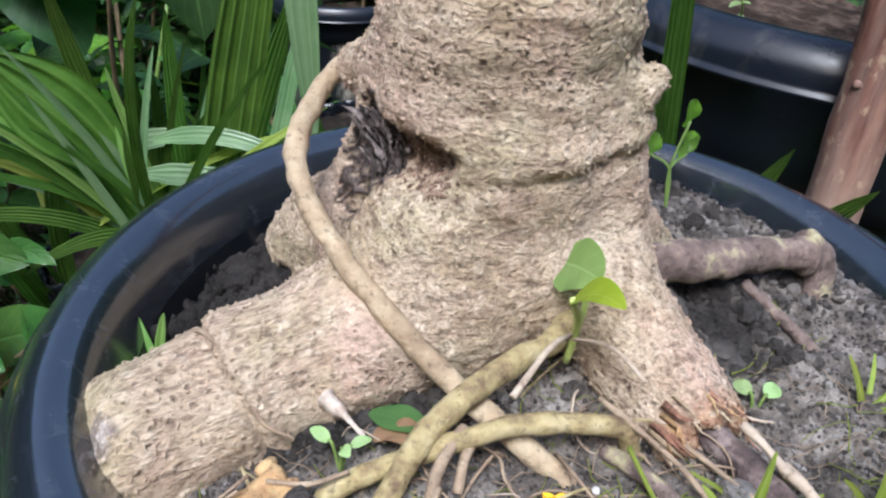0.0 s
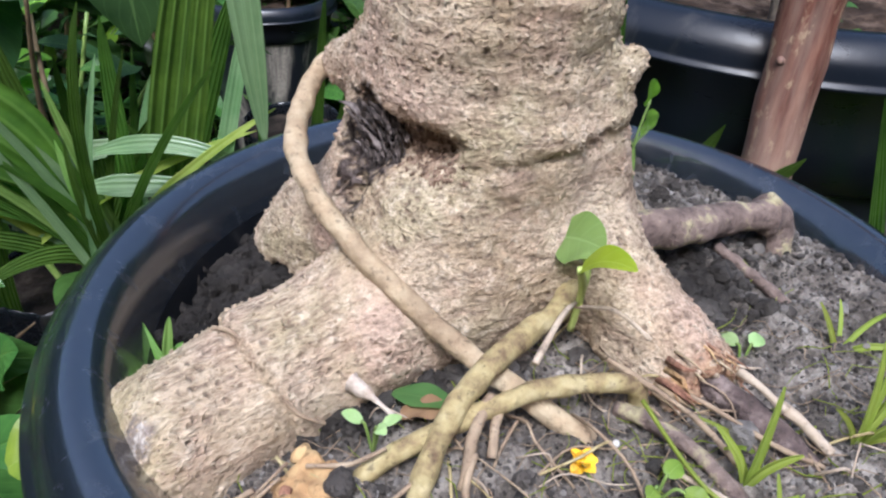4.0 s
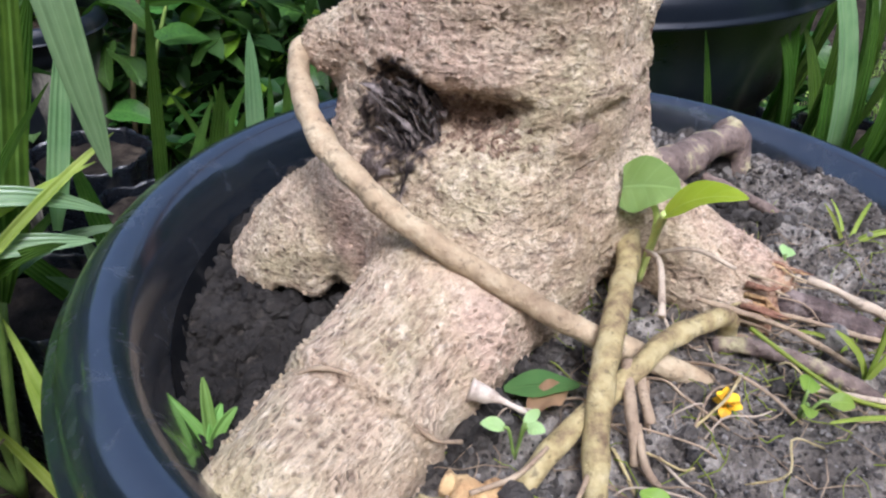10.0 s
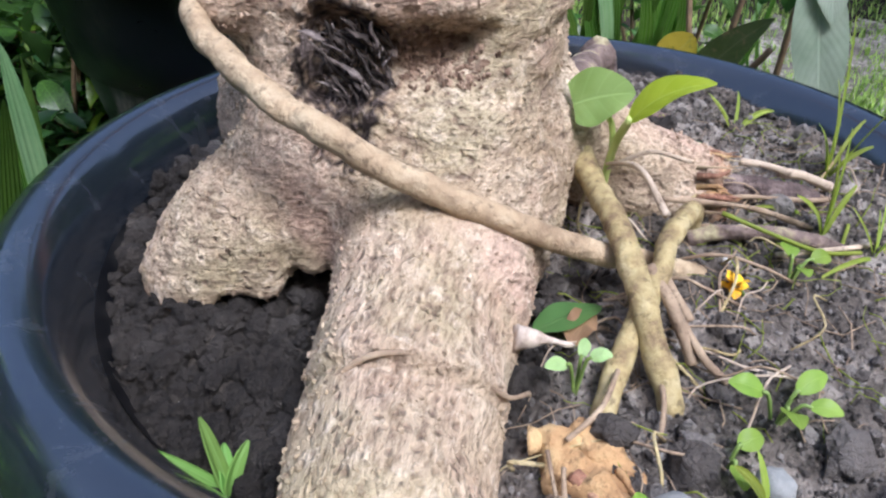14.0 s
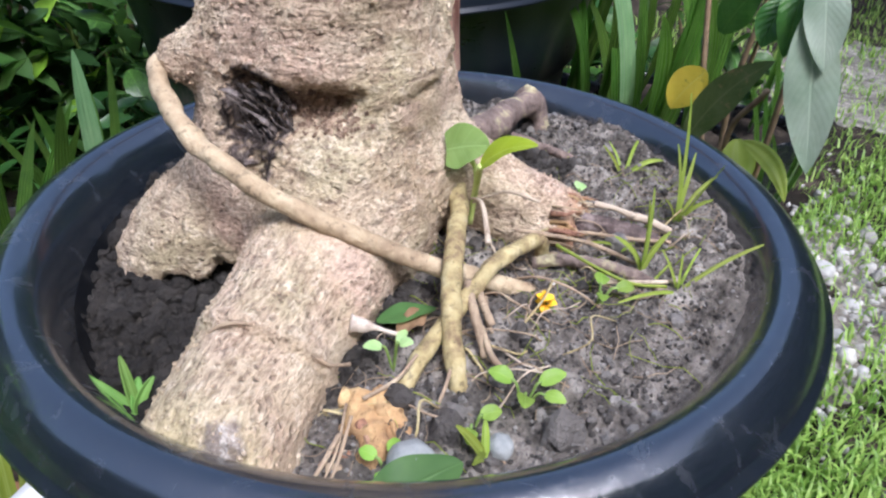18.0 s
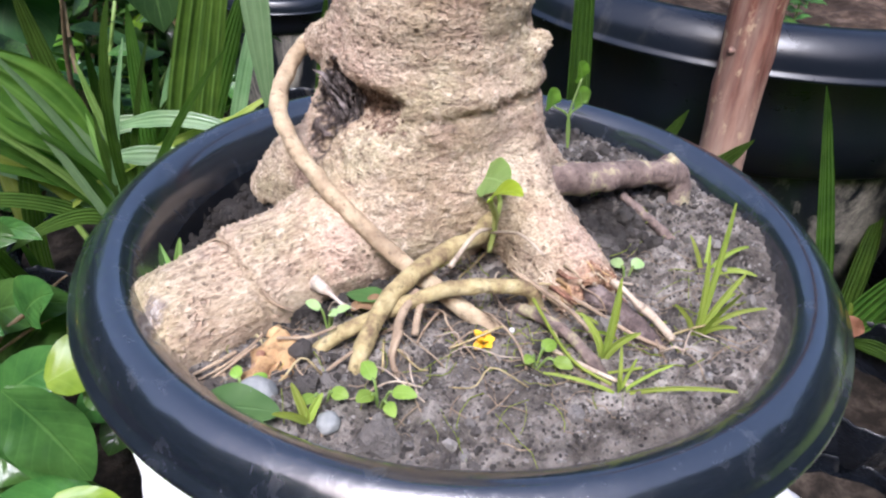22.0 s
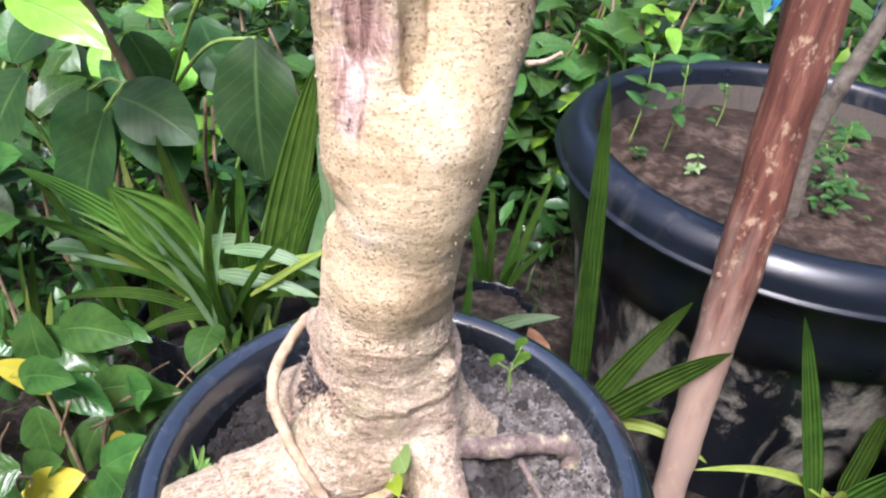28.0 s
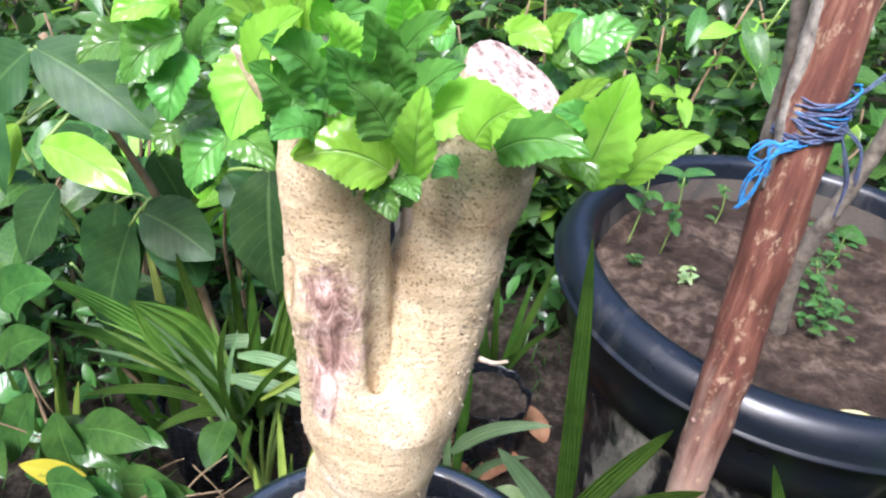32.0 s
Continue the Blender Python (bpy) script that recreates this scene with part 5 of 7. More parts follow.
def sprig(at, spots, material=TINY, label="tiny bright green seedling in the soil"):
    p = plant("seedling", label, at, "seedling", "seedlings in the pot")
    o = Vector(at)
    for dx, dy, dz, size, w in spots:
        size, w = size * 0.85, w * 0.75
        d = Vector((dx, dy, dz))
        leaf(p, o + d - d.normalized() * size * 0.5 + Vector((0, 0, 0.002)), o + d + Vector((d.x, d.y, 0)).normalized() * size * 0.5, w, material, "oval", arch=0.12, face=Vector((-0.2, -0.4, 0.9)), fold=0.15)
        stalk(p, [o - Vector((0, 0, 0.006)), o + d * 0.4 + Vector((0, 0, 0.003)), o + d - d.normalized() * size * 0.45 + Vector((0, 0, 0.002))], 0.0006, n=8, sides=5)
    return p


sprig((-0.040, -0.121, 0.383), [(-0.004, 0.008, 0.010, 0.013, 0.008), (0.009, -0.004, 0.009, 0.014, 0.007), (-0.005, -0.004, 0.008, 0.012, 0.008), (0.004, -0.010, 0.006, 0.010, 0.006)])
sprig((-0.062, -0.116, 0.381), [(0.006, -0.003, 0.005, 0.010, 0.007), (-0.006, -0.005, 0.004, 0.009, 0.006)])
sprig((-0.095, -0.110, 0.376), [(0.006, 0.004, 0.007, 0.009, 0.006), (-0.003, 0.006, 0.009, 0.009, 0.006), (-0.005, -0.003, 0.006, 0.008, 0.006)])
sprig((0.027, -0.103, 0.385), [(0.006, 0.004, 0.006, 0.010, 0.008), (0.010, -0.006, 0.004, 0.010, 0.007), (-0.004, -0.004, 0.006, 0.008, 0.006)])
sprig((0.085, -0.045, 0.386), [(0.006, 0.004, 0.006, 0.010, 0.008), (-0.004, 0.006, 0.005, 0.009, 0.007)], SPROUT)
sprig((-0.062, -0.072, 0.382), [(0.002, -0.004, 0.012, 0.010, 0.005), (-0.006, 0.003, 0.010, 0.011, 0.005), (0.006, 0.002, 0.008, 0.010, 0.004)], SPROUT)
sprig((0.088, 0.030, 0.388), [(0.004, 0.003, 0.005, 0.007, 0.006), (-0.004, 0.002, 0.006, 0.007, 0.006)])
flat = plant("ground_leaf", "flat dark green leaf lying on the soil", (-0.093, -0.126, 0.382), "leaf")
leaf(flat, (-0.108, -0.122, 0.384), (-0.078, -0.128, 0.386), 0.019, MOSSLEAF, "heart", arch=0.06, face=Vector((0, -0.2, 1)))
flat = plant("ground_leaf", "green and brown leaf caught under the roots", (-0.044, -0.057, 0.384), "leaf")
leaf(flat, (-0.054, -0.052, 0.385), (-0.030, -0.062, 0.3855), 0.013, MOSSLEAF, "oval", arch=0.05, face=Vector((0.1, 0.1, 1)))
leaf(flat, (-0.052, -0.064, 0.3845), (-0.034, -0.060, 0.3855), 0.009, WITHERED, "oval", arch=0.05, fold=0.3, wave=0.2, face=Vector((0.1, 0, 1)))
petal = plant("white_husk", "pale pointed husk beside the sawn root", (-0.061, -0.057, 0.386), "husk")
v, f = tube_arrays(curve_points([Vector(p) - Vector(petal.location) for p in [(-0.069, -0.0545, 0.394), (-0.062, -0.060, 0.3915), (-0.054, -0.066, 0.387)]], 14), lambda t: 0.0006 + 0.0020 * max(0.0, 1 - 2.0 * t) ** 0.7 + 0.0012 * (1 - t), 10, 0.7, 220)
piece("husk", mesh_of("husk", v, f, plain_material("white_husk", (0.34, 0.25, 0.19), (0.72, 0.64, 0.55), 160, 0.85)), petal)
flower = plant("yellow_flower", "small yellow flower on a thin stem", (0.006, -0.090, 0.381), "flower")
PETAL = leaf_material("yellow_petal", (0.80, 0.50, 0.02), (0.92, 0.66, 0.04), (0.9, 0.7, 0.1), 0.5, thin=0.3)
for k in range(12):
    a = k * 0.9
    leaf(flower, (0.006, -0.091, 0.386), (0.006 + 0.0048 * math.cos(a), -0.091 + 0.0048 * math.sin(a), 0.3885 + 0.0035 * math.sin(3 * a)), 0.0038, PETAL, "oval", name="petal", arch=0.2, face=Vector((0, -0.3, 1)), rows=6)
stalk(flower, [(0.010, -0.094, 0.380), (0.008, -0.094, 0.384), (0.006, -0.091, 0.387)], 0.0006)


TUFTGREEN = leaf_material("fresh_grass_leaf", (0.13, 0.30, 0.05), (0.24, 0.44, 0.10), (0.3, 0.5, 0.16), 0.45, ribs=2.0, thin=0.4)


def grass_clump(at, blades, label, width=0.0035, material=YELLOWSTRAP, name="grass_tuft"):
    p = plant(name, label, at, "grass", "grass in the pot")
    o = Vector(at)
    for tx, ty, tz, arch in blades:
        leaf(p, o, o + Vector((tx, ty, tz)), width * random.Random(tx + ty).uniform(0.7, 1.2), material, "strap", name="blade", arch=arch, fold=0.4, wave=0.0, rows=10)
    return p


grass_clump((0.102, -0.092, 0.385), [(0.004, 0.008, 0.068, 0.02), (0.018, 0.006, 0.034, 0.12), (0.026, -0.004, 0.022, 0.2), (-0.014, 0.000, 0.022, 0.15), (0.010, -0.012, 0.018, 0.2), (-0.002, 0.006, 0.045, 0.05), (0.020, 0.012, 0.018, 0.25), (0.004, -0.016, 0.040, 0.05)], "upright bright green grass tuft in the soil", 0.0021)
grass_clump((0.058, -0.122, 0.384), [(-0.030, 0.010, 0.004, 0.06), (0.006, 0.004, 0.016, 0.1), (-0.004, -0.004, 0.014, 0.1), (0.002, 0.012, 0.016, 0.1), (0.040, -0.016, 0.016, 0.06), (0.022, 0.004, 0.012, 0.08)], "low straggling grass tuft", 0.0010)
grass_clump((-0.143, -0.014, 0.364), [(-0.016, 0.018, 0.022, 0.05), (0.002, 0.010, 0.022, 0.05), (0.010, 0.002, 0.012, 0.15), (0.006, 0.008, 0.010, 0.2)], "small green grass tuft by the pot wall", 0.0034, TUFTGREEN)
grass_clump((-0.080, 0.006, 0.362), [(-0.006, 0.004, 0.016, 0.2), (0.008, 0.002, 0.012, 0.25)], "small green grass tuft under the roots", 0.0022, TUFTGREEN)
grass_clump((0.056, -0.104, 0.385), [(0.001, 0.002, 0.044, 0.02), (0.003, 0.004, 0.036, 0.03), (-0.010, 0.010, 0.020, 0.2), (0.012, -0.004, 0.020, 0.2)], "thin upright grass blade", 0.0024)
grass_clump((0.068, -0.090, 0.384), [(0.016, 0.012, 0.010, 0.1), (-0.018, -0.006, 0.012, 0.1), (0.022, 0.004, 0.008, 0.1), (-0.020, 0.010, 0.010, 0.1)], "thin trailing green grass", 0.0011)
grass_clump((-0.068, -0.128, 0.380), [(-0.006, 0.008, 0.014, 0.1), (0.006, 0.006, 0.010, 0.1), (-0.012, -0.006, 0.012, 0.1)], "small pale grass tuft", 0.0026)
grass_clump((0.125, -0.045, 0.384), [(0.026, 0.010, 0.014, 0.2), (0.008, 0.018, 0.016, 0.15), (0.022, -0.010, 0.010, 0.2), (-0.006, 0.012, 0.02, 0.1)], "small yellow-green grass tuft near the rim", 0.0020)

litter = plant("runner_grass", "long pale runner stems creeping over the soil", (0.05, -0.10, 0.384), "grass")
for pts, r, m in [([(0.106, -0.086, 0.386), (0.104, -0.100, 0.386), (0.080, -0.108, 0.387), (0.052, -0.112, 0.386)], 0.0007, YELLOWSTRAP), ([(0.056, -0.118, 0.386), (0.044, -0.108, 0.388), (0.037, -0.096, 0.392), (0.030, -0.075, 0.398)], 0.0008, YELLOWSTRAP),
                  ([(0.106, -0.092, 0.384), (0.110, -0.110, 0.384), (0.108, -0.125, 0.383)], 0.0009, WHITEROOT), ([(0.035, -0.095, 0.386), (0.048, -0.110, 0.388), (0.064, -0.120, 0.386)], 0.0010, WHITEROOT)]:
    stalk(litter, pts, r, m, n=20)
rnd = random.Random(5)
rootlets = plant("rootlet_tangle", "tangle of thin dry rootlets over the soil", (0, -0.08, 0.38), "roots")
for k in range(46):
    x, y = (rnd.gauss(-0.015, 0.045), rnd.gauss(-0.085, 0.022)) if k < 34 else (rnd.gauss(0.07, 0.03), rnd.gauss(-0.05, 0.04))
    a = rnd.uniform(0, 6.28)
    l = rnd.uniform(0.012, 0.045)
    pts = []
    for j in range(4):
        u = (j / 3 - 0.5) * l
        px, py = x + u * math.cos(a) + rnd.uniform(-0.004, 0.004), y + u * math.sin(a) + rnd.uniform(-0.004, 0.004)
        pts.append((px, py, soil_height(px - POT[0], py - POT[1]) + (0.0005 if j in (0, 3) else rnd.uniform(0.001, 0.009))))
    stalk(rootlets, pts, rnd.uniform(0.00025, 0.0007), rnd.choice([DRYROOT, DRYROOT, WHITEROOT, GREENROOT]), "rootlet", 12, 5)
for pts, r, m in [([(-0.1210, -0.0330, 0.4010), (-0.1130, -0.0400, 0.4085), (-0.1055, -0.0470, 0.4088), (-0.0985, -0.0545, 0.4060), (-0.0930, -0.0615, 0.3985), (-0.0870, -0.0655, 0.3910), (-0.078, -0.066, 0.386)], 0.0008, DRYROOT), ([(-0.084, -0.082, 0.384), (-0.070, -0.084, 0.386), (-0.058, -0.082, 0.390)], 0.0009, DRYROOT), ([(-0.140, -0.098, 0.372), (-0.118, -0.096, 0.377), (-0.100, -0.090, 0.384)], 0.0009, DRYROOT), ([(-0.132, -0.100, 0.372), (-0.112, -0.099, 0.376), (-0.092, -0.086, 0.384)], 0.0007, DRYROOT), ([(-0.128, -0.104, 0.373), (-0.106, -0.094, 0.379), (-0.090, -0.080, 0.384)], 0.0006, DRYROOT), ([(-0.170, -0.070, 0.368), (-0.168, -0.058, 0.382), (-0.162, -0.052, 0.392)], 0.0010, DRYROOT), ([(-0.168, -0.062, 0.366), (-0.166, -0.055, 0.376), (-0.156, -0.050, 0.384)], 0.0009, WHITEROOT)]:
    v, f = tube_arrays(curve_points(pts, 26), r, 8, 0.35, 140)
    piece("rootlet", mesh_of("rootlet", v, f, m), stump)
for pts, r, m in [([(-0.022, -0.072, 0.401), (-0.030, -0.084, 0.396), (-0.034, -0.095, 0.383)], 0.0021, DRYROOT), ([(-0.018, -0.072, 0.400), (-0.022, -0.080, 0.396), (-0.024, -0.088, 0.389)], 0.0018, DRYROOT), ([(-0.030, -0.088, 0.392), (-0.034, -0.098, 0.386), (-0.032, -0.105, 0.380)], 0.0013, DRYROOT), ([(0.024, -0.055, 0.399), (0.036, -0.068, 0.397), (0.048, -0.082, 0.394), (0.058, -0.100, 0.388)], 0.0011, DRYROOT), ([(0.058, -0.056, 0.391), (0.068, -0.072, 0.3905), (0.077, -0.086, 0.388), (0.084, -0.098, 0.383)], 0.0058, COREWOOD), ([(0.050, -0.062, 0.384), (0.060, -0.080, 0.384), (0.064, -0.098, 0.379)], 0.0036, COREWOOD), ([(0.069, -0.066, 0.4005), (0.0735, -0.0745, 0.4000), (0.078, -0.0835, 0.3975)], 0.0016, WHITEROOT), ([(0.078, -0.079, 0.3965), (0.0835, -0.088, 0.3955), (0.0885, -0.0975, 0.3915)], 0.0020, WHITEROOT), ([(0.036, -0.053, 0.390), (0.052, -0.072, 0.394), (0.070, -0.092, 0.392), (0.086, -0.100, 0.388)], 0.0010, DRYROOT)]:
    v, f = tube_arrays(curve_points(pts, 26), r, 8, 0.35, 140)
    piece("rootlet", mesh_of("rootlet", v, f, m), stump)
for pts, r, m in [([(-0.047, -0.090, 0.386), (-0.056, -0.096, 0.383), (-0.066, -0.100, 0.377)], 0.0008, DRYROOT), ([(0.100, 0.018, 0.398), (0.112, 0.000, 0.392), (0.122, -0.014, 0.386)], 0.0026, DARKROOT), ([(0.122, -0.014, 0.388), (0.132, -0.022, 0.387), (0.142, -0.032, 0.384)], 0.0014, WHITEROOT)]:
    v, f = tube_arrays(curve_points(pts, 26), r, 8, 0.35, 140)
    piece("rootlet", mesh_of("rootlet", v, f, m), stump)
# splinters at the broken right root
UPWARD = Vector((0, 0, 1))
ahead = Vector((0.42, -0.88, 0.12)).normalized()
across = ahead.cross(UPWARD).normalized()
above = across.cross(ahead)
for k in range(64):
    a = rnd.uniform(0, 6.283)
    base = Vector((0.0590, -0.0625, 0.3880)) + (across * math.cos(a) + above * math.sin(a)) * rnd.uniform(0.012, 0.0185)
    tip = base + ahead * rnd.uniform(0.002, 0.011) + across * rnd.uniform(-0.003, 0.003) + above * rnd.uniform(-0.003, 0.003)
    thick = rnd.uniform(0.0006, 0.0022)
    v, f = tube_arrays([base - ahead * 0.008, base, tip], lambda t: thick * (1.1 - t), 5, 0.6, 300, flat=0.5, seed=k)
    piece("splinter", mesh_of("splinter", v, f, (TORNBARK, ROTWOOD, VINE, TORNBARK)[k % 4]), stump)
# torn bark hanging under the sawn root's end and under the broken root
for k in range(34):
    if k < 20:
        t = rnd.random()
        base = Vector((-0.150, -0.068, 0.374)).lerp(Vector((-0.088, -0.078, 0.376)), t) + Vector((rnd.uniform(-0.003, 0.003), -0.022 * math.sin(math.pi * t) + rnd.uniform(-0.003, 0.003), rnd.uniform(-0.004, 0.004)))
        tip = base + Vector((rnd.uniform(-0.008, 0.012), -rnd.uniform(0.001, 0.008), rnd.uniform(-0.006, 0.004)))
    else:
        base = Vector((rnd.uniform(0.036, 0.058), rnd.uniform(-0.066, -0.050), rnd.uniform(0.380, 0.387)))
        tip = base + Vector((rnd.uniform(-0.006, 0.008), -rnd.uniform(0.004, 0.012), rnd.uniform(-0.004, 0.003)))
    thick = rnd.uniform(0.0008, 0.0024)
    v, f = tube_arrays([base, base.lerp(tip, 0.5) + Vector((0, 0, rnd.uniform(-0.001, 0.002))), tip], lambda t: thick * (1.1 - t), 6, 0.6, 260, flat=0.35, seed=90 + k)
    piece("bark_flake", mesh_of("bark_flake", v, f, (TORNBARK, DRYROOT, TORNBARK, WHITEROOT)[k % 4]), stump)


def lump(name, label, category, at, size, material, squash=0.7, rough=0.25, freq=60, seed=0, detail=3, group="", parent=None):
    bm = bmesh.new()
    bmesh.ops.create_icosphere(bm, subdivisions=detail, radius=1)
    for v in bm.verts:
        n = 1 + rough * noise.noise(v.co * 1.7 + Vector((seed, 0, 0))) + rough * 0.5 * noise.noise(v.co * 4.5 + Vector((0, seed, 0)))
        v.co = Vector((v.co.x * size * n, v.co.y * size * n, v.co.z * size * squash * n))
    ob = part(name, bm, material, m=Matrix.Translation(at))
    return tagged(ob, label, category, group)


rotten = thing("rotten_root_stub", "crumbling orange-brown rotten root stub in the soil", "wood", (-0.086, -0.094, 0.369))
for k, (pts, r0, m) in enumerate([([(0.004, 0.020, 0.006), (-0.002, 0.004, 0.005), (-0.009, -0.012, 0.001)], 0.0095, ROTWOOD), ([(0.010, 0.014, 0.008), (0.006, 0.000, 0.008), (-0.002, -0.014, 0.003)], 0.0065, ROTWOOD), ([(0.000, 0.022, 0.010), (0.006, 0.012, 0.012), (0.011, 0.004, 0.009)], 0.0034, ROTWOOD), ([(-0.004, 0.006, 0.012), (-0.008, -0.006, 0.010), (-0.011, -0.016, 0.004)], 0.0030, TORNBARK), ([(0.004, -0.002, 0.013), (0.000, -0.010, 0.011), (-0.005, -0.016, 0.007)], 0.0025, ROTWOOD)]):
    v, f = tube_arrays(curve_points(pts, 30), lambda t: r0 * (0.75 + 0.35 * math.sin(3 * t + k)), 16, 0.75, 150, flat=0.75, seed=5 + k)
    piece("rotten_strip", mesh_of("rotten_strip", v, f, m), rotten)
GREYSTONE = plain_material("grey_stone", (0.17, 0.18, 0.18), (0.33, 0.34, 0.33), 90, 0.8, 0.001)
lump("pebble", "smooth grey pebble on the soil", "stone", (-0.089, -0.115, 0.383), 0.0085, GREYSTONE, 0.8, 0.12, seed=5)
lump("pebble", "smooth grey pebble on the soil", "stone", (-0.060, -0.128, 0.380), 0.005, GREYSTONE, 0.8, 0.15, seed=6)
lump("dark_clod", "dark wet lump of earth beside the trunk", "soil", (0.062, 0.010, 0.388), 0.012, CLOD, 0.9, 0.3, seed=8)
lump("dark_clod", "dark wet lump of earth beside the trunk", "soil", (0.075, -0.010, 0.386), 0.009, CLOD, 0.8, 0.4, seed=9)
WHITEBEAD = plain_material("white_bead", (0.5, 0.48, 0.44), (0.72, 0.70, 0.66), 90, 0.7)
for k, at in enumerate([(0.020, -0.083, 0.3865), (-0.132, 0.025, 0.364), (0.085, -0.135, 0.384), (0.015, -0.161, 0.381), (0.058, -0.072, 0.388)]):
    lump("white_bead", "small white grain on the soil", "grain", at, 0.0014 if k != 1 else 0.0016, WHITEBEAD, 0.9, 0.2, seed=k, detail=2, group="white grains in the pot")

# crumbs of earth
rng = random.Random(21)
verts, faces = [], []
ico = bmesh.new()
bmesh.ops.create_icosphere(ico, subdivisions=1, radius=1)
ico_v, ico_f = [v.co.copy() for v in ico.verts], [[v.index for v in f.verts] for f in ico.faces]
ico.free()


def scatter(verts, faces, at, size, rng):
    o = len(verts)
    turn = Euler((rng.uniform(0, 6), rng.uniform(0, 6), rng.uniform(0, 6))).to_matrix()
    stretch = [rng.uniform(0.6, 1.2) for _ in range(3)]
    for v in ico_v:
        n = 1 + 0.35 * noise.noise(v * 1.9 + Vector((o * 0.37, 0, 0))) + 0.25 * noise.noise(v * 4.1 + Vector((0, o * 0.23, 0)))
        verts.append(turn @ Vector([c * s for c, s in zip(v, stretch)]) * size * n + Vector(at))
    faces.extend([tuple(i + o for i in f) for f in ico_f])


for k in range(13000):
    a, r = rng.uniform(0, 6.283), 0.159 * math.sqrt(rng.random())
    x, y = r * math.cos(a), r * math.sin(a)
    rough_zone = noise.noise((x * 18, y * 18, 4)) + (0.35 if x < -0.03 and y > -0.06 else 0) + (0.3 if x > 0.04 and y > -0.02 else 0)
    size = rng.uniform(0.0004, 0.0012) if rough_zone < 0.2 else rng.uniform(0.001, 0.0030 if x < 0 else 0.0022) * rng.random() ** 1.5 + 0.0005
    if damp_and_shade(x, y) > 0.4:
        size = 0.0006 + 0.0042 * rng.random() ** 2
    scatter(verts, faces, (x, y, soil_height(x, y) + size * 0.35), size, rng)
ico = bmesh.new()
bmesh.ops.create_icosphere(ico, subdivisions=2, radius=1)
small_v, small_f = ico_v, ico_f
ico_v, ico_f = [v.co.copy() for v in ico.verts], [[v.index for v in f.verts] for f in ico.faces]
ico.free()
for k in range(2600):
    a, r = rng.uniform(0, 6.283), 0.160 * math.sqrt(rng.random())
    x, y = r * math.cos(a), r * math.sin(a)
    if r > 0.150 or damp_and_shade(x, y) < 0.35 and rng.random() > 0.05 + 0.25 * (x > 0.04 and y > 0.0):
        continue
    size = 0.0016 + 0.0056 * rng.random() ** 2.6
    scatter(verts, faces, (x, y, soil_height(x, y) + size * 0.25), size, rng)
ico_v, ico_f = small_v, small_f
tagged(piece("soil_crumbs", set_damp_shade(mesh_of("soil_crumbs", verts, faces, CLOD, smooth=False)), m=Matrix.Translation(POT)), "loose dark crumbs of earth on the potting soil", "soil", kind="stuff")

# hair-thin dry and green fibres lying all over the soil
for name, label, n, mat, sd in (("dry_fibres", "hair-thin dry tan fibres lying on the soil", 150, DRYROOT, 71), ("green_fibres", "hair-thin pale green grass wisps on the soil", 110, YELLOWSTRAP, 72)):
    r = random.Random(sd)
    verts, faces = [], []
    for _ in range(n):
        while True:
            x, y = r.gauss(0.02, 0.07), r.gauss(-0.075, 0.045)
            if math.hypot(x, y) < 0.150 and damp_and_shade(x, y) < 0.6:
                break
        a, l = r.uniform(0, 6.283), r.uniform(0.006, 0.030)
        bend = r.uniform(-0.4, 0.4)
        pts = []
        for j in range(5):
            u = j / 4 - 0.5
            px, py = x + l * u * math.cos(a + bend * u * 3), y + l * u * math.sin(a + bend * u * 3)
            pts.append(Vector((px, py, soil_height(px, py) + 0.0006 + r.random() * 0.003)))
        v, f = tube_arrays(pts, r.uniform(0.00012, 0.00028), 4)
        o = len(verts)
        verts.extend(v)
        faces.extend([tuple(i + o for i in q) for q in f])
    tagged(piece(name, mesh_of(name, verts, faces, mat), m=Matrix.Translation(POT)), label, "fibres", kind="stuff")

# ---- the planting behind and beside the pot ----
# tall ribbed straps
straps = plant("strap_leaf_plant", "tall plant with ribbed green strap leaves behind the pot", (-0.300, 0.450, GROUND))
HEART = (-0.305, 0.445, GROUND + 0.02)
for a, b, w, m, arch in [((-0.262, 0.442, 0.150), (-0.164, 0.420, 0.545), 0.056, STRAP, 0.02), ((-0.348, 0.430, 0.161), (-0.570, 0.400, 0.360), 0.036, STRAP, 0.10), ((-0.338, 0.430, 0.141), (-0.594, 0.400, 0.282), 0.020, STRAP, 0.10),
                         ((-0.391, 0.470, 0.205), (-0.272, 0.480, 0.232), 0.024, PALESTRAP, 0.10), ((-0.391, 0.420, 0.148), (-0.155, 0.420, 0.277), 0.010, YELLOWSTRAP, 0.06), ((-0.266, 0.500, 0.121), (-0.169, 0.500, 0.402), 0.030, STRAP, 0.03), ((-0.296, 0.450, 0.115), (-0.289, 0.450, 0.378), 0.022, STRAP, 0.02)]:
    leaf(straps, a, b, w, m, "strap", arch=arch, fold=0.16, wave=0.02)
    stalk(straps, [HEART, tuple((Vector(HEART) + Vector(a)) / 2 + Vector((0, -0.01, 0.01))), a], 0.004, n=10)
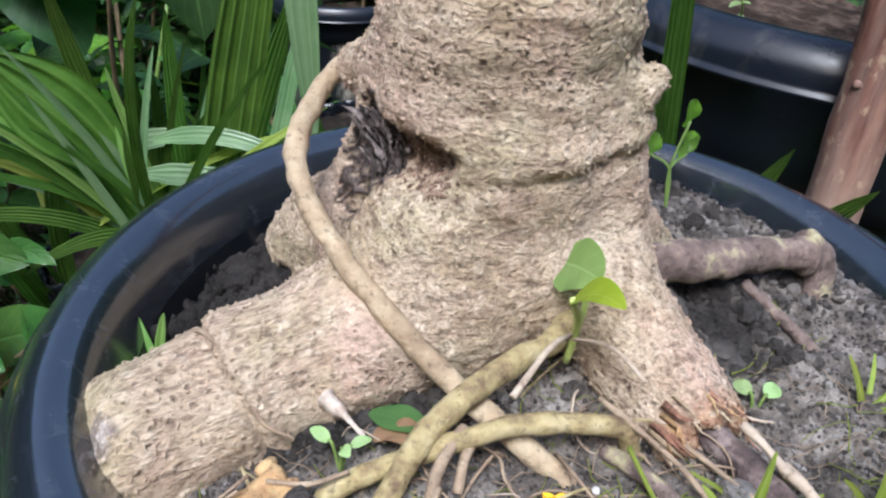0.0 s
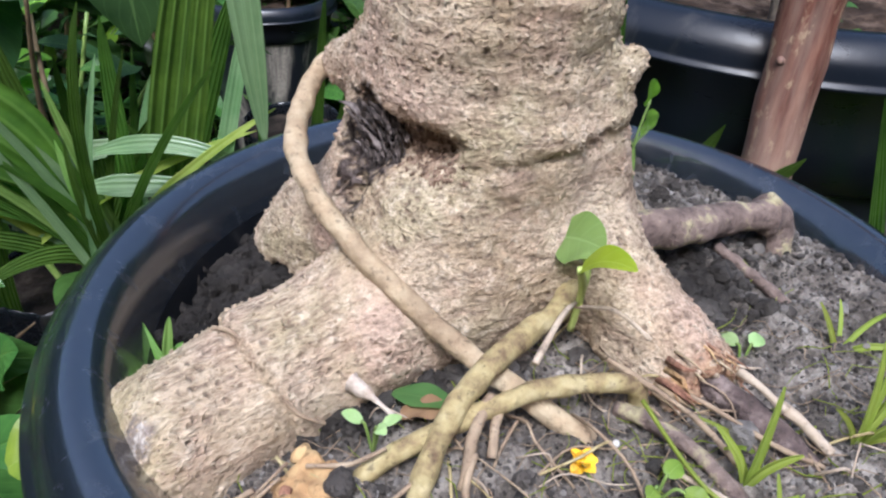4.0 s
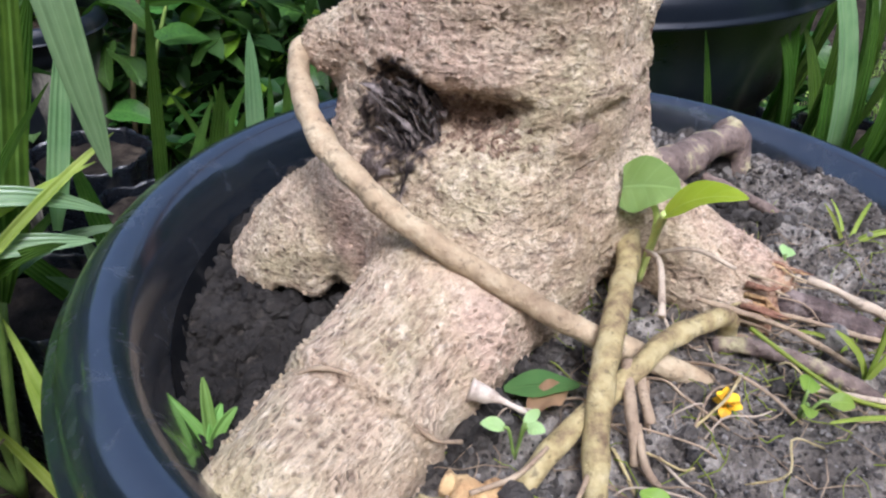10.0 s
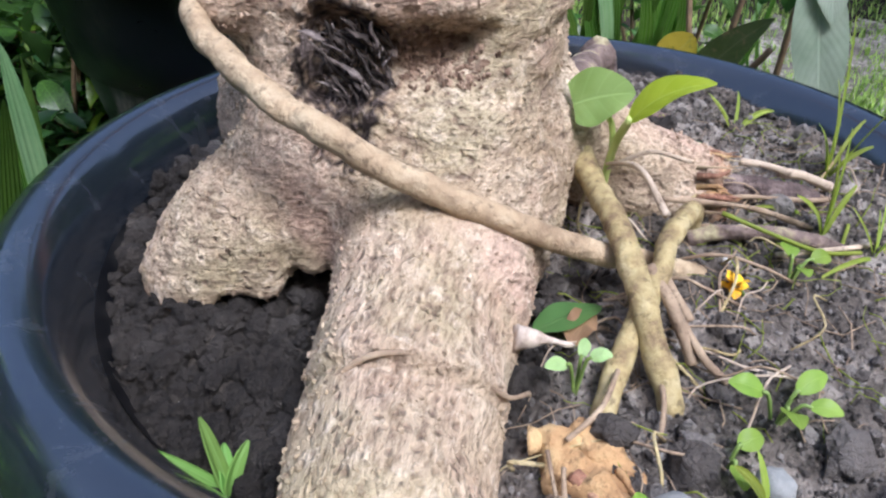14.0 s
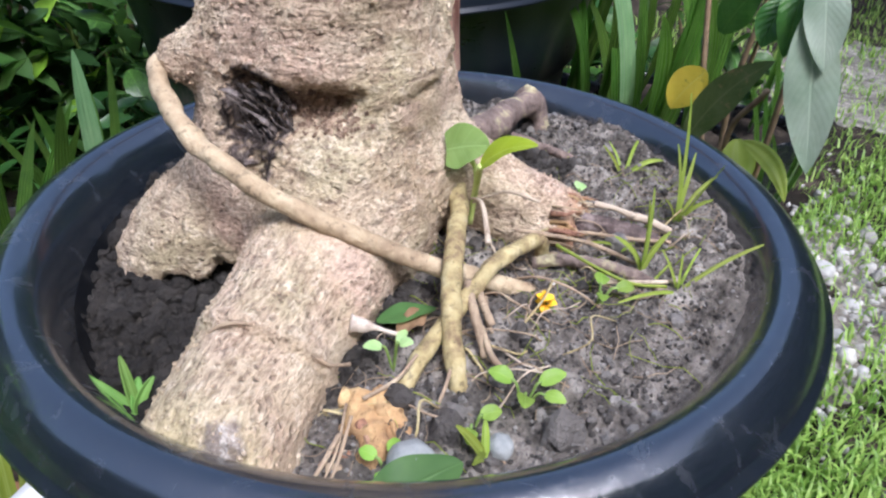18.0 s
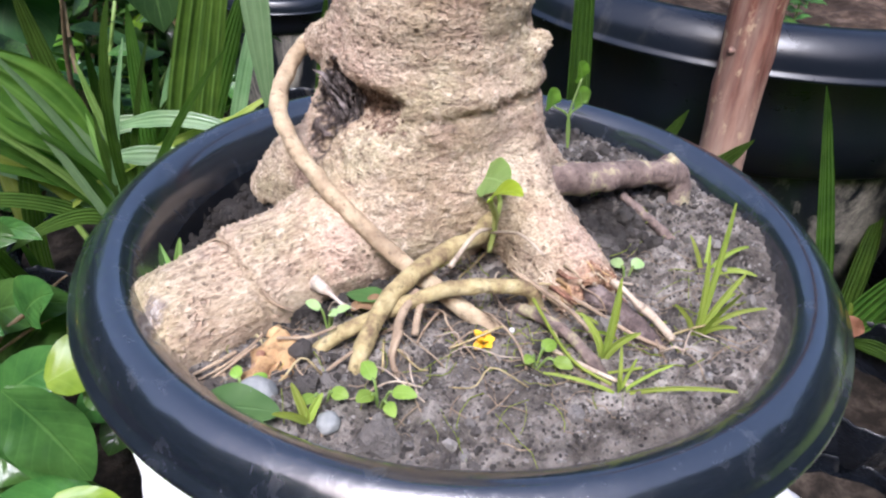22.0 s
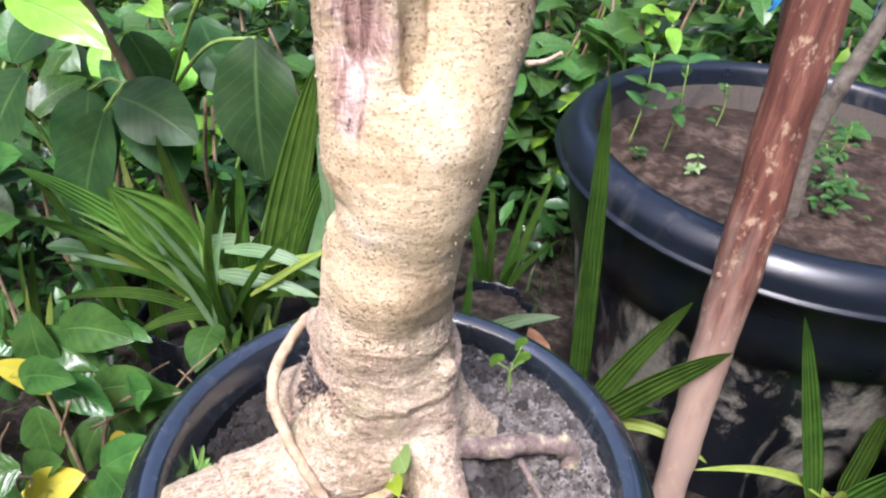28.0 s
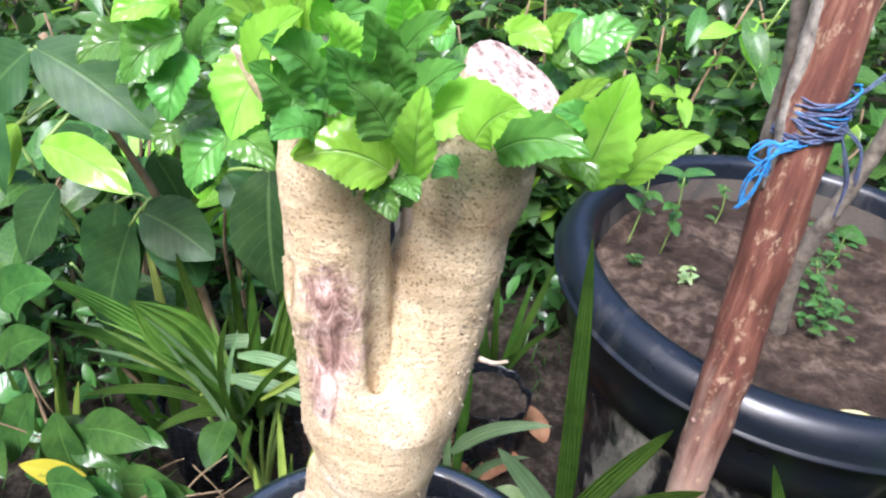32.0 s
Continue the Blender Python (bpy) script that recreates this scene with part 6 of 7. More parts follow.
for a, b, w, m, arch in [((-0.356, 0.460, 0.151), (-0.398, 0.450, 0.405), 0.024, STRAP, 0.03), ((-0.337, 0.470, 0.127), (-0.248, 0.470, 0.286), 0.024, STRAP, 0.08), ((-0.364, 0.430, 0.130), (-0.475, 0.400, 0.238), 0.018, YELLOWSTRAP, 0.15), ((-0.349, 0.430, 0.122), (-0.539, 0.360, 0.175), 0.018, STRAP, 0.14),
                         ((-0.30, 0.44, 0.10), (-0.19, 0.36, 0.24), 0.018, STRAP, 0.2), ((-0.31, 0.43, 0.10), (-0.42, 0.33, 0.15), 0.020, STRAP, 0.25), ((-0.29, 0.45, 0.10), (-0.14, 0.44, 0.20), 0.016, PALESTRAP, 0.25), ((-0.30, 0.43, 0.08), (-0.26, 0.30, 0.16), 0.016, STRAP, 0.25)]:
    leaf(straps, a, b, w, m, "strap", arch=arch, fold=0.16, wave=0.02)


for a, b, w, m, arch in [((-0.162, 0.43, 0.52), (-0.146, 0.40, 0.270), 0.030, PALESTRAP, 0.02), ((-0.198, 0.43, 0.215), (-0.150, 0.42, 0.400), 0.017, PALESTRAP, 0.02), ((-0.31, 0.42, 0.255), (-0.152, 0.40, 0.236), 0.018, PALESTRAP, 0.13), ((-0.32, 0.40, 0.228), (-0.170, 0.39, 0.220), 0.022, PALESTRAP, 0.04),
                         ((-0.262, 0.38, 0.215), (-0.136, 0.42, 0.300), 0.009, YELLOWSTRAP, 0.03), ((-0.085, 0.32, 0.260), (-0.064, 0.302, 0.373), 0.012, STRAP, 0.02), ((-0.016, 0.45, 0.20), (-0.007, 0.45, 0.362), 0.018, PALESTRAP, 0.02), ((-0.11, 0.47, 0.15), (-0.085, 0.46, 0.40), 0.012, STRAP, 0.03)]:
    leaf(straps, a, b, w, m, "strap", arch=arch, fold=0.2, wave=0.02)


def strap_clump(at, n, height, width, label, mats=(STRAP,), seed=0, spread=0.6, name="strap_leaf_plant"):
    p = plant(name, label, at, "plant", "strap-leaved plants")
    r = random.Random(seed)
    o = Vector(at)
    for k in range(n):
        a = r.uniform(0, 6.283)
        lean = r.uniform(0.1, spread)
        h = height * r.uniform(0.6, 1.05)
        tip = o + Vector((math.cos(a) * lean * h, math.sin(a) * lean * h, h * math.sqrt(max(0.05, 1 - lean * lean))))
        leaf(p, o + Vector((0.01 * math.cos(a), 0.01 * math.sin(a), 0)), tip, width * r.uniform(0.7, 1.2), r.choice(mats), "strap", arch=0.06 + 0.3 * lean * r.random(), fold=0.2, wave=0.02, twist=r.uniform(-0.6, 0.6), rows=14)
    return p


strap_clump((-0.13, 0.58, GROUND), 9, 0.40, 0.026, "arching green strap leaves in the shade", (STRAP, STRAP, PALESTRAP), 1)
strap_clump((-0.48, 0.52, GROUND), 9, 0.42, 0.024, "arching green strap leaves in the shade", (STRAP, STRAP, YELLOWSTRAP), 2)
strap_clump((0.02, 0.50, GROUND), 10, 0.34, 0.016, "thin arching grass leaves behind the stump", (STRAP, PALESTRAP), 3)
strap_clump((-0.22, 0.33, GROUND), 10, 0.30, 0.014, "thin arching grass leaves beside the pot", (STRAP, YELLOWSTRAP), 4)
strap_clump((-0.36, 0.62, GROUND), 10, 0.46, 0.026, "arching green strap leaves in the shade", (STRAP, STRAP, PALESTRAP), 5)
strap_clump((0.06, 0.82, GROUND), 10, 0.34, 0.018, "arching green strap leaves in the shade", (STRAP, STRAP), 6)
strap_clump((-0.62, 0.40, GROUND), 10, 0.38, 0.018, "thin arching grass leaves beside the pot", (STRAP, YELLOWSTRAP), 7)
# the pleated fan leaf and the spray of thin blades beside it
leaf(straps, (-0.325, 0.425, 0.185), (-0.447, 0.395, 0.350), 0.080, STRAP, "fan", arch=0.06, fold=0.10, wave=0.02, rows=24)
r = random.Random(55)
for k in range(22):
    a = Vector((-0.312 + r.uniform(-0.02, 0.02), 0.42 + r.uniform(-0.03, 0.02), 0.12 + r.uniform(-0.03, 0.03)))
    t = r.uniform(-1.25, 0.75)
    b = a + Vector((math.sin(t), r.uniform(-0.25, 0.05), math.cos(t))) * r.uniform(0.14, 0.30)
    leaf(straps, a, b, r.uniform(0.006, 0.012), (STRAP, TUFTGREEN, STRAP, PALESTRAP)[k % 4], "strap", arch=r.uniform(0.03, 0.16), fold=0.3, wave=0.0, rows=12)
# the young strap plant before the big pot
front = plant("strap_leaf_plant", "young strap-leaved plant between the two pots", (0.203, 0.395, GROUND))
for a, b, w, m, arch in [((0.203, 0.398, 0.02), (0.155, 0.390, 0.571), 0.027, STRAP, 0.03), ((0.203, 0.392, 0.02), (0.170, 0.380, 0.346), 0.025, STRAP, 0.06), ((0.206, 0.398, 0.03), (0.311, 0.390, 0.294), 0.032, STRAP, 0.06), ((0.200, 0.392, 0.03), (0.088, 0.380, 0.208), 0.033, PALESTRAP, 0.05), ((0.210, 0.375, 0.05), (0.337, 0.290, 0.305), 0.034, STRAP, 0.05), ((0.220, 0.380, 0.06), (0.378, 0.335, 0.070), 0.016, YELLOWSTRAP, 0.2),
                         ((0.017, 0.460, 0.080), (0.162, 0.450, 0.194), 0.022, PALESTRAP, 0.16), ((0.200, 0.400, 0.0), (0.30, 0.33, 0.16), 0.022, STRAP, 0.15)]:
    leaf(front, a, b, w, m, "strap", arch=arch, fold=0.22, wave=0.02)
    if b[0] != 0.162:
        stalk(front, [(0.203, 0.395, GROUND), tuple((Vector(a) + Vector((0.203, 0.395, GROUND))) / 2), a], 0.004, n=8)


def polybag(at, r, h, label, seed=0, soil=0.02, tilt=0):
    """A crumpled black planting bag with an open rolled-down mouth."""
    bag = thing("polybag", label, "planting bag", at, "planting bags")
    verts, faces = [], []
    rows, seg = 26, 96
    for i in range(rows + 1):
        t = i / rows
        for k in range(seg):
            a = 2 * math.pi * k / seg
            d = Vector((math.cos(a), math.sin(a), t * 0.9))
            rr = r * (0.86 + 0.12 * t + 0.13 * noise.noise(d * 1.6 + Vector((seed * 3.1, 0, 0))) + 0.09 * noise.noise(Vector((d.x * 5, d.y * 5 + seed, t * 1.6))) * (0.4 + t) + 0.05 * abs(noise.noise(Vector((d.x * 11 + seed, d.y * 11, t * 3.0)))))
            verts.append((rr * math.cos(a), rr * math.sin(a), h * t + (0.05 * h * noise.noise((math.cos(a) * 2, math.sin(a) * 2, seed)) if t == 1 else 0)))
    for i in range(rows):
        for k in range(seg):
            j = (k + 1) % seg
            faces.append((i * seg + k, i * seg + j, (i + 1) * seg + j, (i + 1) * seg + k))
    me = mesh_of("bag", verts, faces, BAGPLASTIC)
    ob = piece("bag", me, bag)
    s = ob.modifiers.new("thickness", "SOLIDIFY")
    s.thickness = 0.0012
    v, f = polar_sheet(r * 0.93, lambda a, b: h - soil + 0.006 * noise.noise((a * 40, b * 40, seed)), 10, 40)
    piece("fill", mesh_of("fill", v, f, EARTH), bag)
    return bag


polybag((0.535, 0.262, GROUND), 0.105, 0.140, "crumpled muddy black planting bag on the ground", 1, 0.065)
polybag((0.71, 0.17, GROUND), 0.080, 0.20, "crumpled black planting bag on the ground", 2)
polybag((0.74, 0.36, GROUND), 0.085, 0.22, "crumpled black planting bag on the ground", 3)
polybag((0.455, 0.075, GROUND), 0.100, 0.085, "crumpled muddy black planting bag on the ground", 5)
polybag((0.06, 0.66, GROUND), 0.075, 0.15, "crumpled black planting bag on the ground", 6)
polybag((-0.10, 0.74, GROUND), 0.075, 0.18, "crumpled black planting bag on the ground", 7)
polybag((-0.42, 0.50, GROUND), 0.080, 0.18, "crumpled black planting bag on the ground", 8)
polybag((-0.24, 0.55, GROUND), 0.080, 0.20, "crumpled black planting bag on the ground", 9)
polybag((-0.16, 0.90, GROUND), 0.085, 0.20, "crumpled black planting bag on the ground", 15)
polybag((-0.34, 0.72, GROUND), 0.085, 0.20, "crumpled black planting bag on the ground", 16)
polybag((0.86, 0.30, GROUND), 0.085, 0.20, "crumpled black planting bag on the ground", 11)
polybag((0.80, 0.52, GROUND), 0.085, 0.22, "crumpled black planting bag on the ground", 12)
polybag((0.97, 0.47, GROUND), 0.085, 0.20, "crumpled black planting bag on the ground", 13)
polybag((1.02, 0.26, GROUND), 0.085, 0.18, "crumpled black planting bag on the ground", 14)
bagplant = plant("strap_leaf_plant", "strap-leaved plant growing in a black planting bag", (0.585, 0.360, 0.0))
for a, b, w, m, arch in [((0.545, 0.340, -0.010), (0.402, 0.305, 0.356), 0.029, STRAP, 0.02), ((0.581, 0.350, -0.013), (0.640, 0.330, 0.130), 0.044, STRAP, 0.10), ((0.592, 0.360, -0.02), (0.690, 0.340, 0.045), 0.038, STRAP, 0.18), ((0.590, 0.345, -0.015), (0.655, 0.270, -0.06), 0.020, STRAP, 0.3), ((0.585, 0.350, -0.01), (0.350, 0.300, 0.093), 0.013, YELLOWSTRAP, 0.16), ((0.59, 0.37, -0.01), (0.62, 0.42, 0.16), 0.03, STRAP, 0.1), ((0.58, 0.35, -0.01), (0.53, 0.30, 0.08), 0.02, YELLOWSTRAP, 0.2)]:
    leaf(bagplant, a, b, w, m, "strap", arch=arch, fold=0.2, wave=0.02)
leaf(plant("dead_leaf", "curled dead brown leaf on a planting bag", (0.56, 0.33, 0.0), "leaf", "dead leaves"), (0.53, 0.33, 0.006), (0.60, 0.335, 0.012), 0.034, DEAD, "oval", arch=0.16, fold=0.35, wave=0.14)

# saplings at the path's side
sap = plant("sapling", "tall sapling with hanging serrated grey-green leaves", (0.58, 0.07, 0.0), "sapling")
for pts in ([(0.58, 0.07, 0.05), (0.575, 0.055, 0.25), (0.572, 0.050, 0.45)], [(0.60, 0.10, 0.05), (0.60, 0.12, 0.25), (0.60, 0.10, 0.42)], [(0.59, 0.08, 0.05), (0.61, 0.15, 0.2), (0.63, 0.20, 0.42)], [(0.61, 0.09, 0.05), (0.57, 0.10, 0.22), (0.55, 0.06, 0.30)]):
    stalk(sap, pts, 0.0035, BROWNSTEM, n=18)
SIDE_FACE = Vector((-0.8, -0.35, 0.5))
for a, b, w, m, kind, arch in [((0.580, 0.154, 0.200), (0.560, 0.065, 0.328), 0.040, HALFBROWN, "oval", 0.12), ((0.570, 0.087, 0.229), (0.550, 0.065, 0.177), 0.038, YELLOWSTRAP, "oval", 0.1), ((0.560, 0.075, 0.233), (0.540, 0.006, 0.192), 0.020, YELLOWSTRAP, "oval", 0.2), ((0.550, 0.039, 0.390), (0.530, -0.009, 0.236), 0.050, SILVER, "oval", 0.03), ((0.560, 0.043, 0.429), (0.540, 0.008, 0.335), 0.040, SILVER, "oval", 0.05),
                               ((0.600, 0.157, 0.283), (0.580, 0.183, 0.233), 0.046, YELLOW, "oval", 0.1), ((0.570, 0.076, 0.389), (0.550, 0.079, 0.341), 0.034, OVAL, "oval", 0.1), ((0.570, 0.062, 0.413), (0.550, 0.054, 0.337), 0.034, OVAL, "oval", 0.1), ((0.57, 0.10, 0.20), (0.55, 0.075, 0.13), 0.045, OVAL, "oval", 0.1), ((0.60, 0.15, 0.33), (0.58, 0.10, 0.40), 0.04, OVAL, "oval", 0.1)]:
    leaf(sap, a, b, w, m, kind, arch=arch, face=SIDE_FACE)
for at, n, h, w, sd in (((0.640, 0.285, 0.05), 7, 0.40, 0.042, 11), ((0.66, 0.37, 0.08), 4, 0.30, 0.036, 12), ((0.70, 0.10, 0.04), 8, 0.28, 0.016, 13), ((0.86, 0.30, 0.06), 5, 0.42, 0.034, 14), ((0.80, 0.52, 0.08), 5, 0.42, 0.034, 15), ((0.97, 0.47, 0.06), 5, 0.40, 0.030, 16), ((1.02, 0.26, 0.05), 5, 0.36, 0.026, 17), ((0.74, 0.36, 0.08), 4, 0.34, 0.030, 18)):
    strap_clump(at, n, h, w, "upright broad strap leaves in a planting bag", (STRAP, STRAP, PALESTRAP), sd, 0.35)

# hanging broad leaves of the seedlings behind, on the left
tree = plant("broad_leaf_sapling", "sapling with large hanging dark green leaves", (-0.40, 0.56, GROUND), "sapling")
stalk(tree, [(-0.40, 0.56, GROUND), (-0.42, 0.55, 0.2), (-0.46, 0.52, 0.45), (-0.52, 0.45, 0.70)], lambda t: 0.009 - 0.004 * t, BROWNSTEM, n=24)
for a, b, w, m in [((-0.270, 0.500, 0.530), (-0.262, 0.470, 0.342), 0.112, BROAD), ((-0.527, 0.440, 0.686), (-0.368, 0.410, 0.602), 0.090, BROAD), ((-0.536, 0.440, 0.681), (-0.609, 0.410, 0.596), 0.095, BROAD), ((-0.526, 0.520, 0.423), (-0.533, 0.490, 0.260), 0.110, BROAD), ((-0.462, 0.520, 0.432), (-0.393, 0.490, 0.312), 0.095, BROAD), ((-0.474, 0.500, 0.429), (-0.352, 0.470, 0.387), 0.092, BROAD),
                   ((-0.490, 0.490, 0.408), (-0.551, 0.460, 0.211), 0.098, BROAD), ((-0.519, 0.400, 0.580), (-0.389, 0.370, 0.546), 0.055, BRIGHT), ((-0.546, 0.400, 0.602), (-0.573, 0.370, 0.520), 0.046, BRIGHT), ((-0.270, 0.470, 0.645), (-0.236, 0.440, 0.585), 0.052, OVAL)]:
    leaf(tree, a, b, w, m, "oval", arch=0.08, fold=0.14, wave=0.05)
    c = Vector((-0.45, 0.53, 0.40 if a[2] < 0.5 else 0.60))
    if a[0] > -0.3:
        c = Vector((-0.42, 0.54, 0.42))
    stalk(tree, [tuple(c), tuple((c + Vector(a)) / 2 + Vector((0, 0, 0.03))), a], 0.0028, STEM, "petiole", 10)
for a, b, w in [((-0.361, 0.550, 0.480), (-0.319, 0.520, 0.430), 0.05), ((-0.546, 0.380, 0.626), (-0.546, 0.350, 0.531), 0.034), ((-0.47, 0.55, 0.50), (-0.43, 0.55, 0.40), 0.07), ((-0.38, 0.58, 0.52), (-0.34, 0.56, 0.42), 0.07), ((-0.60, 0.50, 0.45), (-0.66, 0.46, 0.33), 0.08), ((-0.30, 0.58, 0.50), (-0.33, 0.56, 0.40), 0.06), ((-0.56, 0.55, 0.52), (-0.63, 0.52, 0.45), 0.07)]:
    leaf(tree, a, b, w, BROAD, "oval", arch=0.08, fold=0.14, wave=0.05)

# the low bush with glossy oval leaves at the pot's left
bush = plant("oval_leaf_bush", "low straggly bush with glossy oval leaves", (-0.45, 0.22, GROUND), "bush")
for pts in ([(-0.45, 0.22, GROUND), (-0.46, 0.20, 0.06), (-0.40, 0.17, 0.20)], [(-0.45, 0.22, GROUND), (-0.40, 0.16, 0.02), (-0.33, 0.12, 0.12)], [(-0.45, 0.22, GROUND), (-0.52, 0.27, 0.10), (-0.58, 0.32, 0.30)], [(-0.45, 0.22, GROUND), (-0.42, 0.24, 0.08), (-0.36, 0.25, 0.15)], [(-0.45, 0.22, GROUND), (-0.40, 0.15, -0.05), (-0.30, 0.10, 0.03)]):
    stalk(bush, pts, lambda t: 0.004 - 0.002 * t, BROWNSTEM, "branch", 16)
for a, b, w in [((-0.341, 0.120, 0.159), (-0.284, 0.100, 0.068), 0.063), ((-0.405, 0.140, 0.073), (-0.338, 0.120, 0.052), 0.056), ((-0.280, 0.100, 0.040), (-0.384, 0.080, 0.027), 0.055), ((-0.337, 0.120, 0.032), (-0.271, 0.100, -0.030), 0.059), ((-0.350, 0.130, 0.140), (-0.317, 0.110, 0.047), 0.050), ((-0.476, 0.200, 0.143), (-0.456, 0.180, 0.073), 0.055), ((-0.483, 0.200, 0.189), (-0.392, 0.180, 0.221), 0.044), ((-0.461, 0.220, 0.168), (-0.373, 0.200, 0.149), 0.045),
                ((-0.486, 0.160, 0.050), (-0.406, 0.140, 0.130), 0.046), ((-0.412, 0.150, 0.013), (-0.337, 0.130, 0.078), 0.053), ((-0.400, 0.140, -0.015), (-0.329, 0.120, 0.012), 0.047)]:
    leaf(bush, a, b, w, OVAL, "oval", arch=0.10, fold=0.2, wave=0.06)
for a, b, w in [((-0.373, 0.240, 0.140), (-0.329, 0.220, 0.181), 0.052), ((-0.560, 0.300, 0.232), (-0.624, 0.280, 0.091), 0.058), ((-0.496, 0.300, 0.179), (-0.378, 0.280, 0.199), 0.063), ((-0.533, 0.300, 0.204), (-0.503, 0.280, 0.061), 0.057), ((-0.628, 0.330, 0.253), (-0.512, 0.310, 0.340), 0.054), ((-0.451, 0.270, 0.103), (-0.322, 0.250, 0.144), 0.054), ((-0.614, 0.350, 0.344), (-0.499, 0.330, 0.422), 0.061), ((-0.440, 0.280, 0.027), (-0.314, 0.260, 0.143), 0.061), ((-0.536, 0.300, 0.158), (-0.438, 0.280, 0.135), 0.053),
                ((-0.259, 0.100, 0.20), (-0.223, 0.080, 0.175), 0.043), ((-0.414, 0.300, 0.201), (-0.355, 0.280, 0.200), 0.020)]:
    leaf(bush, a, b, w, OVAL, "oval", arch=0.10, fold=0.2, wave=0.06)
LIME = leaf_material("lime_green_leaf", (0.15, 0.28, 0.02), (0.27, 0.42, 0.04), (0.40, 0.54, 0.14), 0.35, laterals=6.0, thin=0.42)
for a, b, w in [((-0.309, 0.080, 0.072), (-0.249, 0.060, 0.015), 0.055), ((-0.290, 0.095, 0.190), (-0.220, 0.118, 0.202), 0.055), ((-0.35, 0.07, 0.05), (-0.30, 0.05, 0.02), 0.05), ((-0.30, 0.03, 0.00), (-0.24, 0.02, -0.03), 0.05)]:
    leaf(bush, a, b, w, LIME, "oval", arch=0.08, fold=0.2, wave=0.06, face=Vector((0, -0.4, 1)), label="yellow-green leaf")
r = random.Random(34)
for k in range(16):
    c = Vector((r.uniform(-0.62, -0.28), r.uniform(0.06, 0.36), r.uniform(-0.08, 0.10)))
    d = Vector((r.uniform(-1, 1), r.uniform(-0.6, 0.2), r.uniform(0.1, 1.0))).normalized() * r.uniform(0.10, 0.20)
    stalk(bush, [tuple(c), tuple(c + d * 0.5 + Vector((r.uniform(-0.02, 0.02), 0, 0.01))), tuple(c + d)], lambda t: 0.0020 - 0.0010 * t, BROWNSTEM, "twig", 12, 6, 0.3)
r = random.Random(33)
for k in range(46):
    c = Vector((r.uniform(-0.75, -0.27), r.uniform(0.0, 0.40), r.uniform(-0.08, 0.16)))
    if math.hypot(c.x, c.y) < 0.27:
        continue
    d = Vector((r.uniform(-1, 1), r.uniform(-1, 0.3), r.uniform(-0.8, 0.5))).normalized() * r.uniform(0.06, 0.10)
    leaf(bush, c, c + d, r.uniform(0.035, 0.055), OVAL if k % 6 else YELLOW, "oval", arch=0.10, fold=0.2, wave=0.06, rows=10)

# ---- shared leaf shapes for the dense growth further back ----
UP = Vector((0, 0, 1))


def unit_leaves(material, kind, ratio, n=3, arch=0.12):
    return [leaf_mesh("leaf", (0, 0, 0), (0, 1, 0), ratio * (0.85 + 0.15 * k), material, kind, arch, UP, 0.18, 0.06, 0.2 * k, 70 + k, 9) for k in range(n)]


MIDGREEN = leaf_material("mid_green_leaf", (0.024, 0.085, 0.018), (0.075, 0.21, 0.034), (0.18, 0.36, 0.09), 0.30, laterals=7.0, thin=0.35)
SETS = [unit_leaves(MIDGREEN, "oval", 0.42), unit_leaves(BROAD, "oval", 0.38), unit_leaves(BRIGHT, "oval", 0.40), unit_leaves(MIDGREEN, "heart", 0.62), unit_leaves(STRAP, "strap", 0.08)]


def shrub(at, height, n, sets, size, seed, spread=0.22, label="leafy green garden shrub", lean=0.5):
    p = plant("shrub", label, at, "shrub", "garden shrubs")
    r = random.Random(seed)
    tops = []
    for k in range(3):
        a = r.uniform(0, 6.283)
        top = Vector((spread * math.cos(a) * r.uniform(0.3, 1), spread * math.sin(a) * r.uniform(0.3, 1), height * r.uniform(0.75, 1.0)))
        mid = top * 0.5 + Vector((r.uniform(-0.04, 0.04), r.uniform(-0.04, 0.04), 0.03))
        tops.append((mid, top))
        v, f = tube_arrays(curve_points([(0, 0, 0), mid, top], 10), lambda t: 0.006 - 0.003 * t, 6)
        piece("stem", mesh_of("stem", v, f, BROWNSTEM if k else STEM), p)
    for k in range(n):
        mid, top = r.choice(tops)
        t = r.uniform(0.15, 1.05)
        base = (mid * (t / 0.5) if t < 0.5 else mid + (top - mid) * ((t - 0.5) / 0.5))
        a = r.uniform(0, 6.283)
        base = base + Vector((math.cos(a), math.sin(a), 0)) * r.uniform(0, spread * 0.5)
        tilt = r.uniform(-0.9, 0.35)
        s = size * r.uniform(0.6, 1.15)
        m = Matrix.Translation(base) @ Matrix.Rotation(a, 4, "Z") @ Matrix.Rotation(tilt, 4, "X") @ Matrix.Rotation(r.uniform(-0.5, 0.5), 4, "Y") @ Matrix.Scale(s, 4)
        piece("leaf", r.choice(r.choice(sets)), p, m=m)
    return p


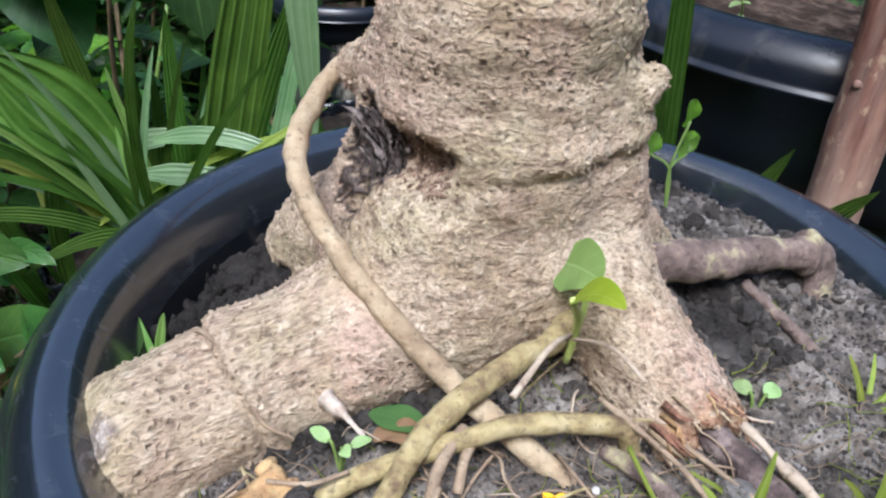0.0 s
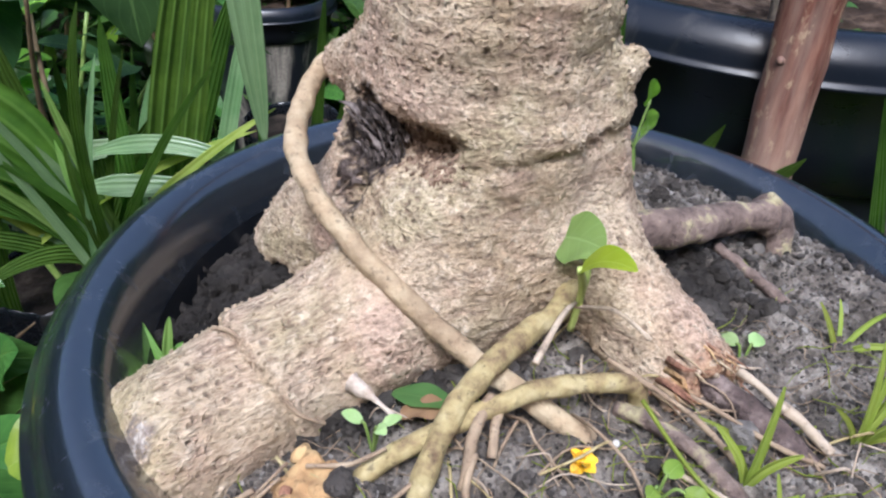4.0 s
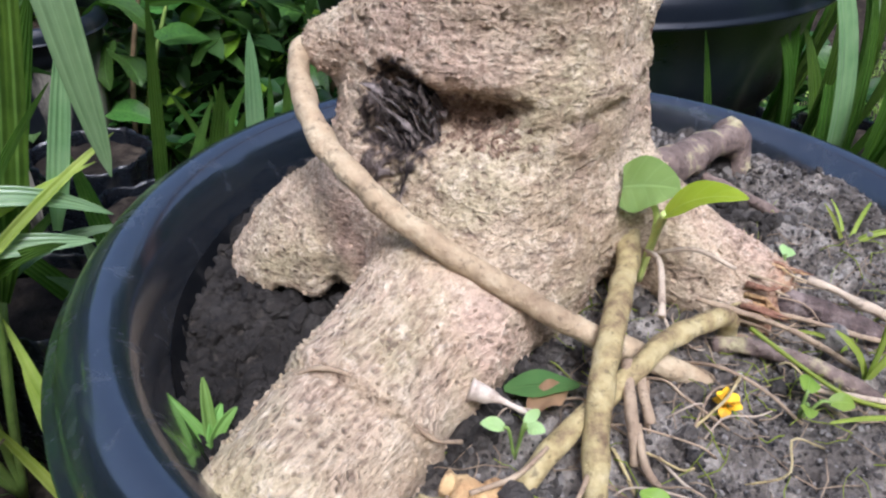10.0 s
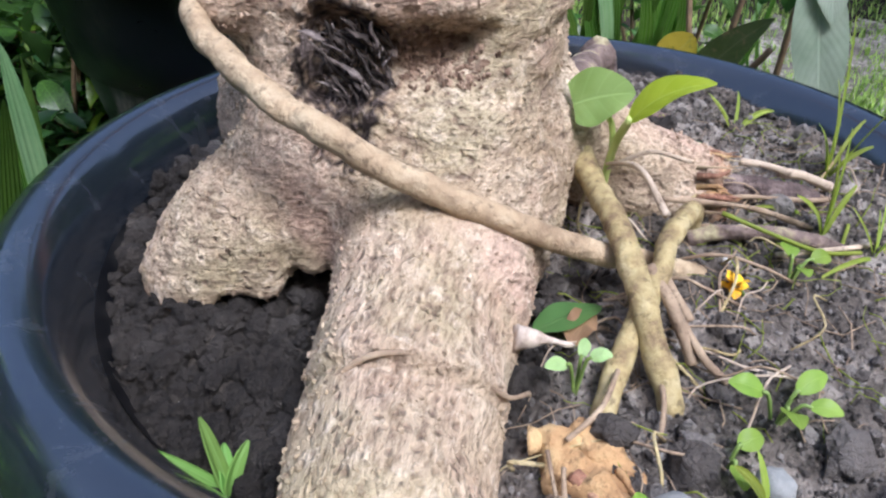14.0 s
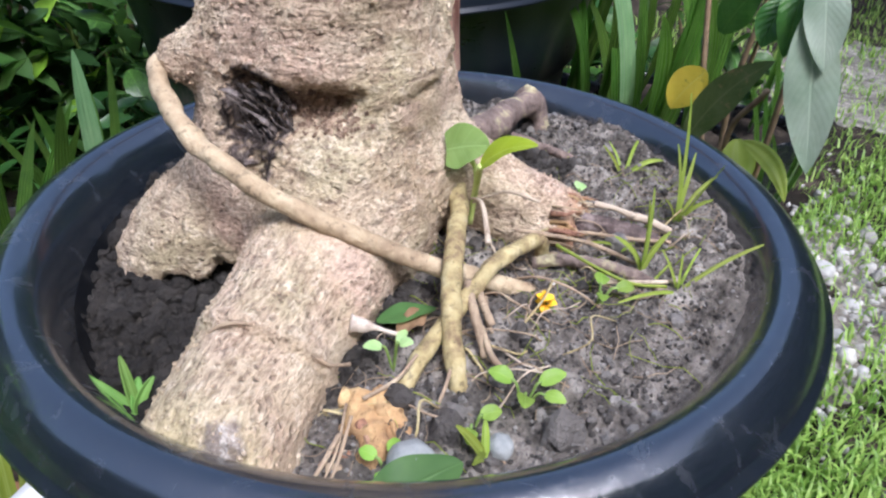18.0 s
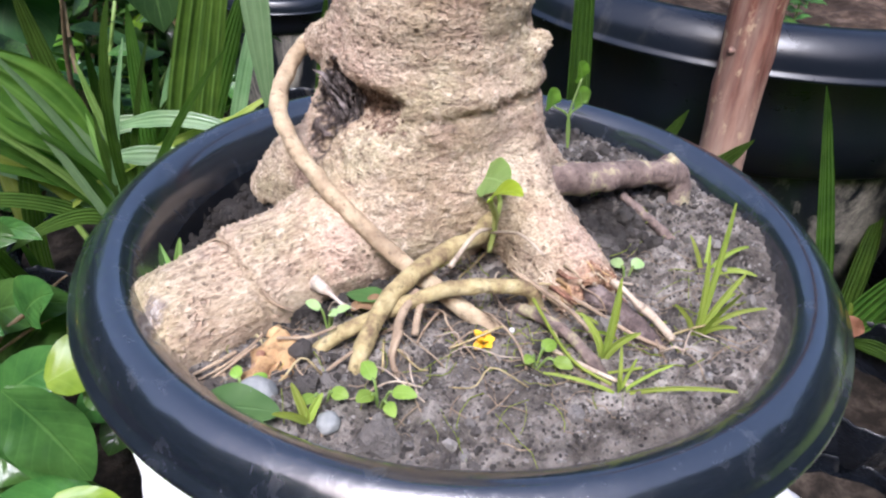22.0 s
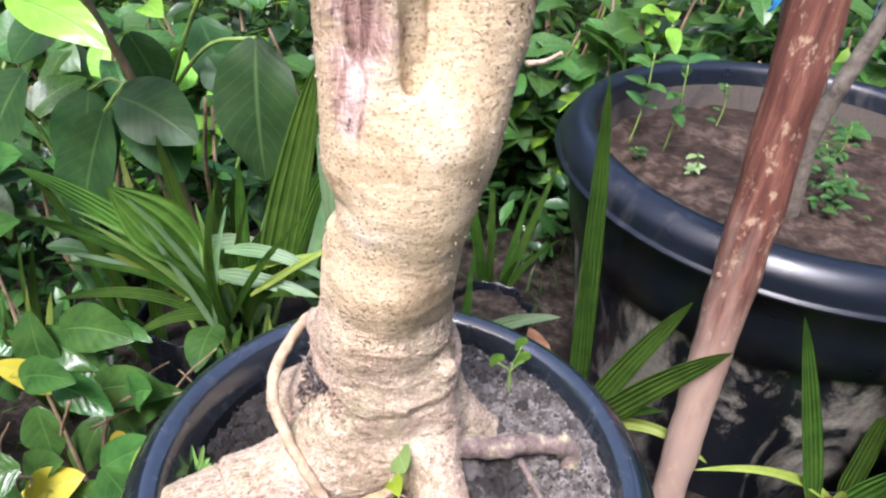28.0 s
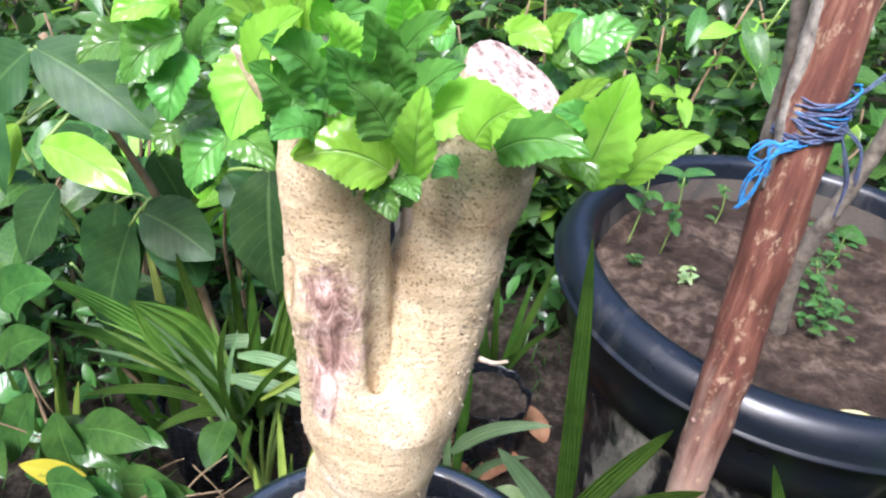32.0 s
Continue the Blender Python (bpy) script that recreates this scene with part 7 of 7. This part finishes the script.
r = random.Random(77)
spots = []
for _ in range(4000):
    y = 0.70 + 3.0 * r.random() ** 1.5
    x = r.uniform(-1.0 - 0.55 * y, 0.75 + 0.42 * y)
    if x > 0.08 and y < 1.12 or (-0.42 < x < 0.10 and y < 1.05):
        continue
    gap = 0.15 + 0.075 * y
    if all(math.hypot(x - a, y - b) > gap for a, b in spots):
        spots.append((x, y))
    if len(spots) >= 78:
        break
for k, (x, y) in enumerate(sorted(spots, key=lambda s: s[1])):
    near = y < 1.3
    kinds = r.choice([[SETS[0]], [SETS[0], SETS[2]], [SETS[3]], [SETS[1]], [SETS[0], SETS[4]]])
    shrub((x, y, GROUND), r.uniform(0.34, 0.55) + 0.10 * y, 30 if near else 34, kinds, r.uniform(0.075, 0.115) + 0.02 * y, 100 + k, 0.16 + 0.05 * y)
for k, (x, y) in enumerate([(-0.62, 0.62), (-0.80, 0.45), (-0.78, 0.18), (-0.60, 0.85), (-1.0, 0.6), (-0.95, 0.2), (0.30, 1.20), (0.55, 1.18), (0.80, 1.15), (0.95, 0.9), (1.10, 0.65), (1.25, 0.42), (1.25, 0.9), (1.45, 0.6)]):
    shrub((x, y, GROUND), r.uniform(0.30, 0.48), 34, [SETS[0], SETS[3]] if k % 3 else [SETS[1], SETS[0]], r.uniform(0.07, 0.10), 300 + k, 0.17)

# ---- the leafy mass that fills the garden's back ----
def leaf_mass(name, label, n, place, size, material, seed):
    r = random.Random(seed)
    vs, fs = [], []
    for _ in range(n):
        c = Vector(place(r))
        e = Euler((r.uniform(-1.0, 0.5), r.uniform(-0.6, 0.6), r.uniform(-3.1, 3.1))).to_matrix()
        k = size * r.uniform(0.55, 1.2)
        o = len(vs)
        for q in ((0, -1, -0.12), (0.30, -0.55, 0.02), (0.42, 0.0, 0.10), (0.26, 0.55, 0.02), (0, 1, -0.22), (-0.26, 0.55, 0.02), (-0.42, 0.0, 0.10), (-0.30, -0.55, 0.02), (0, 0, 0.0)):
            vs.append(c + e @ Vector(q) * k)
        fs.extend([(o + a, o + (a + 1) % 8, o + 8) for a in range(8)])
    return tagged(piece(name, mesh_of(name, vs, fs, material)), label, "foliage", kind="stuff")


def far_place(r):
    while True:
        y = 1.15 + 2.6 * r.random() ** 1.3
        x = r.uniform(-1.2 - 0.5 * y, 0.9 + 0.55 * y)
        top = 0.16 + 0.22 * y + 0.28 * noise.noise((x * 2.2, y * 2.2, 3.0))
        if y < 1.45 and x > 0.1 and x < 0.85:
            top = min(top, 0.34)
        if r.random() < 0.35 + 1.1 * noise.noise((x * 4.0, y * 4.0, 9.0)) + 0.4:
            return x, y, GROUND + max(top, 0.1) * r.random() ** 0.55


def low_place(r):
    while True:
        x, y = r.uniform(-1.3, 1.35), r.uniform(0.40, 1.7)
        if math.hypot(x - 0.508, y - 0.700) > 0.38 and not (-0.5 < x < 0.2 and y < 0.98) and math.hypot(x, y) > 0.42 and not (0.0 < x < 0.35 and y < 0.75) and not (x > 0.3 and y < 0.55):
            return x, y, GROUND + 0.03 + 0.16 * r.random()


def glossy_leaves(name, low, high):
    m, nt, b = nodes_of(name)
    col = ramp(nt, island_random(nt), [(0.0, low), (0.75, high), (1.0, tuple(min(1, 1.5 * c) for c in high))])
    nt.links.new(mix(nt, 0.5, col, mix(nt, 1.0, col, ramp(nt, noise_tex(nt, coords(nt), 40, 3), [(0.3, (0.5, 0.5, 0.5)), (0.7, (1, 1, 1))]), "MULTIPLY")), b.inputs["Base Color"])
    b.inputs["Roughness"].default_value = 0.27
    tr = nt.nodes.new("ShaderNodeBsdfTranslucent")
    nt.links.new(col, tr.inputs["Color"])
    ms = nt.nodes.new("ShaderNodeMixShader")
    ms.inputs["Fac"].default_value = 0.35
    nt.links.new(b.outputs["BSDF"], ms.inputs[1])
    nt.links.new(tr.outputs["BSDF"], ms.inputs[2])
    nt.links.new(ms.outputs["Shader"], nt.nodes["Material Output"].inputs["Surface"])
    return m


leaf_mass("far_foliage", "dense glossy green leaves of the garden's far shrubs", 9000, far_place, 0.048, glossy_leaves("far_leaves", (0.018, 0.048, 0.015), (0.075, 0.16, 0.04)), 91)
leaf_mass("bright_foliage", "young yellow-green leaves among the far shrubs", 1100, far_place, 0.046, glossy_leaves("young_far_leaves", (0.14, 0.30, 0.02), (0.26, 0.46, 0.05)), 92)
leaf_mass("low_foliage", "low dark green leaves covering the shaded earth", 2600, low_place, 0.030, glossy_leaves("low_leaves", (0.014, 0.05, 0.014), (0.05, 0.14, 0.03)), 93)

# ---- raised net pattern moulded on the pot's front ----
NETLINE = plain_material("gilded_relief", (0.22, 0.18, 0.11), (0.42, 0.36, 0.24), 120, 0.55, 0.0006)


def body_radius(z):
    pts = [(0.17, 0.130), (0.20, 0.138), (0.27, 0.157), (0.34, 0.170), (0.374, 0.1745)]
    for (z0, r0), (z1, r1) in zip(pts, pts[1:]):
        if z <= z1:
            return r0 + (r1 - r0) * (z - z0) / (z1 - z0)
    return pts[-1][1]


def on_body(u, z):
    r = body_radius(z) + 0.0006
    return Vector((r * math.sin(u), -r * math.cos(u), z))


rr = random.Random(4)
cols, rows = 13, 7
grid = {}
for i in range(cols + 1):
    for j in range(rows + 1):
        u = -0.30 + 0.52 * (i + 0.5 * (j % 2)) / cols + rr.uniform(-0.006, 0.006)
        z = 0.352 - 0.062 * j / rows + rr.uniform(-0.0015, 0.0015)
        grid[i, j] = (u, z)
verts, faces = [], []


def add_tube(points, radius, sides=5):
    v, f = tube_arrays(points, radius, sides)
    o = len(verts)
    verts.extend(v)
    faces.extend([tuple(k + o for k in q) for q in f])


for (i, j), (u, z) in grid.items():
    for step in ((0, 1), (-1 if j % 2 == 0 else 1, 1)):
        other = grid.get((i + step[0], j + step[1]))
        if other and rr.random() < 0.92:
            add_tube([on_body(u + (other[0] - u) * t, z + (other[1] - z) * t) for t in (0, 0.5, 1)], 0.0007)
    other = grid.get((i + 1, j))
    if other and (i + j) % 2 == 0:
        add_tube([on_body(u + (other[0] - u) * t, z + (other[1] - z) * t) for t in (0, 0.5, 1)], 0.0007)
piece("relief_net", mesh_of("relief_net", verts, faces, NETLINE), bonsai_pot, "tan raised net pattern")

# ---- blue cord on the stake ----
CORD = plain_material("blue_cord", (0.01, 0.14, 0.42), (0.05, 0.33, 0.68), 200, 0.6, 0.0005)
DARKCORD = plain_material("faded_dark_cord", (0.03, 0.04, 0.09), (0.12, 0.15, 0.26), 200, 0.7, 0.0005)
rope = thing("cord", "blue plastic cord wound round the wooden stake", "cord", (0.322, 0.363, 0.757))
rr = random.Random(9)
for k in range(20):
    z0, tilt = rr.uniform(-0.016, 0.020), rr.uniform(-0.3, 0.45)
    pts = []
    for j in range(17):
        a = 2 * math.pi * j / 16
        rad = 0.0275 + rr.uniform(0, 0.003)
        pts.append((rad * math.cos(a), rad * math.sin(a), z0 + tilt * 0.03 * math.cos(a) + rr.uniform(-0.002, 0.002)))
    v, f = tube_arrays(curve_points(pts, 50), 0.0012, 5)
    piece("turn", mesh_of("turn", v, f, DARKCORD if k % 7 else CORD), rope)
for pts, m in [([(0.01, -0.022, -0.02), (-0.015, -0.026, -0.024), (-0.035, -0.030, -0.038), (-0.046, -0.030, -0.062), (-0.044, -0.028, -0.085)], CORD), ([(0.015, -0.022, -0.012), (-0.012, -0.028, -0.022), (-0.03, -0.03, -0.03), (-0.04, -0.034, -0.07), (-0.05, -0.03, -0.09)], CORD), ([(-0.02, -0.024, -0.022), (-0.034, -0.03, -0.028), (-0.03, -0.03, -0.05), (-0.04, -0.03, -0.055)], CORD),
               ([(-0.02, -0.02, -0.03), (-0.04, -0.03, -0.02), (-0.05, -0.03, -0.035), (-0.035, -0.03, -0.045)], CORD), ([(0.02, -0.018, -0.01), (0.034, -0.022, -0.03), (0.042, -0.02, -0.06), (0.046, -0.02, -0.09)], DARKCORD), ([(0.02, -0.018, 0.0), (0.04, -0.02, -0.02), (0.05, -0.02, -0.055)], DARKCORD), ([(0.02, 0.0, 0.01), (0.05, 0.02, 0.03), (0.09, 0.06, 0.05)], DARKCORD)]:
    for k in range(3):
        v, f = tube_arrays(curve_points([Vector(p) + Vector((rr.uniform(-1, 1), rr.uniform(-1, 1), rr.uniform(-1, 1))) * 0.003 for p in pts], 24), 0.0008, 5, 0.3, 300)
        piece("cord_end", mesh_of("cord_end", v, f, m), rope)

# ---- what grows and lies in the big pot ----
trunk2 = plant("potted_sapling", "grey-barked sapling leaning out of the big pot", (0.480, 0.615, 0.30), "sapling")
GREYBARK = plain_material("grey_bark", (0.07, 0.055, 0.042), (0.26, 0.22, 0.17), 60, 0.85, 0.002)
stalk(trunk2, [(0.480, 0.615, 0.30), (0.466, 0.61, 0.42), (0.470, 0.60, 0.50), (0.488, 0.60, 0.58), (0.500, 0.60, 0.67), (0.505, 0.60, 0.82)], lambda t: 0.013 - 0.004 * t, GREYBARK, "trunk", 36, 12, 0.2)
stalk(trunk2, [(0.335, 0.44, 0.60), (0.311, 0.425, 0.69), (0.307, 0.425, 0.777), (0.296, 0.43, 0.85), (0.29, 0.44, 0.95)], 0.0075, GREYBARK, "prop", 30, 10, 0.2)
weeds = [((0.258, 0.795), 0.15, 9, MIDGREEN), ((0.313, 0.777), 0.15, 10, MIDGREEN), ((0.345, 0.697), 0.045, 9, SPROUT), ((0.270, 0.72), 0.03, 5, OVAL), ((0.545, 0.630), 0.06, 36, MIDGREEN), ((0.550, 0.700), 0.07, 38, MIDGREEN), ((0.590, 0.800), 0.07, 34, MIDGREEN), ((0.42, 0.90), 0.08, 8, MIDGREEN)]
for k, ((x, y), h, n, m) in enumerate(weeds):
    p = plant("weed", "small green weed growing in the big pot's soil", (x, y, 0.312), "weed", "weeds in the big pot")
    r = random.Random(500 + k)
    top = Vector((x + r.uniform(-0.02, 0.02), y + r.uniform(-0.02, 0.02), 0.315 + h))
    stalk(p, [(x, y, 0.31), tuple((Vector((x, y, 0.31)) + top) / 2 + Vector((0.006, 0, 0))), tuple(top)], 0.0014, STEM)
    for j in range(n):
        t = r.uniform(0.15, 1.0) if h < 0.12 else r.choice([0.45, 0.65, 0.85, 1.0])
        base = Vector((x, y, 0.31)).lerp(top, t)
        a = r.uniform(0, 6.283)
        size = r.uniform(0.012, 0.024) if h < 0.12 else r.uniform(0.03, 0.05)
        if h < 0.12:
            base = base + Vector((r.uniform(-0.035, 0.035), r.uniform(-0.035, 0.035), 0)) if n > 12 else base
        leaf(p, base, base + Vector((math.cos(a), math.sin(a), r.uniform(-0.2, 0.3))) * size, size * 0.45, m, "oval", arch=0.12, face=Vector((0, -0.3, 1)), rows=8)
dry = plant("dry_leaf", "pale yellow dry leaf lying on the big pot's soil", (0.538, 0.412, 0.318), "leaf", "dead leaves")
leaf(dry, (0.505, 0.430, 0.326), (0.572, 0.392, 0.324), 0.034, plain_material("dry_yellow_leaf", (0.50, 0.45, 0.17), (0.68, 0.64, 0.34), 60, 0.6), "oval", arch=0.14, fold=0.35)
for k, (x, y, z, m) in enumerate([(-0.33, 0.34, 0, DEAD), (-0.29, 0.38, 0, DEAD), (0.02, 0.55, 0, DEAD), (0.10, 0.60, 0, DEAD), (0.12, 0.52, 0, SPROUT), (0.07, 0.72, 0, DEAD), (-0.20, 0.44, 0, DEAD), (0.15, 0.72, 0, DEAD), (-0.1, 0.50, 0, DEAD), (0.62, 0.02, 0, DEAD), (-0.55, 0.25, 0, DEAD), (0.30, 0.36, 0, DEAD), (0.47, 0.28, 0, DEAD), (0.79, 0.02, 0, DEAD), (-0.02, 0.64, 0, DEAD)]):
    r = random.Random(800 + k)
    z = ground_height(x, y) + 0.012
    p = plant("dead_leaf", "curled reddish-brown dead leaf on the earth", (x, y, z), "leaf", "dead leaves")
    a = r.uniform(0, 6.283)
    d = Vector((math.cos(a), math.sin(a), 0.15)) * 0.045
    leaf(p, Vector((x, y, z)) - d, Vector((x, y, z)) + d, 0.045, m, "oval", arch=0.18, fold=0.3, wave=0.12, face=Vector((0, -0.2, 1)))

# ---- lawn, gravel and low weeds ----
rr = random.Random(61)


def blades(region, n, height, width, material, name, label):
    verts, faces = [], []
    for _ in range(n):
        x, y = region(rr)
        z = ground_height(x, y)
        a, l, h = rr.uniform(0, 6.283), rr.uniform(0.2, 1.0), height * rr.uniform(0.5, 1.2)
        d = Vector((math.cos(a), math.sin(a), 0))
        s = Vector((-math.sin(a), math.cos(a), 0)) * width * rr.uniform(0.6, 1.3) / 2
        p = Vector((x, y, z))
        o = len(verts)
        mid, tip = p + d * l * h * 0.35 + UP * h * 0.6, p + d * l * h + UP * h * (1 - 0.45 * l)
        verts.extend([p - s, p + s, mid + s * 0.8, mid - s * 0.8, tip])
        faces.extend([(o, o + 1, o + 2, o + 3), (o + 3, o + 2, o + 4)])
    return tagged(piece(name, mesh_of(name, verts, faces, material)), label, "grass", kind="stuff")


def thin_green(name, low, high):
    m, nt, b = nodes_of(name)
    col = ramp(nt, island_random(nt), [(0.0, low), (1.0, high)])
    nt.links.new(col, b.inputs["Base Color"])
    b.inputs["Roughness"].default_value = 0.5
    tr = nt.nodes.new("ShaderNodeBsdfTranslucent")
    nt.links.new(col, tr.inputs["Color"])
    ms = nt.nodes.new("ShaderNodeMixShader")
    ms.inputs["Fac"].default_value = 0.4
    nt.links.new(b.outputs["BSDF"], ms.inputs[1])
    nt.links.new(tr.outputs["BSDF"], ms.inputs[2])
    nt.links.new(ms.outputs["Shader"], nt.nodes["Material Output"].inputs["Surface"])
    return m


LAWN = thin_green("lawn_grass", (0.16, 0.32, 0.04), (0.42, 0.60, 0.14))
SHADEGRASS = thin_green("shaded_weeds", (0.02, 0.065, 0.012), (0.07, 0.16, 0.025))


def lawn_spot(r):
    while True:
        x, y = 0.42 + 2.6 * r.random() ** 1.6, r.uniform(-0.75, 1.1)
        bare = 1.0 - 0.85 * math.exp(-((x - 0.86) / 0.22) ** 2 - ((y - 0.0) / 0.13) ** 2)
        if (y < -0.02 or (x > 0.84 + 0.25 * y and y < 0.16) or (x > 1.15 + 0.2 * y and r.random() < 0.3)) and r.random() < bare and math.hypot(x, y) > 0.36:
            return x, y


blades(lawn_spot, 30000, 0.034, 0.0042, LAWN, "lawn", "short bright green lawn grass")


def shade_spot(r):
    while True:
        x, y = r.uniform(-1.6, 1.2), r.uniform(0.15, 2.6)
        if math.hypot(x, y) > 0.30 and math.hypot(x - 0.508, y - 0.700) > 0.36 and not (x > 0.3 and y < 0.62):
            return x, y


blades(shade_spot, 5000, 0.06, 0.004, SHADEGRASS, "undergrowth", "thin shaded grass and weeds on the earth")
GRAVEL = plain_material("gravel", (0.22, 0.21, 0.19), (0.46, 0.44, 0.41), 60, 0.85, 0.001, random_value=0.8)
verts, faces = [], []
for _ in range(1100):
    x, y = rr.gauss(0.86, 0.22), rr.gauss(0.02, 0.12)
    if math.hypot(x, y) < 0.45 or x < 0.5:
        continue
    size = rr.uniform(0.003, 0.008) + 0.012 * rr.random() ** 9
    scatter(verts, faces, (x, y, ground_height(x, y) + size * 0.3), size, rr)
tagged(piece("gravel", mesh_of("gravel", verts, faces, GRAVEL), m=None), "grey gravel scattered on bare earth", "gravel", kind="stuff")
for k, (x, y, s) in enumerate([(0.715, -0.045, 0.016), (0.74, -0.03, 0.012), (0.78, 0.0, 0.015), (0.95, 0.05, 0.022), (0.84, 0.02, 0.014), (0.69, -0.02, 0.011), (0.80, -0.04, 0.012), (0.90, -0.02, 0.013)]):
    lump("stone", "pale grey stone on the gravel", "stone", (x, y, ground_height(x, y) + s * 0.3), s, plain_material("pale_stone", (0.30, 0.29, 0.275), (0.50, 0.49, 0.47), 60, 0.8), 0.7, 0.2, seed=40 + k, group="stones on the gravel")
# bare path earth under the gravel
v, f = polar_sheet(0.34, lambda a, b: ground_height(a, b) + 0.004 - 0.012 * min(1, ((a - 0.90) ** 2 + (b - 0.0) ** 2) / 0.115), 20, 60, (0.90, 0.0))
tagged(piece("path_earth", mesh_of("path_earth", v, f, soil_material("pale_earth", (0.30, 0.265, 0.225), (0.52, 0.48, 0.42), 0.6))), "pale trodden earth of a garden path", "path", kind="structure")

v, f = polar_sheet(0.6, lambda a, b: ground_height(a, b) + 0.006 - 0.014 * min(1, ((a - 2.0) ** 2 + (b - 0.25) ** 2) / 0.36), 20, 60, (2.0, 0.25))
tagged(piece("path_earth", mesh_of("path_earth", v, f, soil_material("dry_path_earth", (0.27, 0.25, 0.21), (0.46, 0.43, 0.38), 0.6))), "pale dry earth of the garden path", "path", kind="structure")

# ---- an unseen leaf ring round the garden, added to block low sky light ----
SKY_BLOCK = thin_green("sky_block_leaves", (0.02, 0.06, 0.012), (0.07, 0.15, 0.03))
verts, faces = [], []
for _ in range(26000):
    a = rr.uniform(0, 6.283)
    back = math.sin(a) > -0.1
    d = rr.uniform(3.9, 4.8) if back else rr.uniform(2.2, 3.0)
    tall = (2.8 if back else 2.8) * (0.85 + 0.15 * math.sin(a * 7))
    z = GROUND + tall * rr.random() ** 0.8
    c = Vector((d * math.cos(a) * 1.1, d * math.sin(a), z))
    e = Euler((rr.uniform(-0.9, 0.9), rr.uniform(-0.9, 0.9), rr.uniform(0, 6.283))).to_matrix()
    s = rr.uniform(0.11, 0.22)
    o = len(verts)
    for q in ((0, -1, 0), (0.45, -0.2, 0.1), (0.3, 0.5, 0.08), (0, 1, 0), (-0.3, 0.5, 0.08), (-0.45, -0.2, 0.1)):
        verts.append(c + e @ Vector(q) * s)
    faces.extend([(o, o + 1, o + 2, o + 3), (o, o + 3, o + 4, o + 5)])
tagged(piece("hedge", mesh_of("hedge", verts, faces, SKY_BLOCK)), "unseen tall ring of green leaves added to block low sky light", "hedge", kind="stuff")
